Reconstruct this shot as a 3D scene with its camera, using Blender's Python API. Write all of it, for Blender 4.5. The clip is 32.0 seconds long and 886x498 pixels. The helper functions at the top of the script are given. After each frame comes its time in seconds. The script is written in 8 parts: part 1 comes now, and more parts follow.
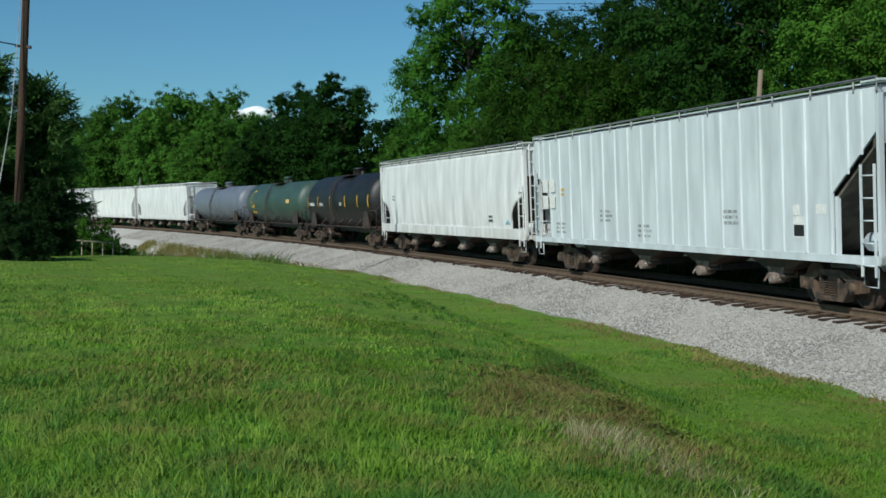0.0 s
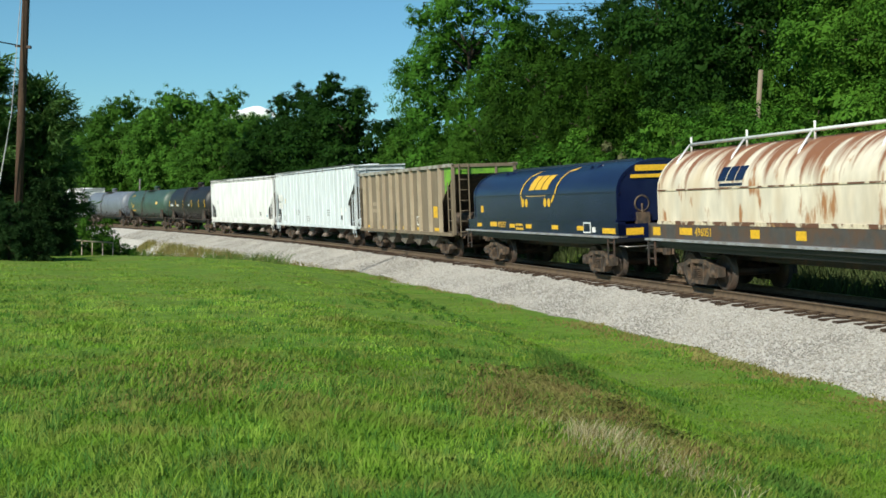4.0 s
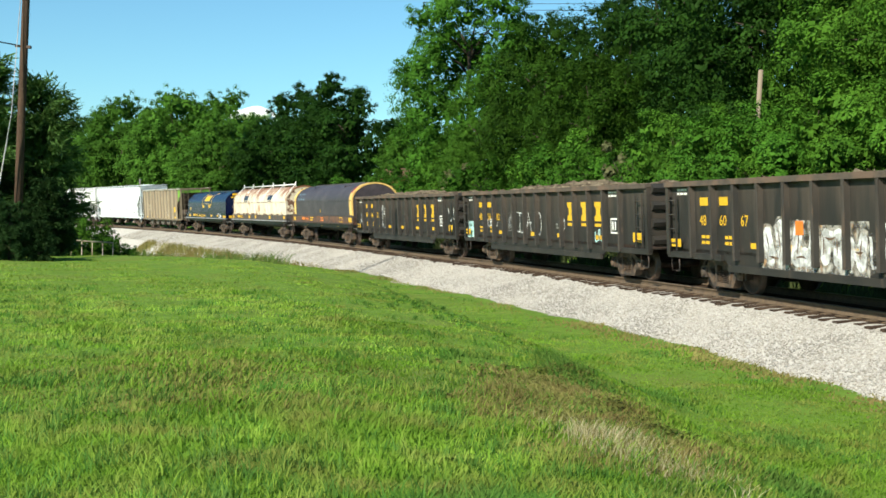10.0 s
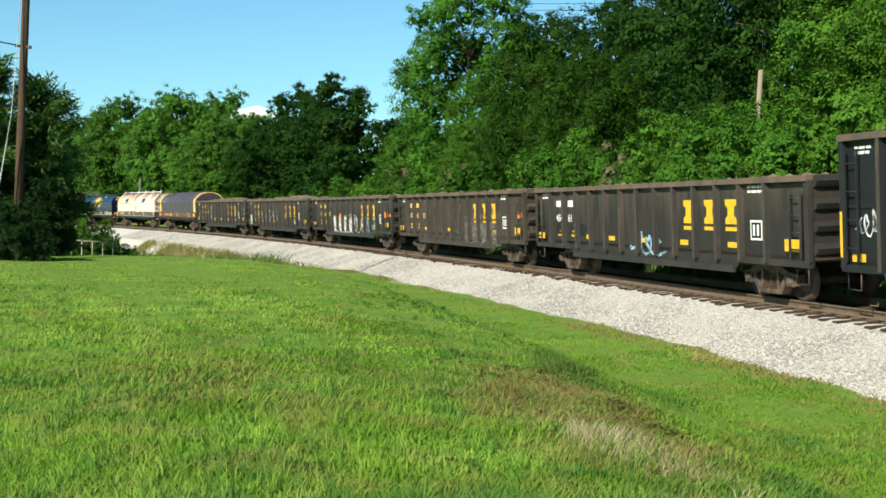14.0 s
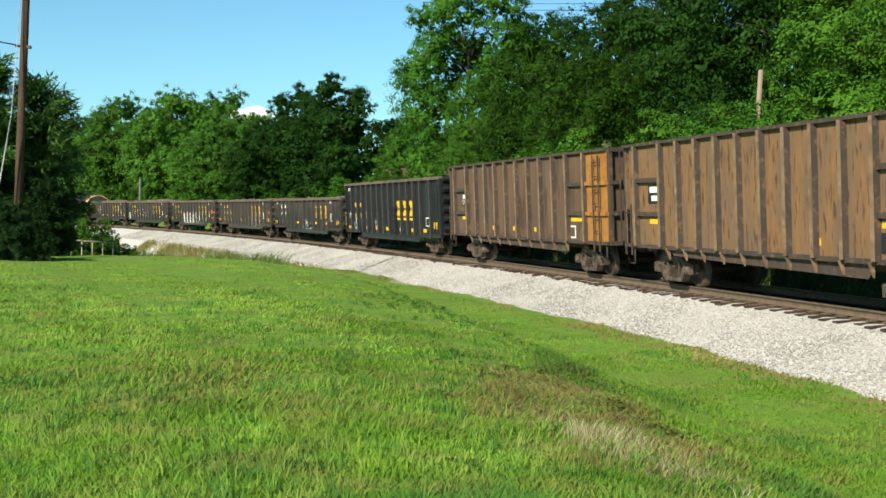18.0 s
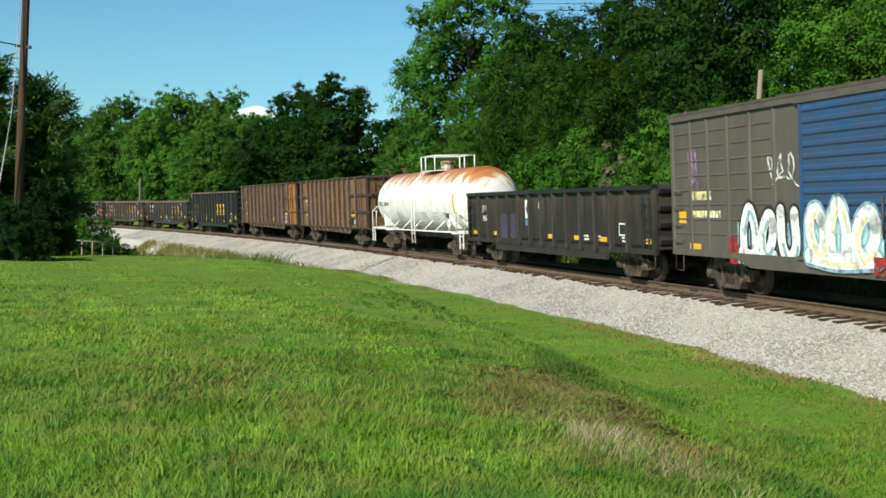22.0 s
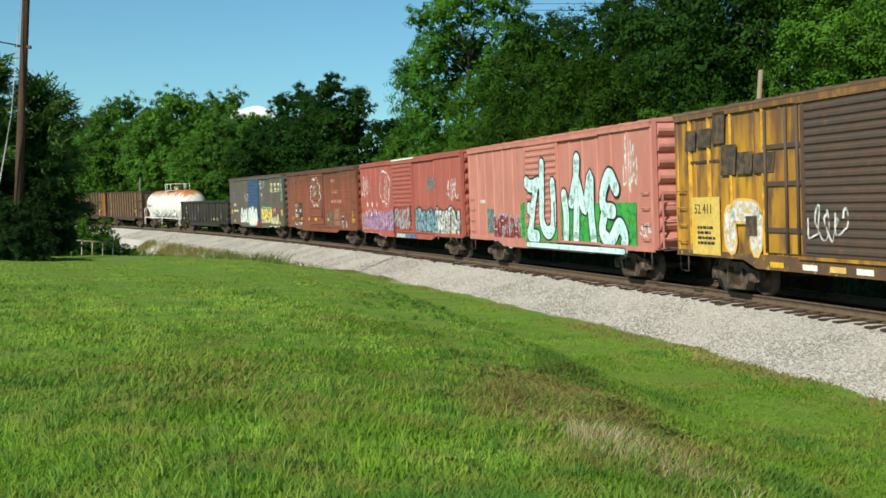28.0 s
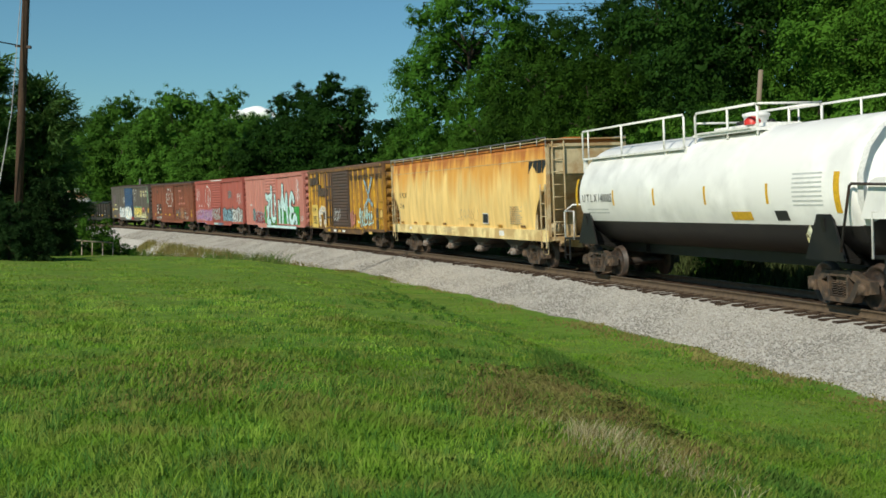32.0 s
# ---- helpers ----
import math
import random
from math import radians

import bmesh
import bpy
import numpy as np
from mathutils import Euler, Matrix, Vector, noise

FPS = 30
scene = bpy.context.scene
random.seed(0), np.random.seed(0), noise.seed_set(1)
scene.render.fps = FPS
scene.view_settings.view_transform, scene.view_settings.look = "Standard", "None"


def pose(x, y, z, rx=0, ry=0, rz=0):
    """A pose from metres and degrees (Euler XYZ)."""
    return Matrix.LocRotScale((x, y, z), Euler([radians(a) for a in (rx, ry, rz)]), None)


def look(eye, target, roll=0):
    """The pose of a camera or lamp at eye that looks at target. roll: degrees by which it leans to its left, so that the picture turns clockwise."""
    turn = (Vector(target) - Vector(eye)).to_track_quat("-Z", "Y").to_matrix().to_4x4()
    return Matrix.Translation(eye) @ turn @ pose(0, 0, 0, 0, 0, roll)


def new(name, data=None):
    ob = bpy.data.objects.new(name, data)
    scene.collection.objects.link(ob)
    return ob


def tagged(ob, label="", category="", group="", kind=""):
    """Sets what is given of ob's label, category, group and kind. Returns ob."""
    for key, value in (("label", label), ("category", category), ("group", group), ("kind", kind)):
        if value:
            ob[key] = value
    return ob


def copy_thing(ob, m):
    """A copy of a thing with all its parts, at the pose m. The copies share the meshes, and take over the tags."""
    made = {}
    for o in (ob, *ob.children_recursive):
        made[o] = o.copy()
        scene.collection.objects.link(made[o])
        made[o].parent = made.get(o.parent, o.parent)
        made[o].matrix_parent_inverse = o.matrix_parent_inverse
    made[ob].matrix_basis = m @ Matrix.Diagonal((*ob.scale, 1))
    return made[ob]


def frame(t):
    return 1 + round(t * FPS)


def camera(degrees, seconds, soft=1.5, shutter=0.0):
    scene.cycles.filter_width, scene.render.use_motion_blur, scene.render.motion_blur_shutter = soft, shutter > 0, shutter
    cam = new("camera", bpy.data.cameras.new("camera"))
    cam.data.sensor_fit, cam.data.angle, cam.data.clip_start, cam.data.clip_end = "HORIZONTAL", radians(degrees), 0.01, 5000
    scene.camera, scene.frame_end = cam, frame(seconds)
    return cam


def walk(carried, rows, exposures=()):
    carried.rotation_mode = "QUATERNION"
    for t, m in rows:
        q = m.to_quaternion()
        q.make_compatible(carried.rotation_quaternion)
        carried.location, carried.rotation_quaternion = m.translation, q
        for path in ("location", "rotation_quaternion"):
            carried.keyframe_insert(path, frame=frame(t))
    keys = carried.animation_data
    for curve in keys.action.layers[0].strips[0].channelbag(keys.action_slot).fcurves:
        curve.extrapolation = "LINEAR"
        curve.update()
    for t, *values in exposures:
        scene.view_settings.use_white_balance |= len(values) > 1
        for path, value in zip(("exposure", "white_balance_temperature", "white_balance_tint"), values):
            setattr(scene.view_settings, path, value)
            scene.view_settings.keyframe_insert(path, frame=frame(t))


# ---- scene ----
SECONDS = 32.0
cam = camera(41.68, SECONDS, soft=1.6)
EYE = (0.0, 0.0, 1.687)
still = look(EYE, (0.0, 50.0, 1.687 - 50 * math.tan(radians(1.563))), 1.122)
walk(cam, [(0, still), (SECONDS, still)],
     exposures=[(0, -0.43, 5750, 10), (1, -0.37, 5950, 10), (2, -0.14, 6000, 10), (3, 0.07, 6150, 10), (6, 0.19, 6350, 10), (8, 0.45, 6450, 10), (13, 0.63, 6500, 10), (19, 0.6, 6500, 10), (20, 0.16, 6450, 10), (22, 0.27, 6350, 10), (25, 0.42, 6450, 10), (28, 0.2, 6450, 10), (31, 0.0, 6450, 10), (32, -0.28, 6450, 10)])

# ---- daylight: low sun from beyond the camera's left shoulder ----
SUN_DIR = Vector((-0.487, -0.683, 0.545)).normalized()
world = bpy.data.worlds.new("sky")
scene.world = world
world.use_nodes = True
wn = world.node_tree.nodes
sky = wn.new("ShaderNodeTexSky")
sky.sky_type, sky.sun_disc = "NISHITA", False
sky.sun_elevation = math.asin(SUN_DIR.z)
sky.sun_rotation = math.atan2(SUN_DIR.x, SUN_DIR.y)
sky.altitude, sky.air_density, sky.dust_density, sky.ozone_density = 0, 1.0, 0.3, 3.0
wn["Background"].inputs["Strength"].default_value = 0.11
tint = wn.new("ShaderNodeMix")  # clear, rather deep blue air
tint.data_type, tint.blend_type = "RGBA", "MULTIPLY"
tint.inputs["Factor"].default_value = 1.0
tint.inputs["B"].default_value = (0.575, 0.87, 0.88, 1)
world.node_tree.links.new(sky.outputs["Color"], tint.inputs["A"])
world.node_tree.links.new(tint.outputs["Result"], wn["Background"].inputs["Color"])
sun = new("sun", bpy.data.lights.new("sun", "SUN"))
sun.data.energy, sun.data.angle, sun.data.color = 5.2, radians(0.53), (1.0, 0.94, 0.77)
sun.matrix_basis = look((0, 0, 60), Vector((0, 0, 60)) - SUN_DIR)

# ---- plan of the curve: one arc of track, the camera inside it ----
RADIUS, CENTRE, A0, CANT = 432.46, (-409.60, -84.08), 9.449, 3.4


def along(s):
    """Pose of the track at s metres along the arc: x forward, y towards the inside, z up from the inner rail."""
    a = radians(A0) + s / RADIUS
    m = Matrix.Translation((CENTRE[0] + RADIUS * math.cos(a), CENTRE[1] + RADIUS * math.sin(a), 0)) @ Matrix.Rotation(a + math.pi / 2, 4, "Z")
    return m @ Matrix.Translation((0, 0.75, 0)) @ Matrix.Rotation(radians(-CANT), 4, "X") @ Matrix.Translation((0, -0.75, 0))


def spot(s, o):
    """Place in the plan: s along the arc, o metres inside its centre line."""
    a = radians(A0) + s / RADIUS
    return CENTRE[0] + (RADIUS - o) * math.cos(a), CENTRE[1] + (RADIUS - o) * math.sin(a)


def plan_of(x, y):
    return (np.arctan2(y - CENTRE[1], x - CENTRE[0]) - radians(A0)) * RADIUS, RADIUS - np.hypot(x - CENTRE[0], y - CENTRE[1])


def step(a, b, x):
    u = np.clip((x - a) / (b - a), 0, 1)
    return u * u * (3 - 2 * u)


def wave(x, y):
    """Slow swells of the ground, about -1 to 1."""
    return (np.sin(0.31 * x + 0.2 * y + 1.0) + np.sin(-0.23 * x + 0.37 * y) + np.sin(0.71 * x + 0.13 * y + 2.2) * 0.5 + np.sin(0.9 * y - 0.4 * x) * 0.4) / 2.9


def lip_at(s):
    """Where the lawn breaks off into the ditch, metres inside the track."""
    return np.interp(s, (0, 20, 25, 30, 33, 38, 47, 60, 75), (13.0, 11.0, 10.2, 9.5, 9.15, 8.95, 8.5, 8.0, 7.6)) + 0.15 * np.sin(s * 1.9) + 0.1 * np.sin(s * 4.3 + 1)


def ground_z(x, y):
    """Height of the ground: lawn mound, ditch beside the ballast, low bank on the far side."""
    x, y = np.asarray(x, float), np.asarray(y, float)
    s, o = plan_of(x, y)
    lip = lip_at(s)
    lawn = (0.72 * step(lip - 2.1, lip + 0.3, o) + 0.28 * step(lip - 0.5, lip + 3.5, o)) * (1 - step(41.5, 54, y + 0.12 * x))
    z = -0.98 + 0.98 * lawn + 0.05 * wave(x, y) + 0.035 * wave(3.1 * x, 2.7 * y) + 0.02 * wave(7.3 * x, 6.1 * y)
    far = step(3.5, 5.3, -o)  # earth bank behind the track
    z = z + far * (1.25 + 0.3 * wave(x * 0.4, y * 0.4))
    dip = step(44, 52, y) * step(9, 13, o) * (1 - step(70, 100, y))
    fill = step(74, 92, s) * step(1.5, 3.0, o) * (1 - step(330, 420, s))
    return z - 0.9 * dip - 1.5 * fill * (1 - 0.5 * dip)


def now_at(t):
    """Metres that the train has run along the arc at t seconds."""
    u = (t - 16) / 16
    return 11.2114 * t + 2.0775 * u * u + 0.5001 * u ** 3
# ---- materials ----
def mat(name, c, rough=0.6, metal=0.0, c2=None, scale=2.0, c3=None, scale3=14.0, cut=(0.45, 0.6), cut3=(0.55, 0.7), stretch=(1, 1, 1), bump=0.15, bscale=60.0, rough2=None, streaks=None, wear=0.0):
    """Painted, rusty or natural surface: base colour c, patches of c2, finer specks of c3."""
    m = bpy.data.materials.new(name)
    m.use_nodes = True
    nt, n = m.node_tree, m.node_tree.nodes
    b = n["Principled BSDF"]
    b.inputs["Roughness"].default_value, b.inputs["Metallic"].default_value = rough, metal
    b.inputs["Specular IOR Level"].default_value = 0.5 if rough < 0.85 else 0.08
    tc = n.new("ShaderNodeTexCoord")
    mp = n.new("ShaderNodeMapping")
    mp.inputs["Scale"].default_value = stretch
    info = n.new("ShaderNodeObjectInfo")  # alike pieces do not wear alike
    far = n.new("ShaderNodeVectorMath")
    far.operation = "SCALE"
    far.inputs[0].default_value = (41.0, 17.0, 29.0)
    nt.links.new(info.outputs["Random"], far.inputs["Scale"])
    shift = n.new("ShaderNodeVectorMath")
    nt.links.new(tc.outputs["Object"], shift.inputs[0])
    nt.links.new(far.outputs["Vector"], shift.inputs[1])
    nt.links.new(shift.outputs["Vector"], mp.inputs["Vector"])

    def noisy(sc, detail):
        t = n.new("ShaderNodeTexNoise")
        t.inputs["Scale"].default_value, t.inputs["Detail"].default_value = sc, detail
        nt.links.new(mp.outputs["Vector"], t.inputs["Vector"])
        return t.outputs["Fac"]

    def blend(fac, lo, hi, a, bcol):
        r = n.new("ShaderNodeMapRange")
        r.inputs["From Min"].default_value, r.inputs["From Max"].default_value = lo, hi
        nt.links.new(fac, r.inputs["Value"])
        x = n.new("ShaderNodeMix")
        x.data_type = "RGBA"
        nt.links.new(r.outputs["Result"], x.inputs["Factor"])
        for sock, val in ((x.inputs["A"], a), (x.inputs["B"], bcol)):
            if isinstance(val, tuple):
                sock.default_value = (*val, 1)
            else:
                nt.links.new(val, sock)
        return x.outputs["Result"], r.outputs["Result"]

    # gentle mottling over the whole surface
    col, _ = blend(noisy(scale * 3.1, 4), 0.3, 0.7, tuple(v * 0.82 for v in c), tuple(min(1, v * 1.12) for v in c))
    if c2:
        col, f2 = blend(noisy(scale, 6), cut[0], cut[1], col, c2)
        if rough2 is not None:
            r2 = n.new("ShaderNodeMapRange")
            r2.inputs["To Min"].default_value, r2.inputs["To Max"].default_value = rough, rough2
            nt.links.new(f2, r2.inputs["Value"])
            nt.links.new(r2.outputs["Result"], b.inputs["Roughness"])
    if c3:
        col, _ = blend(noisy(scale3, 5), cut3[0], cut3[1], col, c3)
    for sc, z0, z1, lo, hi, across in (streaks or ()):
        # rust that has run down from z1 and fades out towards z0
        sep = n.new("ShaderNodeSeparateXYZ")
        nt.links.new(tc.outputs["Object"], sep.inputs["Vector"])
        zr = n.new("ShaderNodeMapRange")
        zr.inputs["From Min"].default_value, zr.inputs["From Max"].default_value = z0, z1
        nt.links.new(sep.outputs["Z"], zr.inputs["Value"])
        mp2 = n.new("ShaderNodeMapping")
        mp2.inputs["Scale"].default_value = (across, across * 0.08, across * 0.08)
        nt.links.new(shift.outputs["Vector"], mp2.inputs["Vector"])
        t2 = n.new("ShaderNodeTexNoise")
        t2.inputs["Scale"].default_value, t2.inputs["Detail"].default_value = 1.0, 5
        nt.links.new(mp2.outputs["Vector"], t2.inputs["Vector"])
        ad = n.new("ShaderNodeMath")
        ad.operation = "MULTIPLY_ADD"
        ad.inputs[1].default_value = 0.55
        nt.links.new(zr.outputs["Result"], ad.inputs[0])
        nt.links.new(t2.outputs["Fac"], ad.inputs[2])
        col, _ = blend(ad.outputs["Value"], lo, hi, col, sc)
    nt.links.new(col, b.inputs["Base Color"])
    if wear:  # thin paint, flaked through to what lies below
        fl = n.new("ShaderNodeMapRange")
        fl.inputs["From Min"].default_value, fl.inputs["From Max"].default_value = 0.12 + 0.5 * wear, 0.38 + 0.5 * wear
        nt.links.new(noisy(5.0, 7), fl.inputs["Value"])
        nt.links.new(fl.outputs["Result"], b.inputs["Alpha"])
    bp = n.new("ShaderNodeBump")
    bp.inputs["Strength"].default_value, bp.inputs["Distance"].default_value = bump, 0.02
    nt.links.new(noisy(bscale, 4), bp.inputs["Height"])
    nt.links.new(bp.outputs["Normal"], b.inputs["Normal"])
    return m


def leaf_mat(name, c, c2, gloss=0.6, dry=None, shine=0.22, single=1.0, grain=1.1):
    """Leaves and blades: two greens mixed leaf by leaf (single) and sprig by sprig, some light shines through."""
    m = bpy.data.materials.new(name)
    m.use_nodes = True
    nt, n = m.node_tree, m.node_tree.nodes
    b = n["Principled BSDF"]
    g = n.new("ShaderNodeNewGeometry")
    x = n.new("ShaderNodeMix")
    x.data_type = "RGBA"
    x.inputs["A"].default_value, x.inputs["B"].default_value = (*c, 1), (*c2, 1)
    tc = n.new("ShaderNodeTexCoord")
    sprig = n.new("ShaderNodeTexNoise")
    sprig.inputs["Scale"].default_value, sprig.inputs["Detail"].default_value = grain, 3
    nt.links.new(tc.outputs["Object"], sprig.inputs["Vector"])
    wide = n.new("ShaderNodeMapRange")
    wide.inputs["From Min"].default_value, wide.inputs["From Max"].default_value = 0.3, 0.7
    nt.links.new(sprig.outputs["Fac"], wide.inputs["Value"])
    pick = n.new("ShaderNodeMix")
    pick.inputs["Factor"].default_value = single
    nt.links.new(wide.outputs["Result"], pick.inputs["A"])
    nt.links.new(g.outputs["Random Per Island"], pick.inputs["B"])
    nt.links.new(pick.outputs["Result"], x.inputs["Factor"])
    t = n.new("ShaderNodeTexNoise")
    t.inputs["Scale"].default_value = 0.45
    nt.links.new(tc.outputs["Object"], t.inputs["Vector"])
    hs = n.new("ShaderNodeHueSaturation")
    r = n.new("ShaderNodeMapRange")
    r.inputs["From Min"].default_value, r.inputs["From Max"].default_value = 0.3, 0.7
    r.inputs["To Min"].default_value, r.inputs["To Max"].default_value = 0.75, 1.25
    nt.links.new(t.outputs["Fac"], r.inputs["Value"])
    info = n.new("ShaderNodeObjectInfo")  # no two plants quite alike
    each = n.new("ShaderNodeMapRange")
    each.inputs["To Min"].default_value, each.inputs["To Max"].default_value = (0.75, 1.2) if dry is None else (1.0, 1.0)
    nt.links.new(info.outputs["Random"], each.inputs["Value"])
    prod = n.new("ShaderNodeMath")
    prod.operation = "MULTIPLY"
    nt.links.new(r.outputs["Result"], prod.inputs[0])
    nt.links.new(each.outputs["Result"], prod.inputs[1])
    nt.links.new(prod.outputs["Value"], hs.inputs["Value"])
    nt.links.new(x.outputs["Result"], hs.inputs["Color"])
    green = hs.outputs["Color"]
    if dry:  # patches that have browned
        t3 = n.new("ShaderNodeTexNoise")
        t3.inputs["Scale"].default_value, t3.inputs["Detail"].default_value = 1.3, 5
        nt.links.new(tc.outputs["Object"], t3.inputs["Vector"])
        r3 = n.new("ShaderNodeMapRange")
        r3.inputs["From Min"].default_value, r3.inputs["From Max"].default_value, r3.inputs["To Max"].default_value = 0.45, 0.64, 0.75
        nt.links.new(t3.outputs["Fac"], r3.inputs["Value"])
        x3 = n.new("ShaderNodeMix")
        x3.data_type = "RGBA"
        x3.inputs["B"].default_value = (*dry, 1)
        nt.links.new(r3.outputs["Result"], x3.inputs["Factor"])
        nt.links.new(green, x3.inputs["A"])
        green = x3.outputs["Result"]
    nt.links.new(green, b.inputs["Base Color"])
    b.inputs["Roughness"].default_value = gloss
    b.inputs["Specular IOR Level"].default_value = 0.05
    tr = n.new("ShaderNodeBsdfTranslucent")
    nt.links.new(green, tr.inputs["Color"])
    mx = n.new("ShaderNodeMixShader")
    mx.inputs["Fac"].default_value = shine
    out = n["Material Output"]
    nt.links.new(b.outputs["BSDF"], mx.inputs[1])
    nt.links.new(tr.outputs["BSDF"], mx.inputs[2])
    nt.links.new(mx.outputs["Shader"], out.inputs["Surface"])
    return m


DARKRUST = (0.07, 0.04, 0.028)
M_STEEL = mat("dark_steel", (0.036, 0.032, 0.029), 0.65, 0.0, DARKRUST, 3, bump=0.2)
M_TRUCK = mat("truck_iron", (0.046, 0.035, 0.027), 0.75, 0.0, (0.115, 0.075, 0.048), 5, bump=0.3)
M_WHEEL = mat("wheel_steel", (0.09, 0.06, 0.045), 0.55, 0.3, (0.05, 0.04, 0.035), 5)
M_BRIGHT = mat("worn_bright_steel", (0.36, 0.33, 0.30), 0.42, 0.8)
M_BLACK = mat("black_paint", (0.007, 0.007, 0.008), 0.5, 0.0, (0.015, 0.0135, 0.012), 1.5)
# near-black colour that stands in for the shade of insides
M_DARK = mat("dark_interior", (0.012, 0.011, 0.01), 0.9)
M_YELLOW = mat("yellow_paint", (0.72, 0.42, 0.02), 0.5, 0.0, (0.5, 0.28, 0.03), 6, cut=(0.55, 0.75))
M_WHITE = mat("white_paint", (0.8, 0.79, 0.76), 0.5, 0.0, (0.6, 0.57, 0.52), 5, cut=(0.6, 0.8))
# ---- mesh building ----
class Shape:
    """Gathers boxes, prisms, tubes and lathed bodies into one mesh."""

    def __init__(self):
        self.v, self.f, self.smooth = [], [], []

    def add(self, verts, faces, smooth=False):
        k = len(self.v)
        self.v += [tuple(p) for p in verts]
        self.f += [tuple(k + i for i in q) for q in faces]
        self.smooth += [smooth] * len(faces)
        return self

    def box(self, x0, x1, y0, y1, z0, z1):
        p = [(x, y, z) for x in (x0, x1) for y in (y0, y1) for z in (z0, z1)]
        return self.add(p, [(0, 1, 3, 2), (4, 6, 7, 5), (0, 4, 5, 1), (2, 3, 7, 6), (0, 2, 6, 4), (1, 5, 7, 3)])

    def prism(self, outline, axis, lo, hi, smooth=False):
        """outline: points in the two other axes (x, y, z in their order), extruded from lo to hi along axis."""
        n = len(outline)
        put = {"x": lambda a, b, c: (c, a, b), "y": lambda a, b, c: (a, c, b), "z": lambda a, b, c: (a, b, c)}[axis]
        self.add([put(a, b, lo) for a, b in outline] + [put(a, b, hi) for a, b in outline],
                 [(i, (i + 1) % n, n + (i + 1) % n, n + i) for i in range(n)], smooth)
        k = len(self.v) - 2 * n
        self.f += [tuple(range(k + n - 1, k - 1, -1)), tuple(range(k + n, k + 2 * n))]
        self.smooth += [False, False]
        return self

    def tube(self, points, r, n=6, closed=False):
        pts = [Vector(p) for p in points]
        rings = []
        for i, p in enumerate(pts):
            a, b = pts[max(i - 1, 0)], pts[min(i + 1, len(pts) - 1)]
            d = (b - a).normalized()
            u = d.cross(Vector((0, 0, 1)) if abs(d.z) < 0.9 else Vector((1, 0, 0))).normalized()
            w = d.cross(u)
            rr = float(r[i] if isinstance(r, (list, tuple)) else r)
            rings.append([p + rr * (math.cos(q) * u + math.sin(q) * w) for q in (2 * math.pi * j / n for j in range(n))])
        v = [q for ring in rings for q in ring]
        f = [(i * n + j, i * n + (j + 1) % n, (i + 1) * n + (j + 1) % n, (i + 1) * n + j) for i in range(len(pts) - 1) for j in range(n)]
        self.add(v, f, True)
        k = len(self.v) - len(v)
        self.f += [tuple(range(k + n - 1, k - 1, -1)), tuple(range(k + len(v) - n, k + len(v)))]
        self.smooth += [False, False]
        return self

    def lathe(self, outline, n=24, axis="x", at=(0, 0, 0), a0=0.0, a1=360.0):
        """outline: (distance along the axis, radius). A part turn (a0 to a1) stays open."""
        full = a1 - a0 >= 359.9
        m = n if full else n + 1
        v = []
        for d, r in outline:
            for j in range(m):
                q = radians(a0 + (a1 - a0) * j / n)
                c, s_ = r * math.cos(q), r * math.sin(q)
                p = {"x": (d, c, s_), "y": (c, d, s_), "z": (c, s_, d)}[axis]
                v.append((p[0] + at[0], p[1] + at[1], p[2] + at[2]))
        f = [(i * m + j, i * m + (j + 1) % m, (i + 1) * m + (j + 1) % m, (i + 1) * m + j)
             for i in range(len(outline) - 1) for j in range(n)]
        return self.add(v, f, True)

    def ribbon(self, points, width, y, depth=0.004):
        """Flat painted stroke on a wall that faces +y: points (x, z)."""
        pts = [Vector(p) for p in points]
        w = width if isinstance(width, (list, tuple)) else [width] * len(pts)
        left, right = [], []
        for i, p in enumerate(pts):
            d = (pts[min(i + 1, len(pts) - 1)] - pts[max(i - 1, 0)]).normalized()
            nrm = Vector((-d.y, d.x)) * w[i] / 2
            left.append(p + nrm)
            right.append(p - nrm)
        n = len(pts)
        self.add([(a.x, y + depth, a.y) for a in left + right], [(i, i + 1, n + i + 1, n + i) for i in range(n - 1)])
        return self

    def mesh_yz(self):
        """Swaps y and z of every point, and keeps the faces outward."""
        self.v = [(x, z, y) for x, y, z in self.v]
        self.f = [q[::-1] for q in self.f]
        return self

    def mesh(self, name):
        me = bpy.data.meshes.new(name)
        me.from_pydata([tuple(p) for p in self.v], [], self.f)
        me.polygons.foreach_set("use_smooth", self.smooth)
        me.update()
        return me


def part(name, shape, material, parent=None, label="", m=None):
    """Links a Shape or a shared mesh as one object, under parent if given."""
    me = shape.mesh(name) if isinstance(shape, Shape) else shape
    if not me.materials:
        me.materials.append(material)
    ob = new(name, me)
    if me.materials[0] != material:
        ob.material_slots[0].link = "OBJECT"
        ob.material_slots[0].material = material
    if parent is not None:
        ob.parent = parent
    if m is not None:
        ob.matrix_basis = m
    if label:
        ob["label"] = label
    return ob


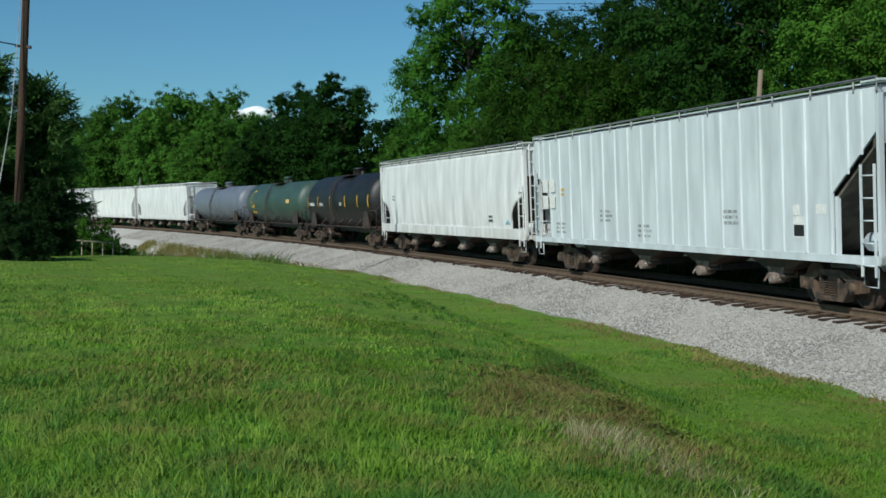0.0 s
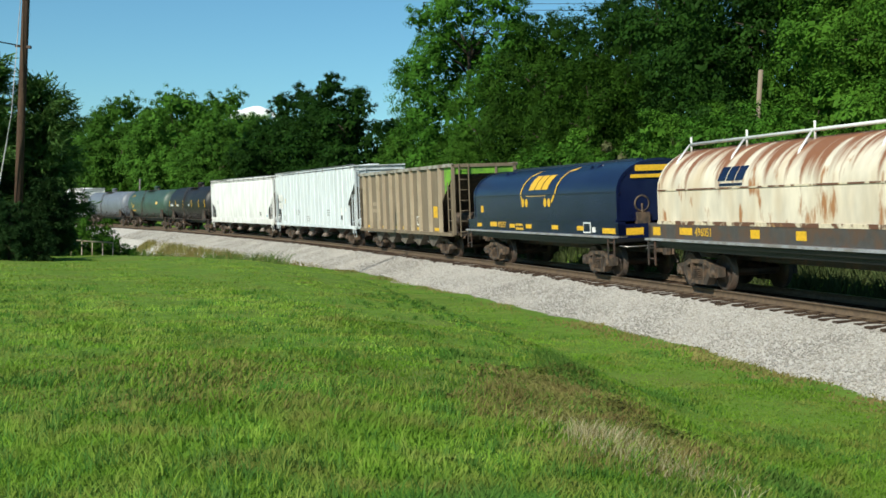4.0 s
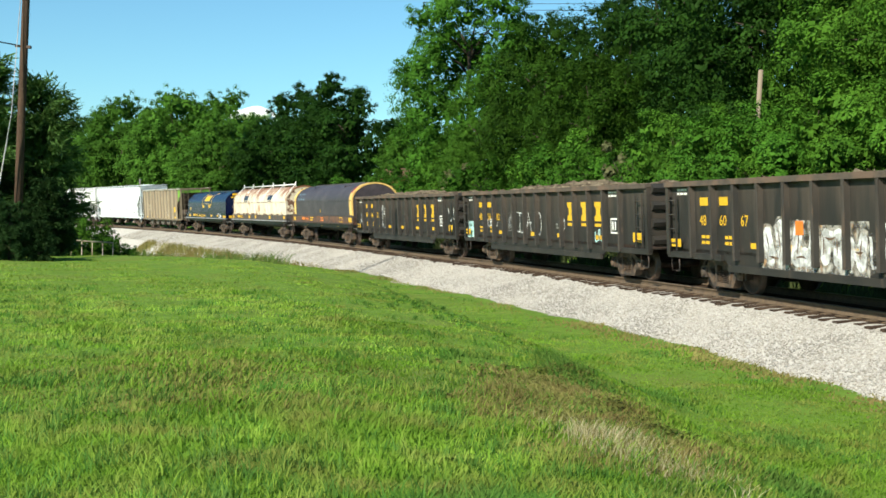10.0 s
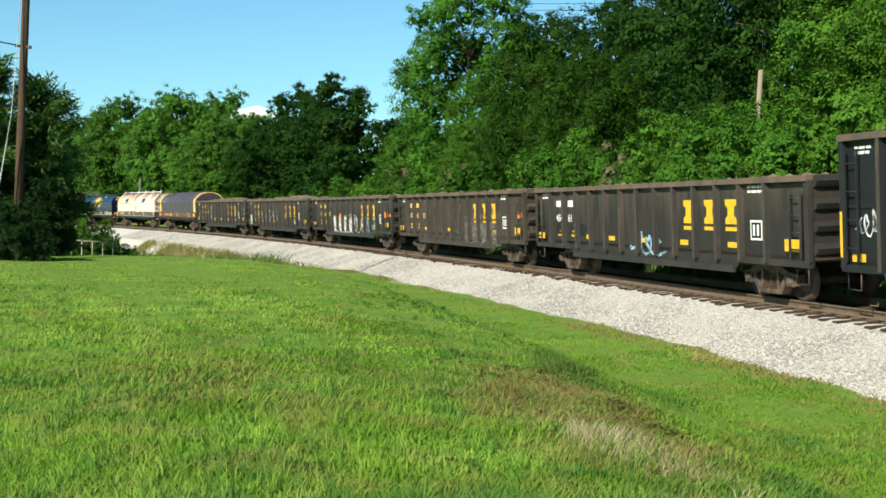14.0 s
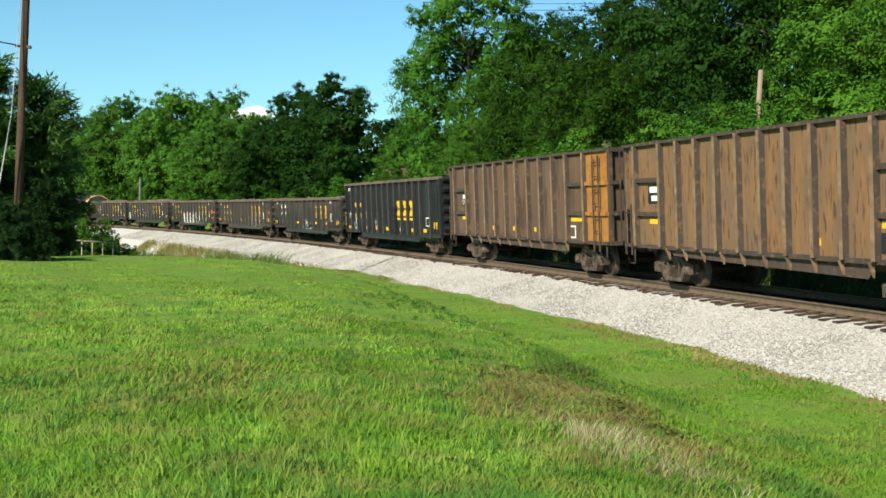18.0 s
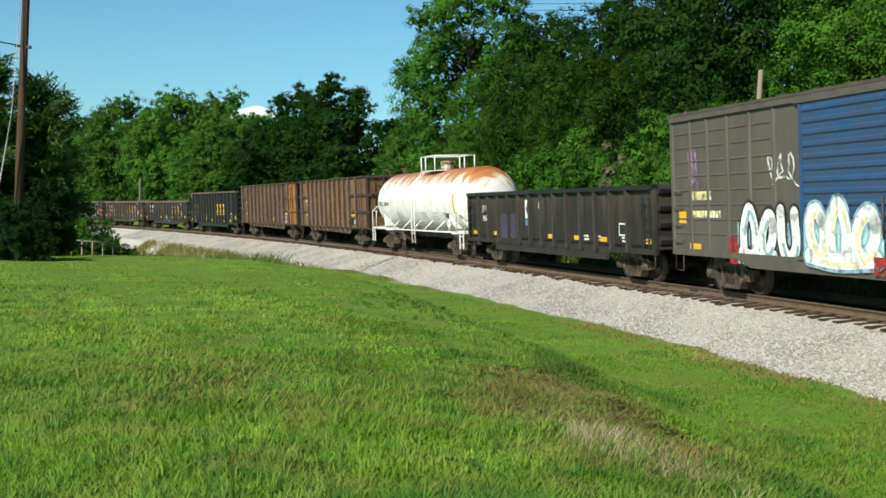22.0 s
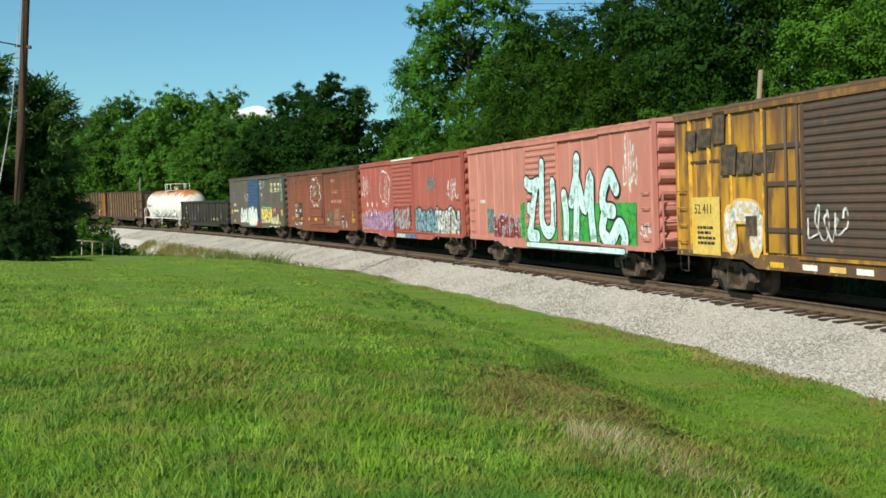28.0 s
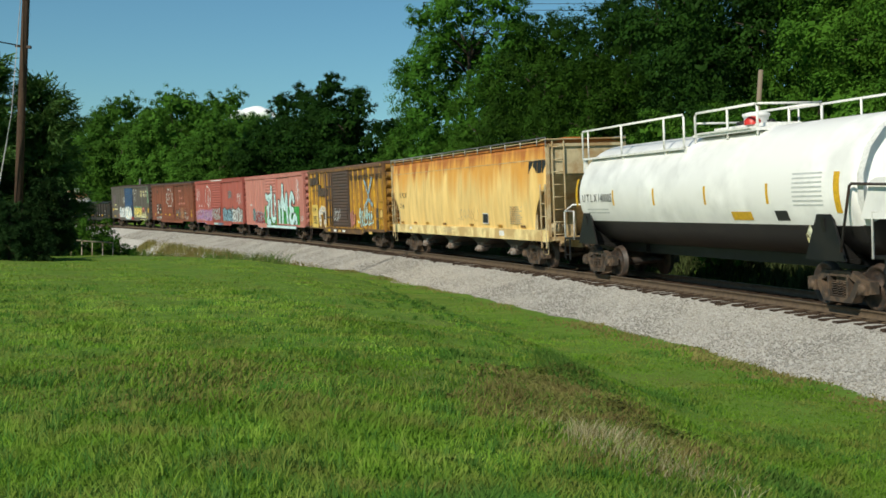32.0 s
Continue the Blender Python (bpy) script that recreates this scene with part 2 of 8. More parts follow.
def soup(name, verts, quads, material):
    """A mesh from arrays: verts (n, 3), faces (k, 3 or 4)."""
    me = bpy.data.meshes.new(name)
    k = quads.shape[1]
    me.vertices.add(len(verts))
    me.vertices.foreach_set("co", np.ascontiguousarray(verts, np.float32).ravel())
    me.loops.add(quads.size)
    me.loops.foreach_set("vertex_index", np.ascontiguousarray(quads, np.int32).ravel())
    me.polygons.add(len(quads))
    me.polygons.foreach_set("loop_start", np.arange(0, quads.size, k, dtype=np.int32))
    me.polygons.foreach_set("loop_total", np.full(len(quads), k, np.int32))
    me.update(calc_edges=True)
    me.materials.append(material)
    return me
# ---- ground: one sheet to the horizon ----
M_GRASS = mat("grass_sod", (0.12, 0.21, 0.03), 0.9, 0.0, (0.15, 0.19, 0.04), 0.5, (0.155, 0.255, 0.035), 2.5, (0.5, 0.75), (0.5, 0.75), bump=0.6, bscale=25)


def spaced(lo, hi, fine_lo, fine_hi, fine):
    a = list(np.arange(fine_lo, fine_hi, fine))
    d, x = fine, fine_hi
    while x < hi:
        a.append(x)
        d *= 1.12
        x += d
    a.append(hi)
    d, x = fine, fine_lo
    while x > lo:
        d *= 1.12
        x -= d
        a.insert(0, max(x, lo))
    return np.array(a)


gx, gy = spaced(-2600, 2600, -26, 30, 0.4), spaced(-2600, 2600, 2, 70, 0.4)
GX, GY = np.meshgrid(gx, gy, indexing="ij")
gv = np.stack([GX, GY, ground_z(GX, GY)], -1).reshape(-1, 3)
gi = np.arange(len(gx) * len(gy)).reshape(len(gx), len(gy))
gq = np.stack([gi[:-1, :-1], gi[1:, :-1], gi[1:, 1:], gi[:-1, 1:]], -1).reshape(-1, 4)
ground = new("ground", soup("ground", gv, gq, M_GRASS))
ground.data.polygons.foreach_set("use_smooth", [True] * len(ground.data.polygons))
tagged(ground, "mown grass lawn falling to a shallow ditch beside the railway", "ground", kind="structure")

# ---- railway: ballast, ties, rails ----
M_BALLAST = mat("limestone_ballast", (0.46, 0.435, 0.395), 0.95, 0.0, (0.36, 0.335, 0.30), 9, (0.60, 0.575, 0.53), 30, (0.45, 0.6), (0.5, 0.62), bump=1.0, bscale=22)
M_STONE = leaf_mat("limestone_chips", (0.38, 0.355, 0.315), (0.61, 0.58, 0.53), 0.9)
M_STONE.node_tree.nodes["Mix Shader"].inputs["Fac"].default_value = 0.0
M_TIE = mat("weathered_tie_wood", (0.04, 0.027, 0.02), 0.9, 0.0, (0.08, 0.054, 0.038), 3, stretch=(3, 0.5, 3), bump=0.5)
M_RAIL = mat("rusty_rail", (0.125, 0.085, 0.052), 0.75, 0.0, (0.09, 0.062, 0.04), 6)


def sweep(outline, s0, s1, ds, jitter=0.0, close=False):
    """A profile (y, z in track space) swept along the arc."""
    ss = np.arange(s0, s1 + ds / 2, ds)
    rng = np.random.default_rng(3)
    v = []
    for s in ss:
        m = along(s)
        for y, z in outline:
            v.append(m @ Vector((0, y, z + (rng.uniform(-jitter, jitter) if jitter else 0))))
    n = len(outline)
    idx = np.arange(len(ss) * n).reshape(len(ss), n)
    a = np.arange(n if close else n - 1)
    b = (a + 1) % n
    q = np.stack([idx[:-1][:, a], idx[:-1][:, b], idx[1:][:, b], idx[1:][:, a]], -1).reshape(-1, 4)
    return np.array([tuple(p) for p in v]), q


TOE_IN = [(7.2, -2.6), (5.2, -1.5), (3.95, -0.86), (3.3, -0.66), (2.6, -0.49), (2.1, -0.375), (1.75, -0.30), (1.5, -0.236)]
bed = TOE_IN + [(1.2, -0.203), (0.97, -0.21), (0.3, -0.27), (-0.3, -0.27), (-0.9, -0.26), (-1.45, -0.25), (-1.9, -0.3), (-2.8, -0.6), (-3.6, -1.0), (-4.1, -1.3)]
v, q = sweep(bed, -60, 560, 0.5, 0.008)
ballast = new("ballast", soup("ballast", v, q, M_BALLAST))
tagged(ballast, "pale grey crushed limestone ballast bed under the curved track", "ballast", kind="structure")
# loose stones on the inner shoulder
rng = np.random.default_rng(11)
N = 75000
ss = 26 + 120 * rng.random(N) ** 1.9
oo = np.where(rng.random(N) < 0.97, 1.2 + 3.1 * rng.random(N), 4.2 + 0.35 * rng.normal(size=N))
prof_o = np.array([1.0] + [p[0] for p in TOE_IN][::-1])
prof_z = np.array([-0.205] + [p[1] for p in TOE_IN][::-1])
hz = np.interp(oo, prof_o, prof_z)
hz = np.where(oo > 3.95, -0.83, hz)

size = (0.009 + 0.015 * rng.random(N) ** 1.5) * (1 + ss / 130)
ang = radians(A0) + ss / RADIUS
cz = hz - (oo - 0.75) * math.sin(radians(CANT)) + np.where(oo < 1.5, -0.5, 0.2) * size
cx, cy = CENTRE[0] + (RADIUS - oo) * np.cos(ang), CENTRE[1] + (RADIUS - oo) * np.sin(ang)
octa = np.array([(1, 0, 0), (0, 1, 0), (-1, 0, 0), (0, -1, 0), (0.1, 0.1, 0.8), (0, 0, -0.7)])
jig = octa[None] * (0.65 + 0.6 * rng.random((N, 6, 1)))
turn = rng.random(N) * 6.283
co, si = np.cos(turn), np.sin(turn)
sx_ = jig[:, :, 0] * co[:, None] - jig[:, :, 1] * si[:, None]
sy_ = jig[:, :, 0] * si[:, None] + jig[:, :, 1] * co[:, None]
sv = np.stack([sx_, sy_, jig[:, :, 2]], -1) * size[:, None, None] + np.stack([cx, cy, cz], -1)[:, None, :]
tri = np.array([(0, 1, 4), (1, 2, 4), (2, 3, 4), (3, 0, 4), (1, 0, 5), (2, 1, 5), (3, 2, 5), (0, 3, 5)])
sq = (np.arange(N)[:, None, None] * 6 + tri[None]).reshape(-1, 3)
stones = new("loose_ballast_stones", soup("loose_ballast_stones", sv.reshape(-1, 3), sq, M_STONE))
tagged(stones, "loose pale limestone chips on the ballast shoulder", "gravel", kind="stuff")

RAIL_P = [(-0.07, -0.17), (0.07, -0.17), (0.07, -0.158), (0.015, -0.14), (0.012, -0.045), (0.036, -0.035), (0.036, -0.008), (0.028, 0), (-0.028, 0), (-0.036, -0.008), (-0.036, -0.035), (-0.012, -0.045), (-0.015, -0.14), (-0.07, -0.158)]
for side in (0.753, -0.753):
    v, q = sweep([(y + side, z) for y, z in RAIL_P], -60, 560, 1.0, close=True)
    rail = new("rail", soup("rail", v, q, M_RAIL))
    tagged(rail, "rust-brown steel rail of the curved track", "rail", kind="structure")
    head = part("rail_head", soup("rail_head", *sweep([(side - 0.027, 0.0015), (side + 0.027, 0.0015)], -60, 560, 1.0), M_BRIGHT), M_BRIGHT, rail, "bright worn running surface")

M_STAIN = mat("rust_stained_ballast", (0.15, 0.102, 0.064), 0.95, 0, (0.10, 0.068, 0.045), 6, (0.20, 0.145, 0.10), 25, bump=1.0, bscale=25)
part("stained_bed", soup("stained_bed", *sweep([(0.94, -0.24), (0.88, -0.205), (0.5, -0.24), (0, -0.235), (-0.5, -0.24), (-0.9, -0.235), (-1.3, -0.26)], -60, 560, 0.5, 0.015), M_STAIN), M_STAIN, ballast, "rust-stained ballast between the rails")
# cross ties: singly where they can be told apart, the rest joined
TIE_STEP = 0.53
tie_mesh = Shape().prism([(-0.115, -0.38), (0.115, -0.38), (0.115, -0.215), (0.10, -0.19), (-0.10, -0.19), (-0.115, -0.215)], "y", -1.3, 1.45).mesh("tie")
plate_mesh = Shape().box(-0.1, 0.1, -0.2, 0.2, -0.192, -0.165).mesh("tie_plate")
rng = random.Random(5)
rest = Shape()
s = -40.0
while s < 330:
    m = along(s) @ pose(rng.uniform(-0.02, 0.02), rng.uniform(-0.12, 0.12), rng.uniform(-0.006, 0.014), 0, 0, rng.uniform(-1.2, 1.2))
    if 27 < s < 130:
        part("tie", tie_mesh, M_TIE, ballast, m=m)
    else:
        k = len(rest.v)
        rest.v += [tuple(m @ v.co) for v in tie_mesh.vertices]
        rest.f += [tuple(k + i for i in p.vertices) for p in tie_mesh.polygons]
        rest.smooth += [False] * len(tie_mesh.polygons)
    s += TIE_STEP
part("ties", rest, M_TIE, ballast)["kind"] = "stuff"
for s in np.arange(27, 75, TIE_STEP):
    part("tie_plate", plate_mesh, M_RAIL, ballast, m=along(float(s)) @ pose(0, 0.753, 0))
# ---- trees ----
M_BARK = mat("tree_bark", (0.05, 0.04, 0.03), 0.95, 0.0, (0.085, 0.07, 0.052), 4, stretch=(3, 3, 0.6), bump=0.8, bscale=15)
LEAVES = {"oak": leaf_mat("oak_leaves", (0.027, 0.088, 0.009), (0.060, 0.160, 0.016), single=0.4),
          "soft": leaf_mat("fine_leaves", (0.015, 0.045, 0.004), (0.034, 0.082, 0.008), single=0.3),
          "dark": leaf_mat("dark_leaves", (0.011, 0.037, 0.005), (0.028, 0.075, 0.010), single=0.4),
          "lime": leaf_mat("bright_leaves", (0.034, 0.100, 0.011), (0.085, 0.200, 0.020), single=0.4),
          "cedar": leaf_mat("cedar_needles", (0.045, 0.105, 0.026), (0.13, 0.25, 0.062), single=0.5),
          # darker than the cedar's: shade on the low bushes put into their colour
          "juniper": leaf_mat("shaded_juniper_needles", (0.012, 0.033, 0.010), (0.04, 0.088, 0.026)),
          "far": leaf_mat("far_wood_leaves", (0.038, 0.108, 0.012), (0.072, 0.168, 0.020), single=0.3, grain=0.6),
          "fardark": leaf_mat("far_dark_leaves", (0.010, 0.036, 0.005), (0.025, 0.070, 0.009), single=0.3, grain=0.6),
          "dry": leaf_mat("dry_leaves", (0.10, 0.12, 0.05), (0.17, 0.17, 0.08))}


def unit(a):
    return a / np.linalg.norm(a, axis=-1, keepdims=True)


def leaf_cloud(rng, centres, radii, per, size, aim=None, flat=0.75, slim=0.42):
    """Bent four-cornered leaves scattered through many clumps, each clump turned towards its aim."""
    k = len(centres) * per
    c = np.repeat(np.asarray(centres, float), per, 0)
    r = np.repeat(np.asarray(radii, float), per)
    out = np.zeros((k, 3)) if aim is None else np.repeat(unit(np.asarray(aim, float)), per, 0)
    d = unit(rng.normal(size=(k, 3)) + out * 0.6)
    rad = rng.random(k) ** 0.45
    p = c + d * (r * rad)[:, None] * np.array((1, 1, flat))
    nrm = unit(d * 0.8 + out * 0.5 + rng.normal(size=(k, 3)) * 0.26 + np.array((0, 0, 0.45)))
    u = unit(np.cross(nrm, rng.normal(size=(k, 3))))
    w = np.cross(nrm, u)
    sz = (size * (0.6 + 0.8 * rng.random(k)) * (1.6 - 0.8 * rad))[:, None]  # broad leaves fill the inside of a clump
    v = np.stack([p - u * sz * 0.7, p - w * sz * slim - nrm * sz * 0.1, p + u * sz * 0.7, p + w * sz * slim - nrm * sz * 0.1], 1)
    return v.reshape(-1, 3), np.arange(k * 4).reshape(k, 4)


def broadleaf(name, seed, height, spread, leaves, boughs, clumps, per, size, low=0.18, label="", lean=0.0, ragged=0.2):
    """Trunk with limbs; every bough carries a rounded mass of leaf clumps, with shade and gaps between the masses. Base at the origin."""
    rng = np.random.default_rng(seed)
    tree = new(name)
    wood = Shape()
    top = height * 0.64
    trunk = [(lean * t * t + 0.15 * math.sin(3 * t + seed), 0.15 * math.cos(2.3 * t + seed), top * t) for t in np.linspace(0, 1, 7)]
    r0 = height * 0.017
    wood.tube(trunk, [r0 * (1.25 - 0.95 * t) for t in np.linspace(0, 1, 7)], 8)
    centres, radii, aims, cores, core_r = [], [], [], [], []
    mid, up = height * (low + 0.96) / 2, height * (0.96 - low) / 2
    for i in range(boughs):
        g = (i + 0.5) / boughs
        dz = 1 - 2 * g
        a = i * 2.39996 + rng.normal() * 0.3
        flat = math.sqrt(max(0.0, 1 - dz * dz))
        d = np.array((flat * math.cos(a), flat * math.sin(a), dz))
        big = spread * rng.uniform(0.26, 0.44) * (1.0 - 0.22 * max(0.0, dz))
        k = rng.uniform(1 - ragged, 1.0 + 0.35 * ragged) - (0.3 if i % 6 == 5 else 0.0)
        wide = max(0.1, spread * k - big * 0.75)
        c = np.array((lean * 0.5 + d[0] * wide, d[1] * wide, mid + d[2] * max(0.1, up * k - big * 0.6)))
        cores.append(c)
        core_r.append(big * 0.72)
        m = max(5, int(clumps * (big / (0.35 * spread)) ** 2))
        e = unit(rng.normal(size=(m, 3)) + d * 0.75 + np.array((0, 0, 0.35)))
        centres += list(c + e * big * rng.uniform(0.62, 1.0, (m, 1)) * np.array((1, 1, 0.82)))
        radii += list(big * rng.uniform(0.20, 0.36, m))
        aims += list(e + d * 0.4)
        if i % max(1, boughs // 14) == 0:
            base = Vector((0, 0, min(top * 0.95, max(height * 0.12, float(c[2]) - 0.45 * math.hypot(c[0], c[1])))))
            tip = base.lerp(Vector(tuple(c)), 0.62)
            wood.tube([base, base.lerp(tip, 0.5) + Vector((0, 0, height * 0.015)), tip], [r0 * 0.42, r0 * 0.26, r0 * 0.07], 5)
    v, q = leaf_cloud(rng, centres, radii, per, size, aims)
    v2, q2 = leaf_cloud(rng, cores, core_r, 110, size * 2.4, None)
    v, q = np.concatenate([v, v2]), np.concatenate([q, q2 + len(v)])
    grow = height / np.percentile(v[:, 2], 99.3)
    part("trunk", wood, M_BARK, tree, m=Matrix.Diagonal((1, 1, grow, 1)))
    v[:, 2] *= grow
    part("crown", soup("crown", v, q, LEAVES[leaves]), LEAVES[leaves], tree)
    tagged(tree, label, "tree")
    return tree


def conifer(name, seed, height, spread, leaves="juniper", boughs=150, label="", rise=0.25, length=0.3):
    """Cedar: feathery sprays along slanting boughs round one stem, right down to the ground."""
    rng = np.random.default_rng(seed)
    tree = new(name)
    wood = Shape().tube([(0, 0, 0), (0.1, 0, height * 0.5), (0, 0, height * 0.97)], [height * 0.022, height * 0.013, 0.02], 8)
    spots, ways = [], []
    for i in range(boughs):
        h = rng.random() ** 0.9
        a = i * 2.4 + rng.normal() * 0.2
        reach = spread * (0.55 + 0.5 * math.sin(math.pi * min(1, 0.8 * h + 0.2)) ** 0.8) * (1 - 0.32 * h) * rng.uniform(0.5, 1.12) + 0.15
        z = height * (0.02 + 0.94 * h)
        d = np.array((math.cos(a), math.sin(a), rise + 0.5 * h * h))
        line = [np.array((0, 0, z)) + d * reach * u - np.array((0, 0, 0.28 * reach * u * u)) for u in np.linspace(0, 1, 6)]
        wood.tube([tuple(p) for p in line[::2] + line[-1:]], [0.03, 0.02, 0.012, 0.006], 4)
        n = max(5, int(reach / length * 4.2))
        for u in rng.uniform(0.18, 1.0, n):
            k = min(4, int(u * 5))
            q = line[k] + (line[k + 1] - line[k]) * (u * 5 - k)
            spots.append(q + rng.normal(size=3) * 0.07 * length * 3)
            ways.append(unit(line[k + 1] - line[k]))
    per = 13
    c, w = np.repeat(np.array(spots), per, 0), np.repeat(np.array(ways), per, 0)
    k = len(c)
    axis = unit(w + rng.normal(size=(k, 3)) * 0.55 + np.array((0, 0, -0.12)))
    side = unit(np.cross(axis, unit(rng.normal(size=(k, 3)) * 0.5 + np.array((0, 0, 1)))))
    ln = (length * (0.5 + 0.8 * rng.random(k)))[:, None]
    b = c + rng.normal(size=(k, 3)) * length * 0.28
    v = np.stack([b, b + axis * ln * 0.5 + side * ln * 0.085, b + axis * ln, b + axis * ln * 0.5 - side * ln * 0.085], 1).reshape(-1, 3)
    part("trunk", wood, M_BARK, tree)
    part("crown", soup("crown", v, np.arange(k * 4).reshape(k, 4), LEAVES[leaves]), LEAVES[leaves], tree)
    tagged(tree, label, "tree")
    return tree


def plant(tree, s, o, size=1.0, turn=0.0, sink=0.15, used=[]):
    """First call moves the model itself, later calls copy it."""
    x, y = spot(s, o)
    at = pose(x, y, float(ground_z(x, y)) - sink, 0, 0, turn)
    if tree.name in used:
        k = size / tree.matrix_basis.to_scale().x  # a copy keeps the scale of its model
        return copy_thing(tree, at @ Matrix.Diagonal((k, k, k, 1)))
    m = at @ Matrix.Diagonal((size, size, size, 1))
    used.append(tree.name)
    tree.matrix_basis = m
    return tree


def plant_at(tree, x, y, size=1.0, turn=0.0, sink=0.15):
    s, o = plan_of(x, y)
    return plant(tree, float(s), float(o), size, turn, sink)


OAK = broadleaf("oak_tree", 1, 20, 5.9, "oak", 60, 22, 60, 0.118, 0.08, label="tall broad-leaved tree in full green leaf beside the railway", ragged=0.2)
MAPLE = broadleaf("broadleaf_tree", 2, 17, 5.6, "lime", 46, 22, 72, 0.085, 0.04, label="bright green broad-leaved tree at the wood's edge", ragged=0.42)
SOFT = broadleaf("fine_leaved_tree", 12, 15, 5.2, "soft", 54, 20, 56, 0.085, 0.03, label="soft mid-green tree at the wood's edge")
DARK = broadleaf("dark_oak_tree", 3, 18, 6.2, "dark", 46, 18, 64, 0.10, 0.04, label="dense dark green tree in the wood behind the track", ragged=0.36)
FAR_OAK = broadleaf("wood_edge_tree", 4, 17, 7.0, "far", 60, 16, 40, 0.17, 0.0, label="rounded green tree in the far wood along the curve", ragged=0.14)
FAR_DARK = broadleaf("wood_edge_dark_tree", 5, 17, 6.4, "fardark", 46, 17, 44, 0.17, 0.0, label="dark green tree in the far wood along the curve", ragged=0.32)
BUSH = broadleaf("bush", 6, 5, 2.6, "lime", 30, 15, 56, 0.06, 0.0, label="leafy bright green bush on the bank behind the track", ragged=0.3)
SHRUB = broadleaf("shrub", 7, 5, 2.8, "oak", 30, 15, 52, 0.06, 0.0, label="green shrub on the bank behind the track", ragged=0.3)
DRYBUSH = broadleaf("dry_shrub", 8, 5, 1.4, "dry", 16, 8, 22, 0.10, 0.02, label="thin grey-green shrub among the bushes", ragged=0.4)
CEDAR = conifer("cedar_tree", 9, 8.8, 2.2, "cedar", 170, "dark green cedar with feathery boughs at the lawn's edge", 0.42, 0.42)
JUNIPER = conifer("juniper_bush", 10, 4.0, 1.3, boughs=130, label="dense dark juniper bush at the lawn's edge", length=0.24)
TREES = [  # model, s, o, size, turn
    (OAK, 99, -13, 1.0, 0), (DARK, 83, -19, 1.15, 130), (MAPLE, 90, -10, 0.62, 40), (SOFT, 84, -11.5, 0.86, 60), (SOFT, 77, -11, 0.72, 200), (DARK, 68, -16, 1.2, 100),
    (DARK, 72, -22, 1.35, 200), (DARK, 62, -14, 1.0, 210), (DARK, 58, -18, 1.25, 40), (MAPLE, 54, -12, 1.0, 150), (MAPLE, 49, -15, 1.15, 10),
    (DARK, 90, -25, 1.2, 260), (DARK, 105, -24, 1.02, 80), (DARK, 63, -26, 1.4, 20), (MAPLE, 44, -11, 1.0, 77),
    (FAR_OAK, 118, -17, 0.60, 0), (FAR_DARK, 124, -12.5, 0.86, 50), (FAR_DARK, 136, -15, 0.92, 160), (FAR_DARK, 144, -12, 0.74, 250), (FAR_DARK, 150, -17, 0.98, 300),
    (FAR_OAK, 158, -11, 0.72, 0), (FAR_OAK, 167, -14, 0.86, 120), (FAR_OAK, 177, -12, 1.02, 210), (FAR_OAK, 187, -16, 1.06, 300), (FAR_OAK, 198, -12, 1.08, 20),
    (FAR_OAK, 208, -14, 1.0, 90), (FAR_DARK, 220, -12, 1.0, 170), (FAR_OAK, 232, -15, 1.0, 250), (FAR_OAK, 246, -12, 1.05, 10),
    (FAR_OAK, 183, -22, 1.1, 45), (FAR_OAK, 203, -19, 1.06, 200), (FAR_OAK, 172, -28, 0.9, 60), (FAR_OAK, 190, -30, 0.95, 140), (FAR_OAK, 140, -28, 0.80, 20), (FAR_OAK, 122, -40, 1.04, 90),
    (DARK, 95, -17, 0.86, 310), (DARK, 80, -15, 0.80, 25)]
for model, s, o, size, turn in TREES:
    plant(model, s, o, size, turn)
rng = np.random.default_rng(21)
for i in range(40):
    s = 42 + 190 * (i / 40) ** 1.25
    low = 0.6 if 98 < s < 150 else 1.0  # a gap before the house and the dark trees
    plant((BUSH, SHRUB, SHRUB, BUSH, SHRUB)[i % 5], s + rng.normal(), -7.6 - 1.8 * rng.random() - (i % 3), low * rng.uniform(0.75, 1.25), rng.uniform(0, 360))
for s, o, size in ((117, -9.5, 1.0), (102.5, -10, 1.25), (98, -9, 1.0)):
    plant(SHRUB, s, o, size, s * 17)
plant(BUSH, 104.5, -7.6, 0.95, 33)
for s in (66, 59.5, 88):
    plant(DRYBUSH, s, -7.2, 1.0, s * 7)
for x, y, size, turn in ((-15.4, 44.5, 0.77, 0), (-17.2, 43.2, 0.82, 200), (-19.0, 42.0, 0.85, 90)):
    plant_at(CEDAR, x, y, size, turn)
for x, y, size, turn in ((-16.6, 44.2, 1.0, 0), (-17.8, 43, 1.1, 80), (-15.9, 43.6, 0.8, 150), (-14.4, 38.6, 0.5, 60), (-13.5, 38.9, 0.36, 260), (-15.2, 38.8, 0.58, 310), (-15.0, 43.0, 0.5, 20), (-14.7, 43.2, 0.72, 120)):
    plant_at(JUNIPER, x, y, size, turn)
plant_at(BUSH, -15.9, 52.2, 0.62, 10)
plant_at(BUSH, -16.8, 52.4, 0.7, 100)
plant_at(SHRUB, -15.1, 53.0, 0.5, 200)
for s, o, size in ((84, 8.4, 0.22), (88, 7.8, 0.18), (92, 8.8, 0.2), (80, 9.4, 0.2)):
    plant(SHRUB, s, o, size, s * 13)
plant_at(BUSH, 10.9, 40.3, 1.0, 40)
plant_at(SHRUB, 10.5, 39.6, 1.12, 70)
plant_at(BUSH, 9.7, 45.2, 1.15, 140)
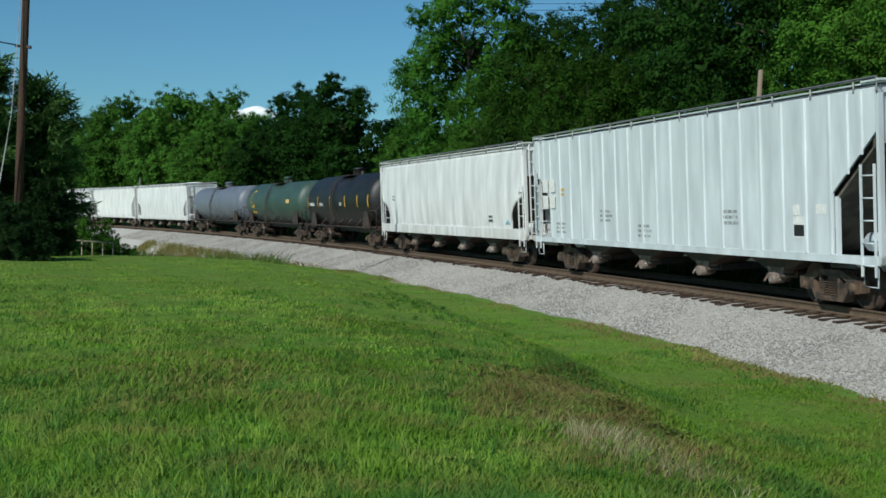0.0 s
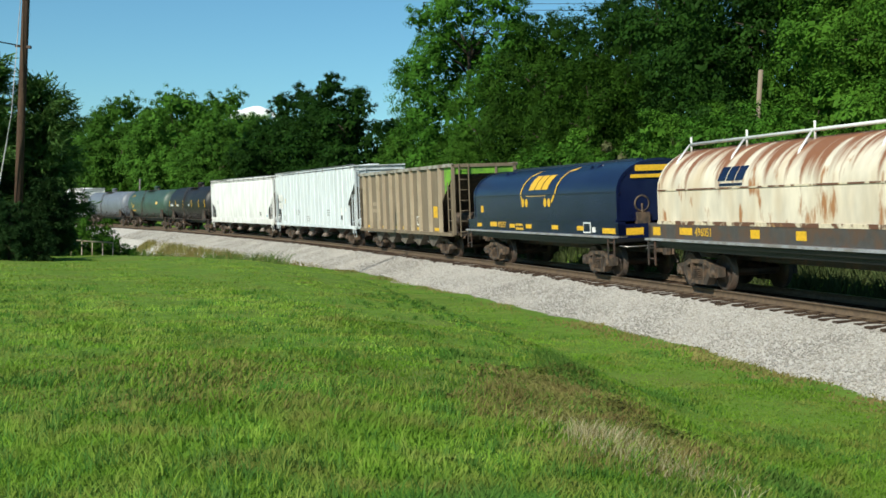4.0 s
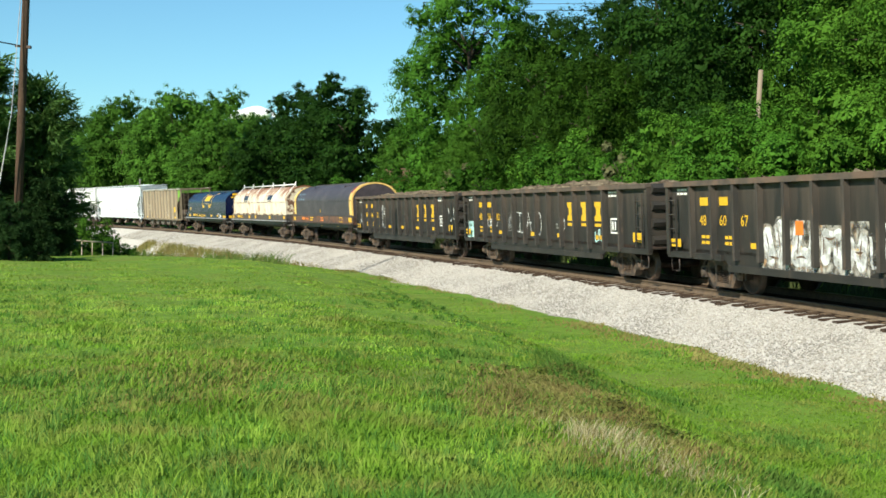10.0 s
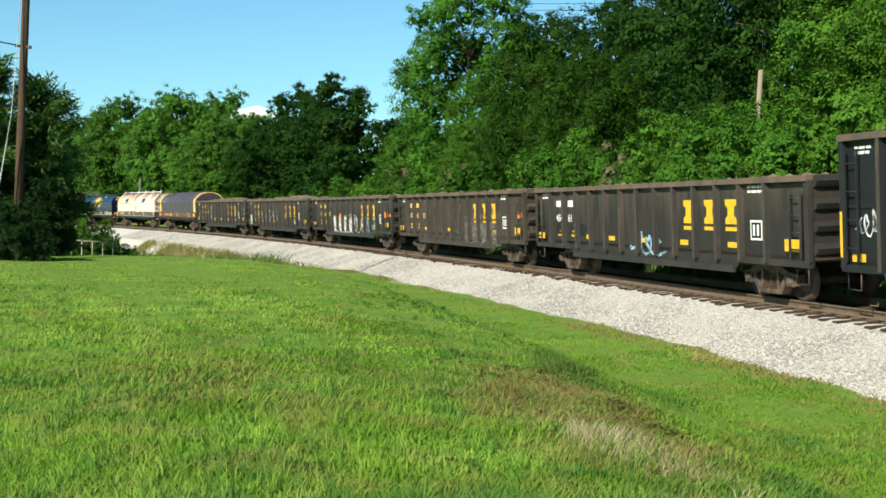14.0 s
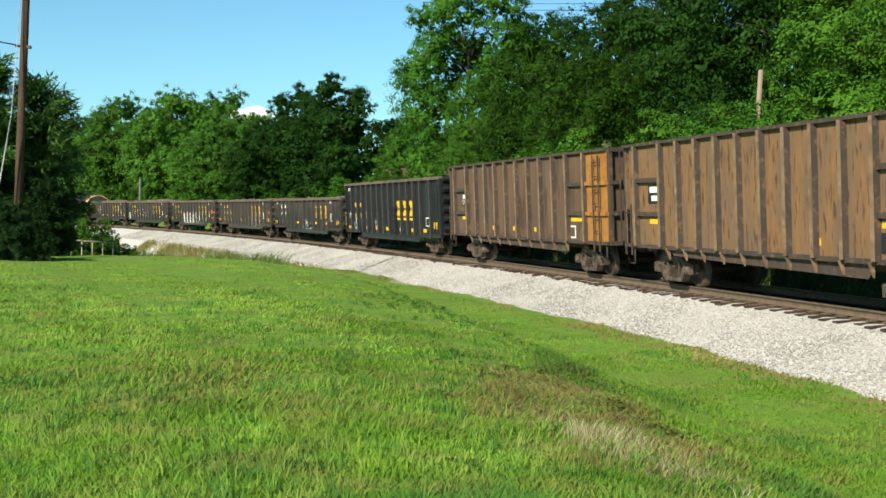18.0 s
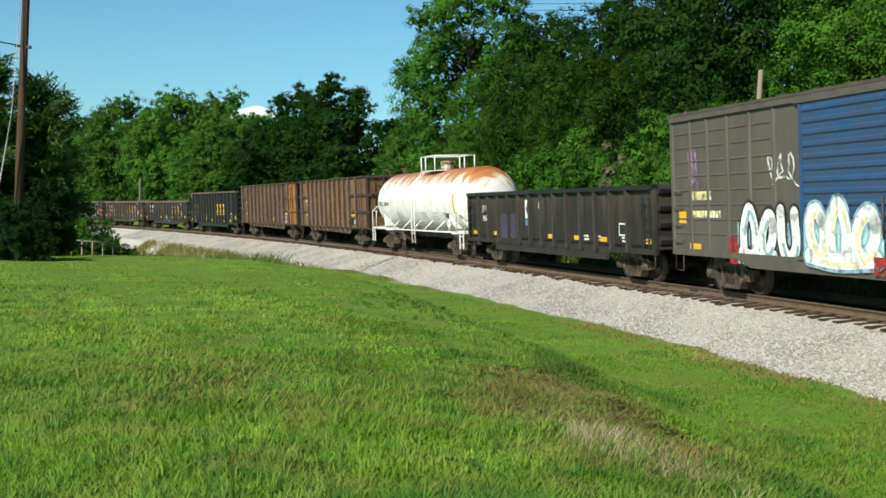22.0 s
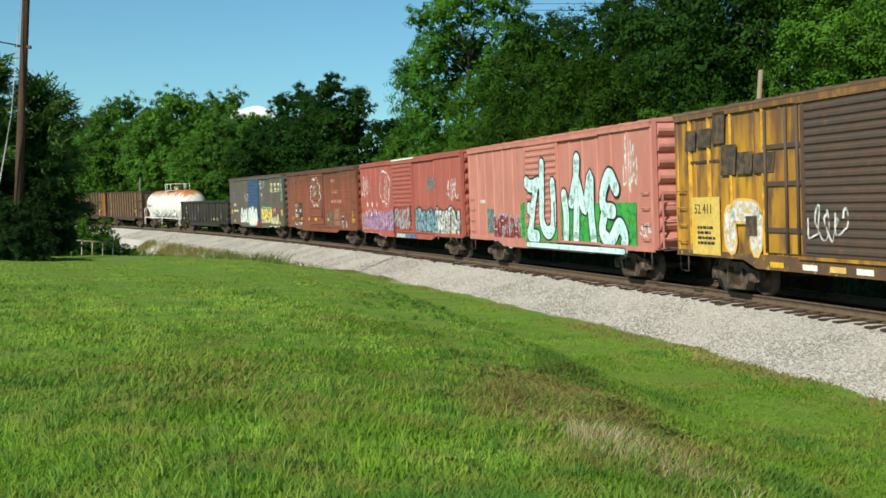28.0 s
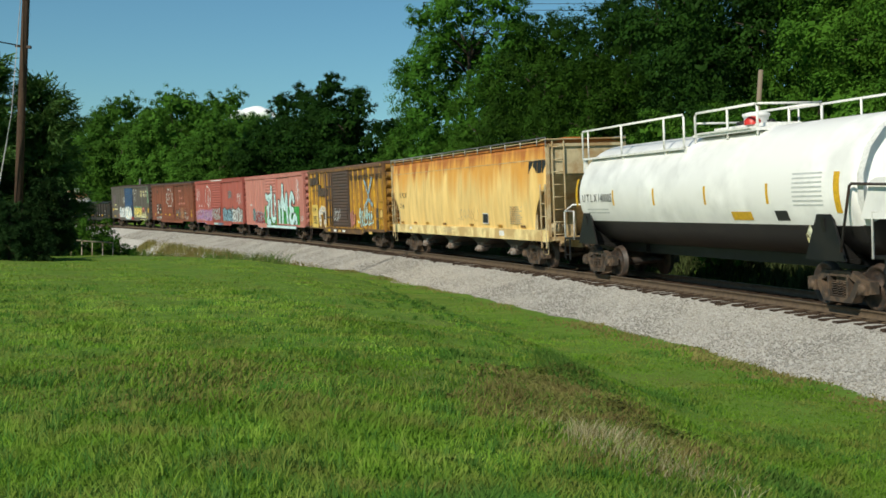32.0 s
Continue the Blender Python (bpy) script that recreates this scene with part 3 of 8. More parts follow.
for s, o, size in ((50, -9, 1.35), (55, -9.5, 1.5), (60, -9, 1.3), (46, -9, 1.3), (65, -9.2, 1.2)):
    plant(BUSH, s, o, size, s * 31)

# ---- grass blades ----
M_BLADE = leaf_mat("grass_blades", (0.138, 0.270, 0.028), (0.20, 0.345, 0.038), 0.5, (0.25, 0.25, 0.07), 0.42, 0.3, 2.6)
M_BLADE_PALE = leaf_mat("pale_grass_blades", (0.225, 0.375, 0.046), (0.295, 0.43, 0.066), 0.5, (0.27, 0.29, 0.08), 0.42, 0.35, 2.6)
M_BLADE_DEEP = leaf_mat("deep_grass_blades", (0.082, 0.205, 0.032), (0.13, 0.275, 0.048), 0.5, (0.13, 0.20, 0.042), 0.42, 0.3, 2.6)
M_BLADE_DARK = leaf_mat("dark_weed_blades", (0.06, 0.105, 0.022), (0.11, 0.17, 0.04), 0.6)
M_BLADE_DRY = leaf_mat("dry_grass_blades", (0.36, 0.33, 0.18), (0.52, 0.48, 0.29), 0.7)
M_BLADE_BANK = leaf_mat("bank_weed_blades", (0.035, 0.055, 0.018), (0.085, 0.105, 0.04), 0.7)
M_BLADE_OLIVE = leaf_mat("olive_weed_blades", (0.09, 0.12, 0.022), (0.19, 0.225, 0.05), 0.6, (0.15, 0.14, 0.045), 0.4, 0.5)
M_BLADE_LIP = leaf_mat("brown_weed_blades", (0.18, 0.175, 0.055), (0.27, 0.26, 0.085), 0.7, (0.26, 0.185, 0.08), 0.35, 0.7)
M_BLADE_RED = leaf_mat("russet_weed_blades", (0.175, 0.19, 0.05), (0.25, 0.255, 0.07), 0.7, (0.235, 0.20, 0.07), 0.35, 0.3, 2.6)


def blades(name, x, y, height, width, material, label, seed, z=None):
    """Curved blades, two quads each, tapering to a point."""
    rng = np.random.default_rng(seed)
    n = len(x)
    z = ground_z(x, y) if z is None else z
    a = 3.2 * wave(x * 0.9, y * 0.9) + rng.normal(size=n) * 1.5  # bent much the same way, patch by patch
    lean = height * (0.2 + 0.8 * rng.random(n))
    dx, dy = np.cos(a), np.sin(a)
    b = rng.normal(size=n) * 1.1
    wx, wy = np.cos(b) * width / 2, np.sin(b) * width / 2
    base = np.stack([x, y, z - 0.01], -1)
    w = np.stack([wx, wy, 0 * wx], -1)
    mid = base + np.stack([dx * lean * 0.35, dy * lean * 0.35, height * 0.6], -1)
    tip = base + np.stack([dx * lean, dy * lean, height], -1)
    v = np.stack([base - w, base + w, mid + w * 0.8, mid - w * 0.8, tip], 1).reshape(-1, 3)
    k = np.arange(n)[:, None] * 5
    tris = np.concatenate([k + np.array([0, 1, 2]), k + np.array([0, 2, 3]), k + np.array([3, 2, 4])], 1).reshape(-1, 3)
    ob = new(name, soup(name, v, tris, material))
    return tagged(ob, label, "grass", kind="stuff")


rng = np.random.default_rng(77)


def lawn_points(n, near, far):
    """Denser towards the near edge of the lawn."""
    y = near * (far / near) ** rng.random(n)
    x = y * (rng.random(n) * 0.92 - 0.45)
    return x, y


x, y = lawn_points(310000, 6.0, 52)
s, o = plan_of(x, y)
past = o - lip_at(s)
tuft = wave(x * 3.7, y * 3.7) + 0.8 * wave(x * 9 + 3, y * 8)
bare = np.clip(wave(x * 1.3 + 5, y * 1.1) * 1.4 - 0.35, 0, 1) + 1.1 * ((past > -0.1) & (past < 1.5) & (s > 25.8) & (s < 32) & (tuft < 0.6))
keep = (o > 4.2) & (rng.random(len(x)) < np.where(past < -0.5, 0.8 + 0.2 * tuft, 0.75 + 0.25 * tuft) * (1 - 0.55 * bare))
x, y, o, tuft, past, bare = (a[keep] for a in (x, y, o, tuft, past, bare))
tall = 0.72 * (0.05 + 0.05 * rng.random(len(x)) + 0.045 * np.clip(tuft, 0, 2)) * np.where(past < -0.5, 1.0, 0.85) * (1 + 0.9 * (rng.random(len(x)) > 0.975)) * np.interp(y, (7, 12, 20, 40), (1.45, 1.0, 0.65, 0.45)) * (0.62 + 0.75 * np.clip(wave(x * 5.0 + 4, y * 3.9) + 0.45, 0, 1.4))
wide = (0.006 + 0.0009 * y) * (0.7 + 0.6 * rng.random(len(x)))
patch_a = wave(x * 6.0, y * 4.6) + 0.8 * wave(x * 13 + 2, y * 9)  # clumps of one kind stand together
patch_b = wave(x * 5.0 + 4, y * 3.9) + 0.8 * wave(x * 11, y * 8 + 1)
# more pale blades further off stand in for the brighter light there
kind = 0.25 + 0.5 * rng.random(len(x)) + 0.38 * patch_a + 0.2 * wave(x * 1.1, y * 0.9 + 2) + 0.16 * (y > 15) + 0.16 * (y > 19) + 0.15 * (y > 26) - 0.12 * (y < 10) - 0.08 * (y < 8.5) + 0.08 * (y > 14) - 0.9 * (past < -0.5)
lush = wave(x * 1.7 + 4, y * 1.5) * 0.35 + 0.2 + rng.random(len(x)) * 0.32 + 0.42 * patch_b + 0.12 * (past < -0.5) + 0.2 * (y < 10) + 0.08 * (y < 8.5) - 0.2 * (y > 16) * (past > 0)
worn = np.exp(-((x + 2.3) / 2.2) ** 2 - ((y - 12.0) / 2.4) ** 2) * (0.85 + 0.5 * wave(x * 2.1 + 1, y * 1.9)) > 0.25 + 0.8 * rng.random(len(x))
kind = kind + 0.4 * (((x - 1.2) / 1.3) ** 2 + ((y - 8.2) / 1.3) ** 2 < 0.5 + rng.random(len(x)))
kind = np.where(worn, 9.0, kind)
groups = ((worn, M_BLADE_RED, "browned grass blades in worn patches"), ((kind > 0.93) & (kind < 8), M_BLADE_PALE, "pale yellow-green grass blades"), ((kind <= 0.93) & (lush > 0.78), M_BLADE_DEEP, "deep green lush grass tufts"), ((kind <= 0.93) & (lush <= 0.78), M_BLADE, "bright green unevenly mown grass blades"))
for n, (sel, material, label) in enumerate(groups):
    blades("lawn_grass", x[sel], y[sel], tall[sel], wide[sel], material, label, n + 1)
# russet weeds and dark tufts along the lip of the bank


def lip_points(n, s0, s1, off, spread):
    ss = s0 + (s1 - s0) * rng.random(n)
    oo = lip_at(ss) + off + spread * rng.normal(size=n)
    a = radians(A0) + ss / RADIUS
    return CENTRE[0] + (RADIUS - oo) * np.cos(a), CENTRE[1] + (RADIUS - oo) * np.sin(a)


px, py = lip_points(40000, 24.2, 31.5, 0.7, 0.5)
keep = (py > 6) & (wave(px * 2, py * 2) + 0.45 * rng.normal(size=len(px)) > 0.0) & (((px - 1.45) / 1.3) ** 2 + ((py - 11.4) / 2.6) ** 2 < 0.6 + rng.random(len(px)))
px, py = px[keep], py[keep]
blades("russet_weeds", px, py, 0.04 + 0.06 * rng.random(len(px)), 0.012 + 0 * px, M_BLADE_LIP, "russet and olive weeds along the bank's lip", 5)


def leafy_weeds(n, s0, s1, off, spread, gate, radius, material, label):
    """Low leafy weeds in clumps along the lip."""
    px, py = lip_points(n, s0, s1, off, spread)
    keep = (py > 6.5) & (wave(px * 3.1, py * 2.7) + 0.35 * rng.normal(size=n) > gate)
    px, py = px[keep], py[keep]
    r = radius * (0.6 + 0.8 * rng.random(len(px)))
    v, q = leaf_cloud(rng, np.stack([px, py, ground_z(px, py) + 0.5 * r], -1), r, 26, 0.03, None, 0.8)
    tagged(new("leafy_weeds", soup("leafy_weeds", v, q, material)), label, "weeds", kind="stuff")


leafy_weeds(420, 26.0, 31.5, 0.06, 0.13, -0.4, 0.085, M_BLADE_OLIVE, "olive green leafy weeds on the edge of the bank")
leafy_weeds(300, 27.0, 31.0, 0.45, 0.35, 0.0, 0.05, M_BLADE_OLIVE, "olive weeds among the dry grass of the bank")
leafy_weeds(300, 26.5, 31.0, 0.55, 0.4, 0.0, 0.055, M_BLADE_LIP, "russet leafy weeds on the bank")
leafy_weeds(260, 31.0, 46.0, 0.15, 0.35, 0.1, 0.09, M_BLADE_DEEP, "green leafy weeds along the lawn's edge")
# longer deep green grass along the crest
px, py = lip_points(3600, 29.3, 33.6, 0.02, 0.2)
keep = wave(px * 4.1, py * 2.9) + 0.3 * rng.normal(size=len(px)) > -0.1
px, py = px[keep], py[keep]
blades("crest_grass", px, py, 0.06 + 0.11 * rng.random(len(px)), 0.012 + 0 * px, M_BLADE_DEEP, "long deep green grass along the crest of the bank", 15)
# pale dry stalks
n = 1700
u = rng.random(n)
px, py = 1.2 + 0.8 * u + 0.2 * rng.normal(size=n), 10.1 - 1.7 * u + 0.35 * rng.normal(size=n)
blades("dry_stalks", px, py, (0.06 + 0.11 * rng.random(n)) * (1.15 - 0.7 * u), 0.005 + 0 * px, M_BLADE_DRY, "pale dry grass stalks on the bank", 3)
px, py = 2.12 + 0.03 * rng.normal(size=9), 8.1 + 0.03 * rng.normal(size=9)
blades("dry_tuft", px, py, 0.12 + 0.1 * rng.random(9), 0.008 + 0 * px, M_BLADE_DRY, "taller pale weed on the bank's lip", 4)
# tall weeds on the far side of the track
n = 30000
ss, oo = 30 + 110 * rng.random(n) ** 1.3, -4.0 - 3.6 * rng.random(n)
a = radians(A0) + ss / RADIUS
px, py = CENTRE[0] + (RADIUS - oo) * np.cos(a), CENTRE[1] + (RADIUS - oo) * np.sin(a)
tall = 0.4 + 0.8 * rng.random(n) * (0.6 + 0.5 * wave(px * 2, py * 2))
blades("tall_weeds", px, py, tall, 0.05 + 0 * px, M_BLADE_BANK, "tall olive weeds on the far side of the track", 8)
# rank weeds in the ditch behind the railing
n = 9000
ss, oo = 76 + 50 * rng.random(n), 6.0 + 4.5 * rng.random(n)
a = radians(A0) + ss / RADIUS
px, py = CENTRE[0] + (RADIUS - oo) * np.cos(a), CENTRE[1] + (RADIUS - oo) * np.sin(a)
keep = wave(px * 1.4, py * 1.1) + 0.3 * rng.normal(size=n) > -0.2
px, py = px[keep], py[keep]
blades("ditch_weeds", px, py, 0.35 + 0.75 * rng.random(len(px)), 0.04 + 0 * px, M_BLADE_DARK, "rank olive weeds in the ditch behind the railing", 12)
# brown weeds on the lower slope of the ballast beside the ditch
n = 16000
ss, oo = 72 + 60 * rng.random(n), 4.2 + 2.9 * rng.random(n)
a = radians(A0) + ss / RADIUS
px, py = CENTRE[0] + (RADIUS - oo) * np.cos(a), CENTRE[1] + (RADIUS - oo) * np.sin(a)
keep = wave(px * 1.9, py * 1.3) + 0.3 * rng.normal(size=n) > -0.05
px, py, oo = px[keep], py[keep], oo[keep]
blades("slope_weeds", px, py, 0.12 + 0.35 * rng.random(len(px)), 0.05 + 0 * px, M_BLADE_LIP, "brown and olive weeds on the lower ballast slope", 13, np.interp(oo, prof_o, prof_z) - (oo - 0.75) * math.sin(radians(CANT)))
# straggling weeds at the foot of the ballast
n = 22000
ss, oo = 24 + 77 * rng.random(n) ** 1.7, 4.05 + 0.33 * rng.normal(size=n)
a = radians(A0) + ss / RADIUS
px, py = CENTRE[0] + (RADIUS - oo) * np.cos(a), CENTRE[1] + (RADIUS - oo) * np.sin(a)
keep = wave(px * 2.3, py * 2.1) + 0.3 * rng.normal(size=n) > np.where(ss < 45, 0.0, 0.35)
px, py = px[keep], py[keep]
blades("ballast_weeds", px, py, 0.02 + 0.06 * rng.random(len(px)), 0.035 + 0 * px, M_BLADE_LIP, "russet weeds along the foot of the ballast", 9)
# longer tufts, thickest near the camera
for k, (n, near, far, tallest, material, label) in enumerate(((420, 6.3, 12, 0.13, M_BLADE_DEEP, "lush green grass tufts in the lawn"), (300, 6.3, 12, 0.12, M_BLADE_PALE, "pale long grass tufts in the lawn"),
                                                              (520, 11, 26, 0.10, M_BLADE_DEEP, "dark green grass tufts in the lawn"), (420, 11, 30, 0.085, M_BLADE_PALE, "pale grass tufts in the lawn"))):
    ty = near * (far / near) ** rng.random(n)
    tx = ty * (rng.random(n) * 0.9 - 0.45)
    s, o = plan_of(tx, ty)
    on = o > lip_at(s) - 0.3
    tx, ty = tx[on], ty[on]
    m = 16
    spread = 0.035 + 0.003 * np.repeat(ty, m)
    px, py = np.repeat(tx, m) + spread * rng.normal(size=len(tx) * m), np.repeat(ty, m) + spread * rng.normal(size=len(tx) * m)
    blades("grass_tufts", px, py, tallest * (0.5 + 0.7 * rng.random(len(px))), 0.005 + 0.0006 * py, material, label, 20 + k)
# ---- poles, wires, fence ----
M_POLE = mat("weathered_pole_wood", (0.085, 0.052, 0.036), 0.9, 0, (0.06, 0.04, 0.03), 3, (0.12, 0.085, 0.06), 20, stretch=(4, 4, 0.4), bump=0.5)
M_GALV = mat("galvanised_steel", (0.45, 0.45, 0.44), 0.5, 0.5, (0.35, 0.34, 0.33), 5)
M_WIRE = mat("black_wire", (0.03, 0.03, 0.03), 0.6)
pole = new("utility_pole")
pole.matrix_basis = pose(-14.66, 40.0, -0.3)
part("post", Shape().tube([(0, 0, 0), (0.10, 0, 4.5), (0.34, 0, 12.5), (0.43, 0, 15.6)], [0.155, 0.138, 0.12, 0.11], 14), M_POLE, pole)
part("guy_wire", Shape().tube([(0.16, -0.2, 9.6), (-0.04, -0.5, 5.2), (-0.72, -0.9, 0.2)], 0.014, 6), M_GALV, pole, "pale guy wire with a plastic guard")
part("guy_guard", Shape().tube([(-0.14, -0.55, 4.4), (-0.62, -0.85, 0.9)], 0.022, 6), M_GALV, pole)
part("bracket", Shape().box(0.18, 0.42, -0.08, 0.08, 7.48, 7.58).tube([(0.2, 0, 7.53), (-0.12, 0, 7.55)], 0.03, 6), M_STEEL, pole)
tagged(pole, "tall brown wooden utility pole with a guy wire", "utility pole")
line = part("overhead_cable", Shape().tube([(-14.45, 40, 7.25), (-16.5, 39, 7.5), (-22, 36, 8.4), (-40, 30, 9.5)], 0.022, 5), M_WIRE)
tagged(line, "thin black cable running from the wooden pole", "cable")
far_pole = new("far_utility_pole")
fx, fy = 10.95, 41.3
far_pole.matrix_basis = pose(fx, fy, float(ground_z(fx, fy)) - 0.2)
part("post", Shape().tube([(-0.12, 0, 0), (0.16, 0, 7.1)], [0.11, 0.085], 12), mat("silvered_pole_wood", (0.24, 0.20, 0.15), 0.9, 0, (0.24, 0.19, 0.14), 4, stretch=(4, 4, 0.4)), far_pole)
tagged(far_pole, "silvery wooden pole standing among the trees", "utility pole")
grey_pole = new("small_grey_pole")
gx_, gy_ = -35.0, 134.0
grey_pole.matrix_basis = pose(gx_, gy_, float(ground_z(gx_, gy_)) - 0.2)
part("post", Shape().tube([(0, 0, 0), (0, 0, 6.6)], [0.12, 0.1], 10), mat("dull_grey_pole_wood", (0.16, 0.155, 0.14), 0.9, 0, (0.11, 0.10, 0.09), 4), grey_pole)
tagged(grey_pole, "slim grey pole before the far wood", "pole")
for dz in (0.0, 0.5, 0.95):
    w = part("power_line", Shape().tube([(-2 + 60 * t, 95 - 30 * t + 0, 18.6 + dz - 4.2 * t * (1 - t) - 1.6 * t) for t in np.linspace(0, 1, 9)], 0.02, 4), M_WIRE)
    tagged(w, "thin power line over the trees", "cable")

fence = new("pipe_railing")
M_PIPE = mat("weathered_pipe", (0.42, 0.36, 0.28), 0.7, 0.2, (0.3, 0.22, 0.15), 4)
fa, fb = Vector((-16.3, 49.6, 0.42)), Vector((-14.3, 50.4, 0.3))
part("top_rail", Shape().tube([fa, fb], 0.028, 8), M_PIPE, fence)
for i in range(6):
    p = fa.lerp(fb, i / 5)
    part("post", Shape().tube([(p.x, p.y, float(ground_z(p.x, p.y)) - 0.1), p], 0.022, 8), M_PIPE, fence)
tagged(fence, "low rusty pipe railing beside the ditch", "railing")

# a small bright cloud low behind the far wood
rng = np.random.default_rng(5)
lumps = Shape()
for i in range(16):
    u = i / 15
    r = 4 + 4 * math.sin(math.pi * u) * rng.random()
    cx, cy, cz = -252 + 46 * u, 1400 + 12 * rng.normal(), 117 + 6 * math.sin(math.pi * u) + 1.5 * rng.normal()
    lumps.lathe([(1.7 * r * math.cos(a), r * math.sin(a)) for a in np.linspace(math.pi, 0, 9)], 14, "x", (cx, cy, cz))
tagged(part("cloud", lumps, mat("cloud_white", (0.85, 0.86, 0.88), 1.0, bump=0.0)), "small white cloud low behind the far wood", "cloud", kind="structure")

# brick house glimpsed through the trees
house = new("brick_house")
hx, hy = spot(108.5, -9.5)
house.matrix_basis = pose(hx + 3.1, hy, float(ground_z(hx, hy)) - 0.1, 0, 0, 25)
M_BRICK = mat("orange_brick", (0.34, 0.15, 0.075), 0.85, 0, (0.26, 0.11, 0.055), 8)
part("wall", Shape().box(-2.4, 2.4, -2, 2, 0, 4.6), M_BRICK, house)
part("roof", Shape().prism([(-2.2, 4.55), (2.2, 4.55), (0, 5.3)], "x", -2.6, 2.6), mat("brown_shingles", (0.17, 0.10, 0.065), 0.9, 0, (0.11, 0.07, 0.05), 6), house)
for x in (0.9,):
    win = part("window", Shape().box(x - 0.5, x + 0.5, -2.03, -1.99, 2.8, 4.2), M_DARK, house)
    part("frame", Shape().box(x - 0.58, x + 0.58, -2.05, -2.0, 4.2, 4.3).box(x - 0.58, x + 0.58, -2.07, -2.0, 2.7, 2.8).box(x - 0.58, x - 0.5, -2.05, -2.0, 2.8, 4.2).box(x + 0.5, x + 0.58, -2.05, -2.0, 2.8, 4.2), M_WHITE, win)
tagged(house, "orange brick house half hidden by trees", "house")
# ---- the train ----
TRAIN, WHEELSETS = [], []
WHEEL_R = 0.457
CACHE = {}


def shared(key, make):
    """One mesh for all alike pieces."""
    if key not in CACHE:
        CACHE[key] = make().mesh(key)
    return CACHE[key]


def wheelset_shape():
    s = Shape()
    s.lathe([(-1.05, 0), (-1.05, 0.075), (-0.83, 0.08), (-0.78, 0.1), (0.78, 0.1), (0.83, 0.08), (1.05, 0.075), (1.05, 0)], 12, "y")
    for k in (1, -1):
        s.lathe([(k * 0.69, 0.1), (k * 0.69, 0.49), (k * 0.705, 0.49), (k * 0.72, WHEEL_R), (k * 0.82, WHEEL_R - 0.004), (k * 0.825, 0.40), (k * 0.77, 0.375), (k * 0.76, 0.17), (k * 0.82, 0.15), (k * 0.82, 0.1)], 28, "y")
        for j in range(3):
            a = j * 2.094
            s.box(math.cos(a) * 0.28 - 0.03, math.cos(a) * 0.28 + 0.03, k * 0.76 - 0.01, k * 0.76 + 0.015, math.sin(a) * 0.28 - 0.03, math.sin(a) * 0.28 + 0.03)
    return s


def side_frame_shape():
    """Cast side frame: top chord arched down to the two boxes, bottom chord under the springs."""
    s = Shape()
    top = [(-1.12, 0.36), (-1.12, 0.60), (-0.72, 0.66), (-0.42, 0.78), (0.42, 0.78), (0.72, 0.66), (1.12, 0.60), (1.12, 0.36), (0.98, 0.36), (0.95, 0.52), (0.80, 0.52), (0.60, 0.56), (0.36, 0.66), (-0.36, 0.66), (-0.60, 0.56), (-0.80, 0.52), (-0.95, 0.52), (-0.98, 0.36)]
    s.prism(top, "y", -0.09, 0.09)
    low = [(-0.72, 0.56), (-0.60, 0.56), (-0.40, 0.24), (0.40, 0.24), (0.60, 0.56), (0.72, 0.56), (0.72, 0.44), (0.50, 0.14), (-0.50, 0.14), (-0.72, 0.44)]
    s.prism(low, "y", -0.11, 0.11)
    for x in (-0.36, 0.30):
        s.box(x, x + 0.07, -0.1, 0.1, 0.22, 0.70)
    for x in (-0.89, 0.89):
        s.box(x - 0.14, x + 0.14, -0.06, 0.14, 0.34, 0.56)
        s.lathe([(0.0, 0.1), (0.17, 0.1), (0.19, 0.07), (0.19, 0)], 12, "y", (x, 0, 0.457))
    return s


def spring_shape():
    return Shape().tube([(0.075 * math.cos(a), 0.075 * math.sin(a) + 0.02, 0.25 + 0.30 * a / 37.7) for a in np.linspace(0, 37.7, 30)], 0.018, 3)


def truck(car, x, mid, yaw):
    """Two-axle truck: bolster, side frames, springs, wheelsets."""
    def bolster():
        return Shape().prism([(-1.0, 0.52), (-1.0, 0.66), (-0.4, 0.74), (0.4, 0.74), (1.0, 0.66), (1.0, 0.52), (0.4, 0.42), (-0.4, 0.42)], "x", -0.2, 0.2).lathe([(0.74, 0.28), (0.84, 0.28), (0.84, 0)], 16, "z")
    t = part("truck", shared("truck", bolster), M_TRUCK, car, m=pose(x, 0, 0, 0, 0, yaw))
    for k in (1, -1):
        part("side_frame", shared("side_frame", side_frame_shape), M_TRUCK, t, m=pose(0, k * 1.0, 0, 0, 0, 0 if k > 0 else 180))
        for x in (-0.2, 0.0, 0.2):
            part("spring", shared("spring", spring_shape), M_TRUCK, t, m=pose(x, k * 1.0, 0))
    beam = shared("brake_beam", lambda: Shape().box(-0.05, 0.05, -0.72, 0.72, 0.30, 0.40).box(-0.1, 0.1, -0.76, -0.68, 0.2, 0.52).box(-0.1, 0.1, 0.68, 0.76, 0.2, 0.52))
    for w in (-0.889, 0.889):
        ws = part("wheelset", shared("wheelset", wheelset_shape), M_WHEEL, t, m=pose(w, 0, WHEEL_R))
        WHEELSETS.append((ws, pose(w, 0, WHEEL_R), mid + x))
        part("brake_beam", beam, M_TRUCK, t, m=pose(w * 0.42, 0, 0))
    return t


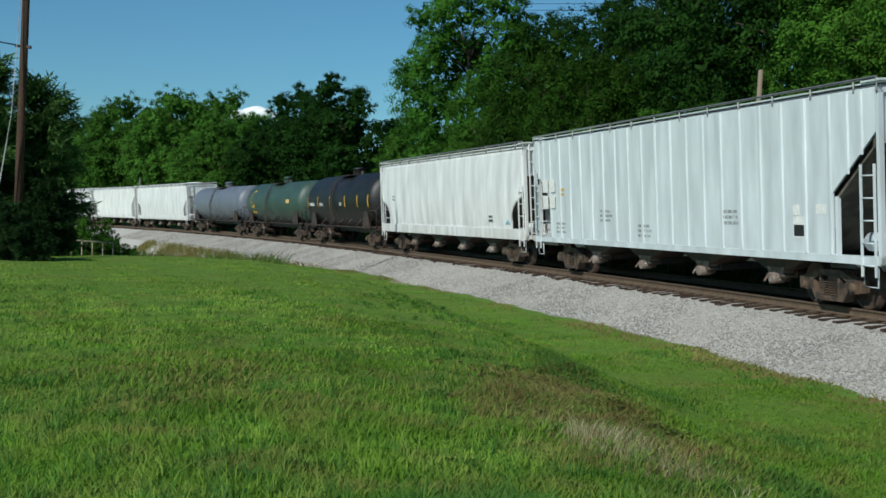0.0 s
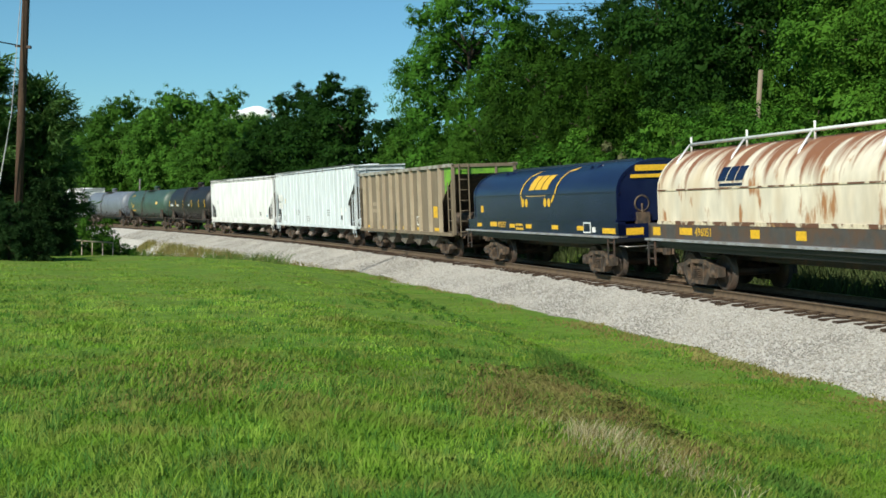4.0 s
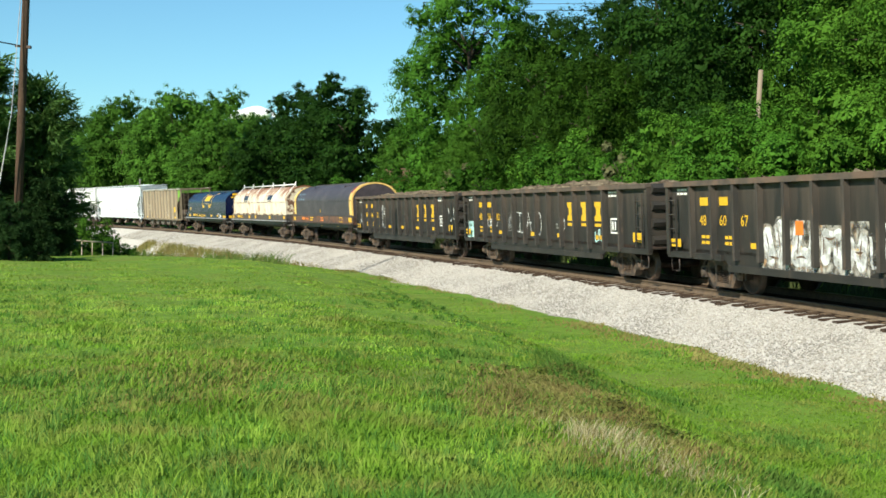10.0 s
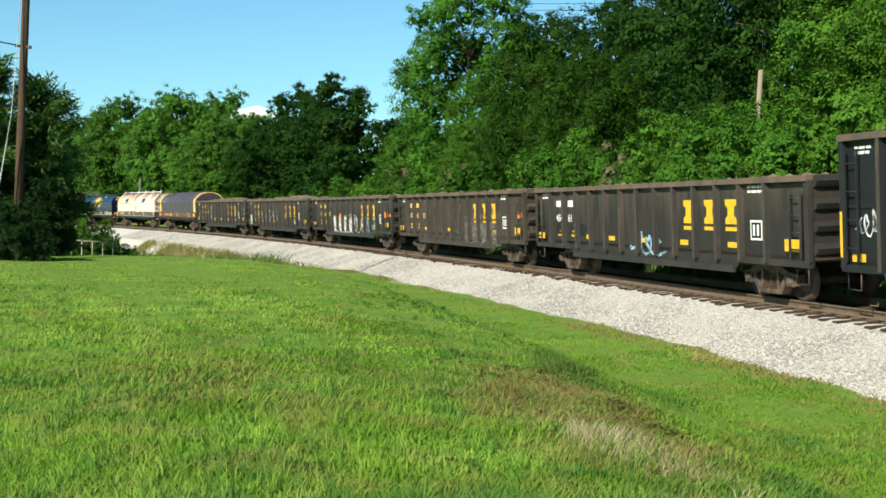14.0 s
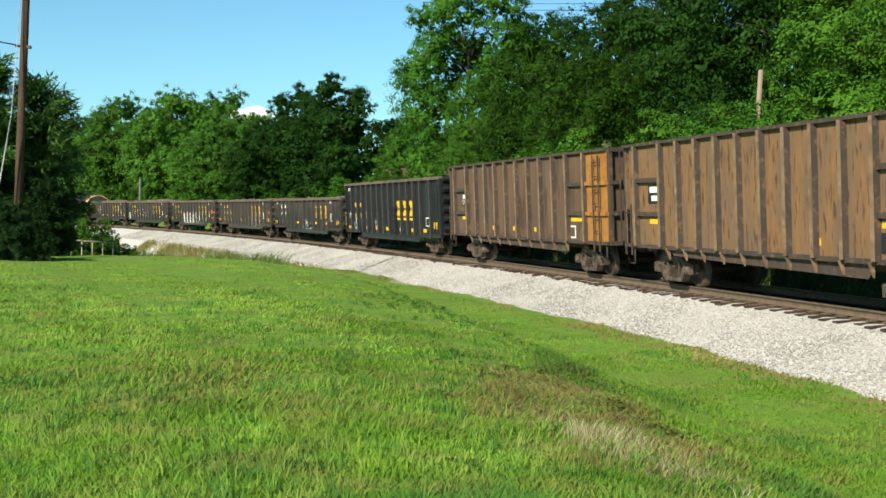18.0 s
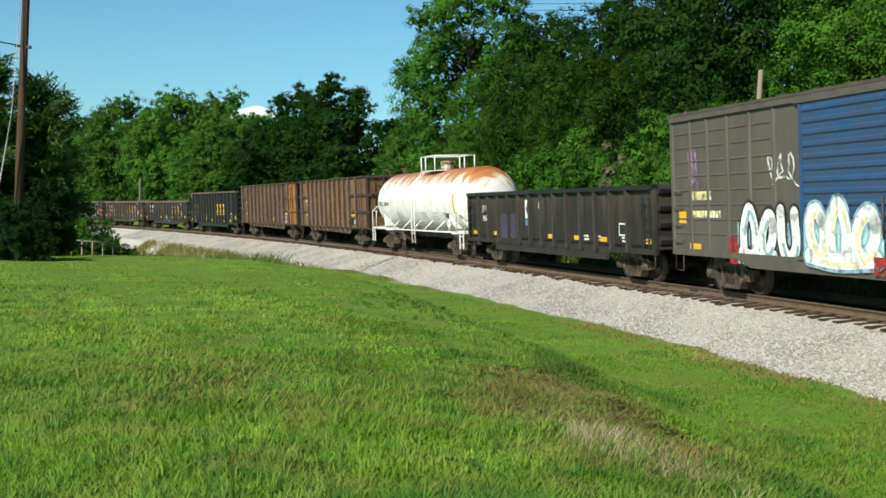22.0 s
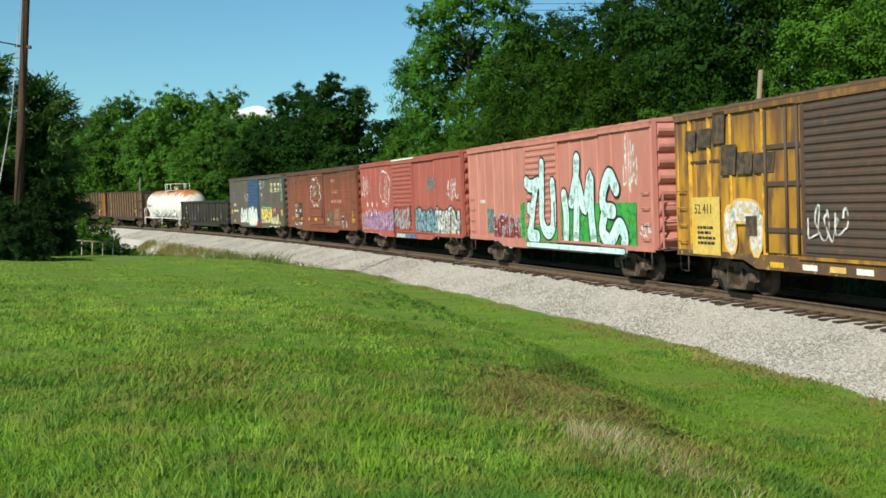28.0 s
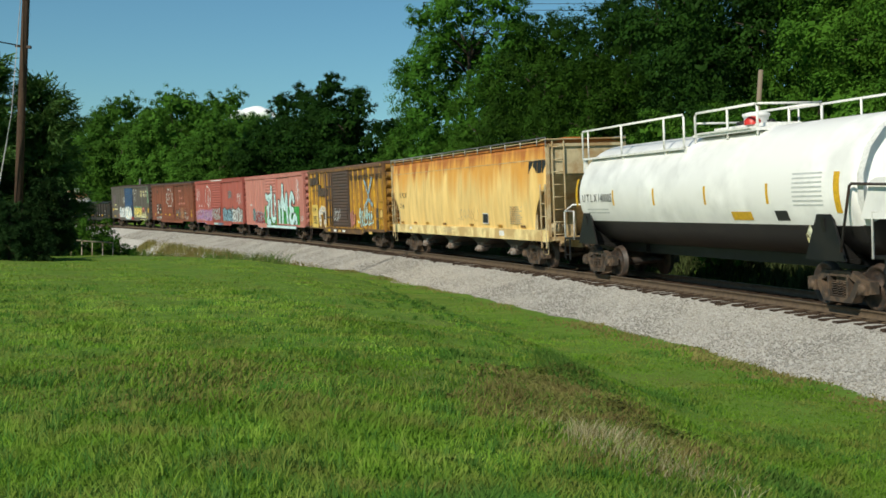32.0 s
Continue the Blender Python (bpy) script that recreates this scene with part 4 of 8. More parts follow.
def coupler_shape():
    return (Shape().box(-0.75, 0, -0.09, 0.09, 0.76, 0.94).prism([(0, -0.12), (0.18, -0.17), (0.3, -0.14), (0.3, -0.02), (0.2, 0.0), (0.28, 0.1), (0.2, 0.17), (0, 0.14)], "z", 0.70, 1.0)
            .tube([(-0.25, 0.35, 0.85), (-0.05, 0.34, 0.62), (0.25, 0.25, 0.45), (0.42, 0.12, 0.5)], 0.025, 6))


def ladder(car, x, y, z0, z1, width=0.42, along_x=True, material=None, name="ladder", rungs=None):
    s = Shape()
    n = rungs or max(2, int((z1 - z0) / 0.40))
    for k in (-1, 1):
        d = k * width / 2
        a = (x + d, y) if along_x else (x, y + d)
        s.box(a[0] - 0.02, a[0] + 0.02, a[1] - 0.02, a[1] + 0.02, z0, z1)
    for i in range(n):
        z = z0 + (z1 - z0) * (i + 0.5) / n
        p, q = ((x - width / 2, y, z), (x + width / 2, y, z)) if along_x else ((x, y - width / 2, z), (x, y + width / 2, z))
        s.tube([p, q], 0.017, 5)
    return part(name, s, material, car)


def wagon(name, front, rear, label, category="freight car", trucks=2.2, sill=(0.72, 1.0, 0.32), group="wagons of the train", kind_mat=None):
    """Empty at rail height with trucks, centre sill and couplers. front and rear: along the arc at 0 s."""
    mid, length = (front + rear) / 2, front - rear
    car = new(name)
    car.matrix_basis = along(mid + now_at(0))
    tagged(car, label, category, group)
    TRAIN.append((car, mid))
    half = length / 2
    fore, aft = trucks if isinstance(trucks, tuple) else (trucks, trucks)
    for x in (half - fore, aft - half):
        truck(car, x, mid, math.degrees(x / RADIUS))
    km = kind_mat or M_STEEL
    part("centre_sill", Shape().box(-half + 0.25, half - 0.25, -sill[2] / 2, sill[2] / 2, sill[0], sill[1]), km, car)
    for k in (1, -1):
        part("coupler", shared("coupler", coupler_shape), M_TRUCK, car, m=pose(k * (half + 0.22), 0, 0, 0, 0, 0 if k > 0 else 180))
        part("bolster_web", shared("bolster_web", lambda: Shape().prism([(-1.35, 1.0), (1.35, 1.0), (0.4, 0.84), (-0.4, 0.84)], "x", -0.15, 0.15)), km, car, m=pose(half - fore if k > 0 else aft - half, 0, 0))
    return car, half


def box_part(car, name, b, material, label=""):
    return part(name, Shape().box(*b), material, car, label)


def marks(car, name, rects, material, half, y, label="", depth=0.004):
    """Painted patches on the side that faces +y: (u from the front end, z, width, height)."""
    for u, z, w, h in rects:
        x = half - u
        part(name, Shape().box(x - w, x, y, y + depth, z, z + h), material, car, label)


def stirrups(car, half, y, material, z=1.0):
    def make():
        return Shape().tube([(-0.22, 0, 0), (-0.22, 0, -0.45), (0.22, 0, -0.45), (0.22, 0, 0)], 0.02, 5)
    for k in (1, -1):
        for w in (1, -1):
            part("stirrup_step", shared("stirrup_step", make), material, car, m=pose(k * (half - 0.35), w * y, z))


def ribs(car, name, xs, y, z0, z1, wide, deep, material, both=True, flange=None):
    key = "%s_%.2f_%.2f_%.2f_%.2f" % (name, z0, z1, wide, deep)
    me = shared(key, lambda: Shape().prism([(-wide / 2, 0), (wide / 2, 0), (wide * 0.36, deep), (-wide * 0.36, deep)], "z", z0, z1))
    cap = shared(key + "_flange", lambda: Shape().box(-wide * 0.42, wide * 0.42, deep, deep + 0.014, z0, z1)) if flange else None
    for x in xs:
        for m in (pose(x, y, 0), pose(x, -y, 0, 0, 0, 180)) if both else (pose(x, y, 0),):
            rib = part(name, me, material, car, m=m)
            if cap:
                part("flange", cap, flange, rib)


def span(k, a, b):
    """The pair a, b on the side k (1 inside, -1 outside of the curve), low value first."""
    return (min(k * a, k * b), max(k * a, k * b))


def patch(car, name, u0, u1, z0, z1, material, half, y, label="", slant=0.0, parent=None):
    """A painted rectangle on the side that faces the inside of the curve."""
    a, b = half - u0, half - u1
    s = Shape().prism([(b, z0), (a, z0), (a + slant, z1), (b + slant, z1)], "y", y, y + 0.004)
    return part(name, s, material, parent or car, label)


def letters(car, name, text, u, z, size, material, half, y, label=""):
    """Painted characters; u and z: lower left corner as one reads."""
    cu = bpy.data.curves.new(name, "FONT")
    cu.body, cu.size, cu.extrude = text, size, 0.002
    cu.resolution_u = 2
    tmp = bpy.data.objects.new(name, cu)
    me = bpy.data.meshes.new_from_object(tmp)
    bpy.data.objects.remove(tmp)
    m = Matrix(((-1, 0, 0, half - u), (0, 0, 1, y + 0.004), (0, 1, 0, z), (0, 0, 0, 1)))
    return part(name, me, material, car, label, m)


def emblem(car, u, z, w, h, material, half, y, bar=True, name="painted_emblem"):
    """Plain waisted block with a bar below, standing in for a maker's letter."""
    a = half - u
    pts = [(0, 0), (0, 0.22), (0.22, 0.34), (0.22, 0.66), (0, 0.78), (0, 1), (1, 1), (1, 0.78), (0.78, 0.66), (0.78, 0.34), (1, 0.22), (1, 0)]
    s = Shape().prism([(a - w * p, z + h * q) for p, q in pts], "y", y, y + 0.004)
    if bar:
        s.box(a - w, a, y, y + 0.004, z - h * 0.28, z - h * 0.12)
    return part(name, s, material, car)


def lines(car, name, u, z, w, h, rows, material, half, y, seed=1):
    """A block of small writing as plain bars."""
    rng = random.Random(seed)
    s = Shape()
    for i in range(rows):
        zz = z + h * (rows - 1 - i) / rows
        x = half - u
        end = x - w * rng.uniform(0.75, 1.0)
        while x > end + 0.05:
            ln = min(rng.uniform(0.08, 0.22), x - end)
            s.box(x - ln, x, y, y + 0.004, zz, zz + h / rows * 0.55)
            x -= ln + 0.04
    return tagged(part(name, s, material, car), kind="stuff")


def scrawl(car, u0, u1, z0, z1, strokes, material, half, y, seed, width=0.05, name="graffiti", label=""):
    """A looping spray-can tag, written in one go."""
    rng = random.Random(seed)
    n = 16 * strokes
    ph, k = rng.uniform(0, 6.28), rng.uniform(0.85, 1.15)
    zc, rz = (z0 + z1) / 2, (z1 - z0) / 2
    cell = (u1 - u0) / strokes
    pts, ws = [], []
    amp = [rng.uniform(0.45, 1.0) for _ in range(strokes + 2)]
    for i in range(n + 1):
        t = i / n * strokes
        a = amp[int(t)] * (1 - t % 1) + amp[int(t) + 1] * (t % 1)
        q = 6.283 * t * k + ph
        u = u0 + (u1 - u0) * i / n + cell * 0.42 * math.cos(q) + cell * 0.12 * math.sin(2.7 * q)
        z = zc + rz * a * math.sin(q) + rz * 0.25 * math.sin(2.3 * q + ph)
        pts.append((half - u, z))
        ws.append(width * (0.55 + 0.75 * abs(math.sin(q * 0.5 + 0.4))))
    return part(name, Shape().ribbon(pts, ws, y), material, car, label)


def outline_loop(car, u0, u1, z0, z1, material, half, y, seed, width=0.07, label=""):
    """One big wobbling closed outline with a few inner marks."""
    rng = random.Random(seed)
    cu, cz, ru, rz = (u0 + u1) / 2, (z0 + z1) / 2, (u1 - u0) / 2, (z1 - z0) / 2
    lobes = [(rng.uniform(0.04, 0.1), rng.randint(2, 9), rng.uniform(0, 6.28)) for _ in range(3)]
    pts = []
    for i in range(61):
        a = 2 * math.pi * i / 58
        r = 0.82 + sum(w * math.sin(k * a + p) for w, k, p in lobes)
        pts.append((half - cu - ru * r * math.cos(a), cz + rz * r * math.sin(a)))
    part("graffiti", Shape().ribbon(pts, [width * (0.6 + 0.6 * abs(math.sin(i * 0.3))) for i in range(61)], y), material, car, label)
    for j in range(2):
        p = (cu + ru * rng.uniform(-0.4, 0.4), cz + rz * rng.uniform(-0.2, 0.3))
        part("graffiti", Shape().ribbon([(half - p[0] - ru * 0.16 * math.cos(t), p[1] + rz * 0.28 * math.sin(t)) for t in np.linspace(0.3, 6.3, 16)], width * 0.6, y), material, car)


def mural(car, u0, u1, z0, z1, n, fill, edge, half, y, seed, inner=None, name="graffiti", label=""):
    """Wild painted shapes: thick angular strokes with a dark rim, highlights and drips."""
    rng = random.Random(seed)
    w, tall = (u1 - u0) / n, z1 - z0
    for i in range(n):
        a = u0 + w * i
        back, face, cuts = Shape(), Shape(), Shape()
        thick = min(w * 0.56, tall * 0.42)
        strokes = []
        lean = rng.uniform(-0.12, 0.12) * w
        # two uprights that swell, tied by a crooked bar
        for f in (rng.uniform(0.14, 0.24), rng.uniform(0.72, 0.86)):
            strokes.append([(a + w * (f + rng.uniform(-0.06, 0.06)) + lean, z1 - tall * rng.uniform(0.02, 0.2)), (a + w * (f + rng.uniform(-0.12, 0.12)), z0 + tall * 0.55), (a + w * (f + rng.uniform(-0.08, 0.08)) - lean, z0 + tall * rng.uniform(0.03, 0.14))])
        zb = z0 + tall * rng.choice((0.2, 0.5, 0.8))
        strokes.append([(a + w * 0.1, zb + tall * rng.uniform(-0.08, 0.08)), (a + w * 0.5, zb + tall * rng.uniform(-0.14, 0.14)), (a + w * 0.92, zb + tall * rng.uniform(-0.08, 0.08))])
        for pts in strokes:
            p = [Vector((half - u, z)) for u, z in pts]
            fat = [thick * rng.uniform(0.75, 1.1), thick * rng.uniform(0.7, 0.95), thick * rng.uniform(0.8, 1.15)]
            way, girth = [], []
            for k in range(13):  # a bent stroke with rounded ends
                q = k / 12
                way.append(p[0] * (1 - q) ** 2 + (p[1] * 2 - (p[0] + p[2]) / 2) * 2 * q * (1 - q) + p[2] * q * q)
                w0 = fat[0] * (1 - q) ** 2 + fat[1] * 2 * q * (1 - q) + fat[2] * q * q
                girth.append(w0 * min(1.0, math.sqrt(max(0.02, 1 - (abs(2 * q - 1) ** 5)))))
            out = [way[0] + (way[0] - way[1]).normalized() * 0.07] + way[1:-1] + [way[-1] + (way[-1] - way[-2]).normalized() * 0.07]
            back.ribbon(out, [g + 0.13 for g in girth], y, 0.002)
            face.ribbon(way, girth, y, 0.005)
            side = thick * rng.uniform(-0.2, 0.2)
            cuts.ribbon([(q.x + side, q.y) for q in way[3:10]], [0.015, 0.03, 0.042, 0.048, 0.042, 0.03, 0.015], y, 0.008)
        part(name, back, edge, car, label)
        part(name, face, fill, car, label)
        part(name, cuts, inner or edge, car, label)
        if rng.random() < 0.6:
            drips = Shape()
            for _ in range(2):
                u = a + w * rng.uniform(0.1, 0.9)
                drips.ribbon([(half - u, z0 + tall * 0.35), (half - u - 0.01, z0 - tall * rng.uniform(0.0, 0.1))], [0.035, 0.012], y, 0.007)
            part(name, drips, fill, car, label)


def bubble(car, strokes, width, fill, edge, half, y, rim=0.07, name="graffiti", label="", shade=None):
    """Fat rounded spray-can strokes (u, z) in one colour with an even dark rim, drawn over one another."""
    for n, pts in enumerate(strokes):
        back, face, low = Shape(), Shape(), Shape()
        p = [Vector((half - u, z)) for u, z in pts]
        ext = [p[0] * 2 - p[1]] + p + [p[-1] * 2 - p[-2]]
        way = []
        for i in range(1, len(ext) - 2):
            a, b, c, d = ext[i - 1:i + 3]
            for k in range(6):
                q = k / 6
                way.append(0.5 * (2 * b + (c - a) * q + (2 * a - 5 * b + 4 * c - d) * q * q + (3 * b - a - 3 * c + d) * q ** 3))
        way.append(p[-1])
        m = len(way)
        for shape, w, depth in ((back, width + 2 * rim, 0.002), (face, width, 0.005)):
            shape.ribbon(way, w, y, depth + 0.0004 * n)
            for end in (way[0], way[-1]):
                shape.add([(end.x + w / 2 * math.cos(a), y + depth + 0.0004 * n, end.y + w / 2 * math.sin(a)) for a in np.linspace(0, 6.283, 13)[:-1]], [tuple(range(12))])
        if shade:
            low.ribbon([(v.x - 0.22 * width, v.y - 0.2 * width) for v in way[m // 5:m - m // 5]], width * 0.3, y, 0.009 + 0.0004 * n)
        part(name, back, edge, car, label)
        part(name, face, fill, car, label)
        if shade:
            part(name, low, shade, car, label)


def arch(u, w, z0, z1):
    """A rounded doorway of paint, one stroke."""
    return [(u, z0), (u, z0 + 0.6 * (z1 - z0)), (u + 0.5 * w, z1), (u + w, z0 + 0.6 * (z1 - z0)), (u + w, z0)]


def loop(u, z, a, b, lean=0.0):
    """A closed ring of paint, one stroke."""
    return [(u + a * math.cos(q) + lean * math.sin(q), z + b * math.sin(q)) for q in np.linspace(0.4, 6.9, 9)]


def gondola(front, rear, top, label, paint, load=None, name="gondola", rib_u=None, low=0.72, chord=None, end_ribs=4, rise=0.06):
    """Ribbed open wagon, its sides reaching down between the trucks."""
    car, h = wagon(name, front, rear, label)
    y = 1.42
    for k in (1, -1):
        part("side_panel", Shape().prism([(-h, low + 0.16), (-h + 2.9, low + 0.16), (-h + 3.3, low - 0.12), (h - 3.3, low - 0.12), (h - 2.9, low + 0.16), (h, low + 0.16), (h, top - 0.1), (-h, top - 0.1)], "y", *span(k, y, y - 0.04)), paint, car)
        part("top_chord", Shape().box(-h, h, *span(k, y - 0.06, y + 0.14), top - 0.13, top), chord or paint, car)
        part("side_sill", Shape().box(-h + 3.2, h - 3.2, *span(k, y - 0.02, y + 0.06), low - 0.14, low + 0.02).box(-h, -h + 2.9, *span(k, y - 0.02, y + 0.08), low + 0.1, low + 0.24).box(h - 2.9, h, *span(k, y - 0.02, y + 0.08), low + 0.1, low + 0.24), paint, car)
        for e in (1, -1):
            part("corner_post", Shape().box(min(e * h, e * (h - 0.16)), max(e * h, e * (h - 0.16)), *span(k, y - 0.02, y + 0.1), low + 0.16, top - 0.1), paint, car)
    us = rib_u or [1.42 + 1.1 * i for i in range(13)]
    # lighter flanges paint in the light that the ribs catch
    ribs(car, "rib", [h - u for u in us], y, low + 0.14, top - 0.12, 0.12, 0.12, paint, flange=P_GONRIB)
    for e in (1, -1):
        part("end_wall", Shape().box(min(e * (h - 0.02), e * (h - 0.1)), max(e * (h - 0.02), e * (h - 0.1)), -y, y, 0.95, top), paint, car)
        for i in range(end_ribs):
            z = 1.2 + (top - 1.35) * i / (end_ribs - 1)
            part("end_rib", shared("end_rib_g", lambda: Shape().prism([(0, -0.13), (0.10, -0.09), (0.16, 0.02), (0.10, 0.09), (0, 0.13)], "y", -1.38, 1.38)), paint, car, m=pose(e * (h - 0.02), 0, z, 0, 0, 0 if e > 0 else 180))
        ladder(car, e * (h - 0.45), y + 0.13, low + 0.3, top - 0.3, 0.4, True, paint, rungs=4)
        part("brake_step", Shape().box(min(e * h, e * (h + 0.25)), max(e * h, e * (h + 0.25)), -0.6, 0.6, 1.05, 1.09), M_STEEL, car)
    box_part(car, "floor", (-h, h, -y, y, 0.98, 1.06), M_STEEL)
    for i in range(5):
        x = -h + 3.6 + (2 * h - 7.2) * i / 4
        part("cross_bearer", shared("cross_bearer", lambda: Shape().prism([(-1.38, 0.98), (1.38, 0.98), (0.3, 0.66), (-0.3, 0.66)], "x", -0.06, 0.06)), M_STEEL, car, m=pose(x, 0, 0))
    if load:
        mound(car, h, y, top, load, rise)
    stirrups(car, h, y + 0.02, M_STEEL, low + 0.2)
    return car, h


def yard_marks(car, h, y, seed=0, us=(4.0, 6.2, 8.0, 10.5, 13.0), z=1.15):
    """Small yellow reflectors along the sill and white data blocks."""
    for u in us:
        patch(car, "reflector", u, u + 0.42, z, z + 0.13, M_YELLOW, h, y)
    patch(car, "reflector", 0.3, 0.85, z - 0.05, z + 0.15, M_YELLOW, h, y + 0.1)
    patch(car, "reflector", 2 * h - 0.9, 2 * h - 0.3, z, z + 0.26, M_YELLOW, h, y + 0.1)
    u, zz = 13.85, 1.35
    patch(car, "data_plate", u, u + 0.5, zz, zz + 0.45, M_WHITE, h, y)
    patch(car, "data_panel", u + 0.05, u + 0.45, zz + 0.05, zz + 0.40, M_BLACK, h, y + 0.004)
    for i in range(2):
        patch(car, "data_mark", u + 0.12 + 0.17 * i, u + 0.2 + 0.17 * i, zz + 0.1, zz + 0.35, M_WHITE, h, y + 0.008)
    lines(car, "small_writing", 0.5, 2.42, 0.7, 0.2, 2, M_WHITE, h, y, seed)
    lines(car, "small_writing", 13.75, 2.42, 0.75, 0.2, 2, M_WHITE, h, y, seed + 1)
    lines(car, "small_writing", 3.0, 1.2, 0.5, 0.28, 2, M_YELLOW, h, y, seed + 2)
    lines(car, "small_writing", 1.8, 1.2, 0.5, 0.28, 2, M_YELLOW, h, y, seed + 3)


def mound(car, h, y, top, material, rise=0.08):
    """Loose load just over the rim."""
    rng = np.random.default_rng(int(abs(h * 1000)) + len(TRAIN))
    nx, ny = 130, 16
    xs, ys = np.linspace(-h + 0.15, h - 0.15, nx), np.linspace(-y + 0.05, y - 0.05, ny)
    X, Y = np.meshgrid(xs, ys, indexing="ij")
    hump = 0.55 + 0.4 * np.sin(X * 0.55 + len(TRAIN)) + 0.35 * np.sin(X * 1.3 + 2 * len(TRAIN))
    Z = top - 0.1 + rise * hump * (1 - (Y / y) ** 2) * np.clip((h - np.abs(X)) / 1.5, 0, 1) + rng.normal(size=X.shape) * 0.05
    idx = np.arange(nx * ny).reshape(nx, ny)
    q = np.stack([idx[:-1, :-1], idx[1:, :-1], idx[1:, 1:], idx[:-1, 1:]], -1).reshape(-1, 4)
    part("load", soup("load", np.stack([X, Y, Z], -1).reshape(-1, 3), q, material), material, car, "heaped loose chips")


def open_hopper(front, rear, label, paint, bays=5):
    """Tan ribbed hopper: open top, slope sheets at the ends, saw-tooth bays below."""
    car, h = wagon("open_hopper", front, rear, label)
    y, top = 1.43, 3.96
    for k in (1, -1):
        part("side_panel", Shape().prism([(-h + 1.5, 1.06), (h - 0.9, 1.06), (h - 0.9, 2.2), (h - 0.12, 3.3), (h - 0.12, top - 0.1), (-h + 0.12, top - 0.1), (-h + 0.12, 3.5), (-h + 1.5, 2.3)], "y", *span(k, y, y - 0.04)), paint, car)
        part("top_chord", Shape().box(-h, h, *span(k, y - 0.08, y + 0.12), top - 0.12, top + 0.02), P_TANTOP, car)
        part("side_sill", Shape().box(-h, h, *span(k, y - 0.06, y + 0.1), 0.94, 1.08), paint, car)
    ribs(car, "rib", [h - u for u in (0.98, 2.15, 3.62, 4.72, 5.9, 7.05, 8.2, 9.35, 10.55, 12.02, 13.45)], y, 1.06, top - 0.12, 0.2, 0.13, P_TANRIB)
    for e in (1, -1):
        # dark colour on sheet and floor paints in the shade of the end bay
        part("slope_sheet", Shape().prism([(e * (h - 0.1), top - 0.5), (e * (h - 0.1), top), (e * (h - 0.18), top), (e * (h - 0.2), top - 0.45), (e * (h - 3.1), 1.0), (e * (h - 2.95), 1.0)][::e], "y", -y + 0.03, y - 0.03), P_CHIPDARK, car, "slope sheet coloured dark for the bay's shade")
        part("end_floor", Shape().box(e * (h - 0.9) - 0.9, e * (h - 0.9) + 0.9, -y + 0.05, y - 0.05, 1.0, 1.06), P_CHIPDARK, car)
        part("end_frame", Shape().box(e * h - 0.06, e * h + 0.06, y - 0.1, y + 0.02, 1.0, top).box(e * h - 0.06, e * h + 0.06, -y - 0.02, -y + 0.1, 1.0, top).box(e * h - 0.06, e * h + 0.06, -y, y, top - 0.14, top).box(e * h - 0.05, e * h + 0.05, -0.6, -0.5, 1.0, top), paint, car)
        if e < 0:
            x = -h + 0.75
            part("air_reservoir", Shape().tube([(x, 0.1, 1.62), (x, 0.16, 1.62), (x, 0.24, 1.62), (x, 1.1, 1.62), (x, 1.18, 1.62), (x, 1.24, 1.62)], [0.02, 0.2, 0.3, 0.3, 0.2, 0.02], 14), M_TRUCK, car, "dusty air tank in the end bay")
            part("brake_cylinder", Shape().tube([(x - 0.2, -0.85, 1.4), (x - 0.2, -0.8, 1.4), (x - 0.2, -0.35, 1.4), (x - 0.2, -0.3, 1.4), (x - 0.2, 0.0, 1.4)], [0.02, 0.24, 0.24, 0.06, 0.05], 12), M_TRUCK, car)
            part("tank_stand", Shape().box(x - 0.12, x + 0.12, 0.25, 0.33, 1.05, 1.4).box(x - 0.12, x + 0.12, 1.0, 1.08, 1.05, 1.4), M_STEEL, car)
        part("end_panel", Shape().box(min(e * h, e * (h - 0.05)), max(e * h, e * (h - 0.05)), -y, y, top - 0.42, top - 0.1), P_GREEN if e < 0 else paint, car, "lime green end panel" if e < 0 else "")
        ladder(car, e * (h - 0.3), y + 0.03, 0.9, 3.2, 0.42, True, paint)
        ladder(car, e * (h + 0.08), y - 0.5, 0.9, top, 0.42, False, paint)
        box_part(car, "end_platform", (min(e * h, e * (h - 1.5)), max(e * h, e * (h - 1.5)), -y, y, 0.98, 1.04), paint)
        part("brake_cylinder", Shape().lathe([(-0.45, 0), (-0.45, 0.18), (0.2, 0.18), (0.3, 0.05), (0.5, 0.05)], 12, "y", (e * (h - 0.9), 0.4, 1.35)).box(e * (h - 0.9) - 0.25, e * (h - 0.9) + 0.25, -0.8, 0.1, 1.04, 1.6), M_TRUCK, car)
    part("end_panel", Shape().prism([(-h + 0.13, 3.28), (-h + 0.95, 2.7), (-h + 0.95, top - 0.12), (-h + 0.13, top - 0.12)], "y", y + 0.001, y + 0.008), P_GREEN, car, "lime green corner of the side")
    for i in range(bays):
        x = h - 2.9 - 2.17 * i
        part("hopper_bay", shared("saw_bay", lambda: Shape().prism([(-0.95, 0.96), (0.95, 0.96), (0.12, 0.42), (-0.12, 0.42)], "y", -1.25, 1.25)), M_BAY, car, m=pose(x, 0, 0))
        part("bay_door", shared("bay_door", lambda: Shape().prism([(0.16, 0.40), (1.0, 0.62), (1.0, 0.66), (0.14, 0.46)], "y", -1.2, 1.2)), M_BAY, car, m=pose(x, 0, 0))
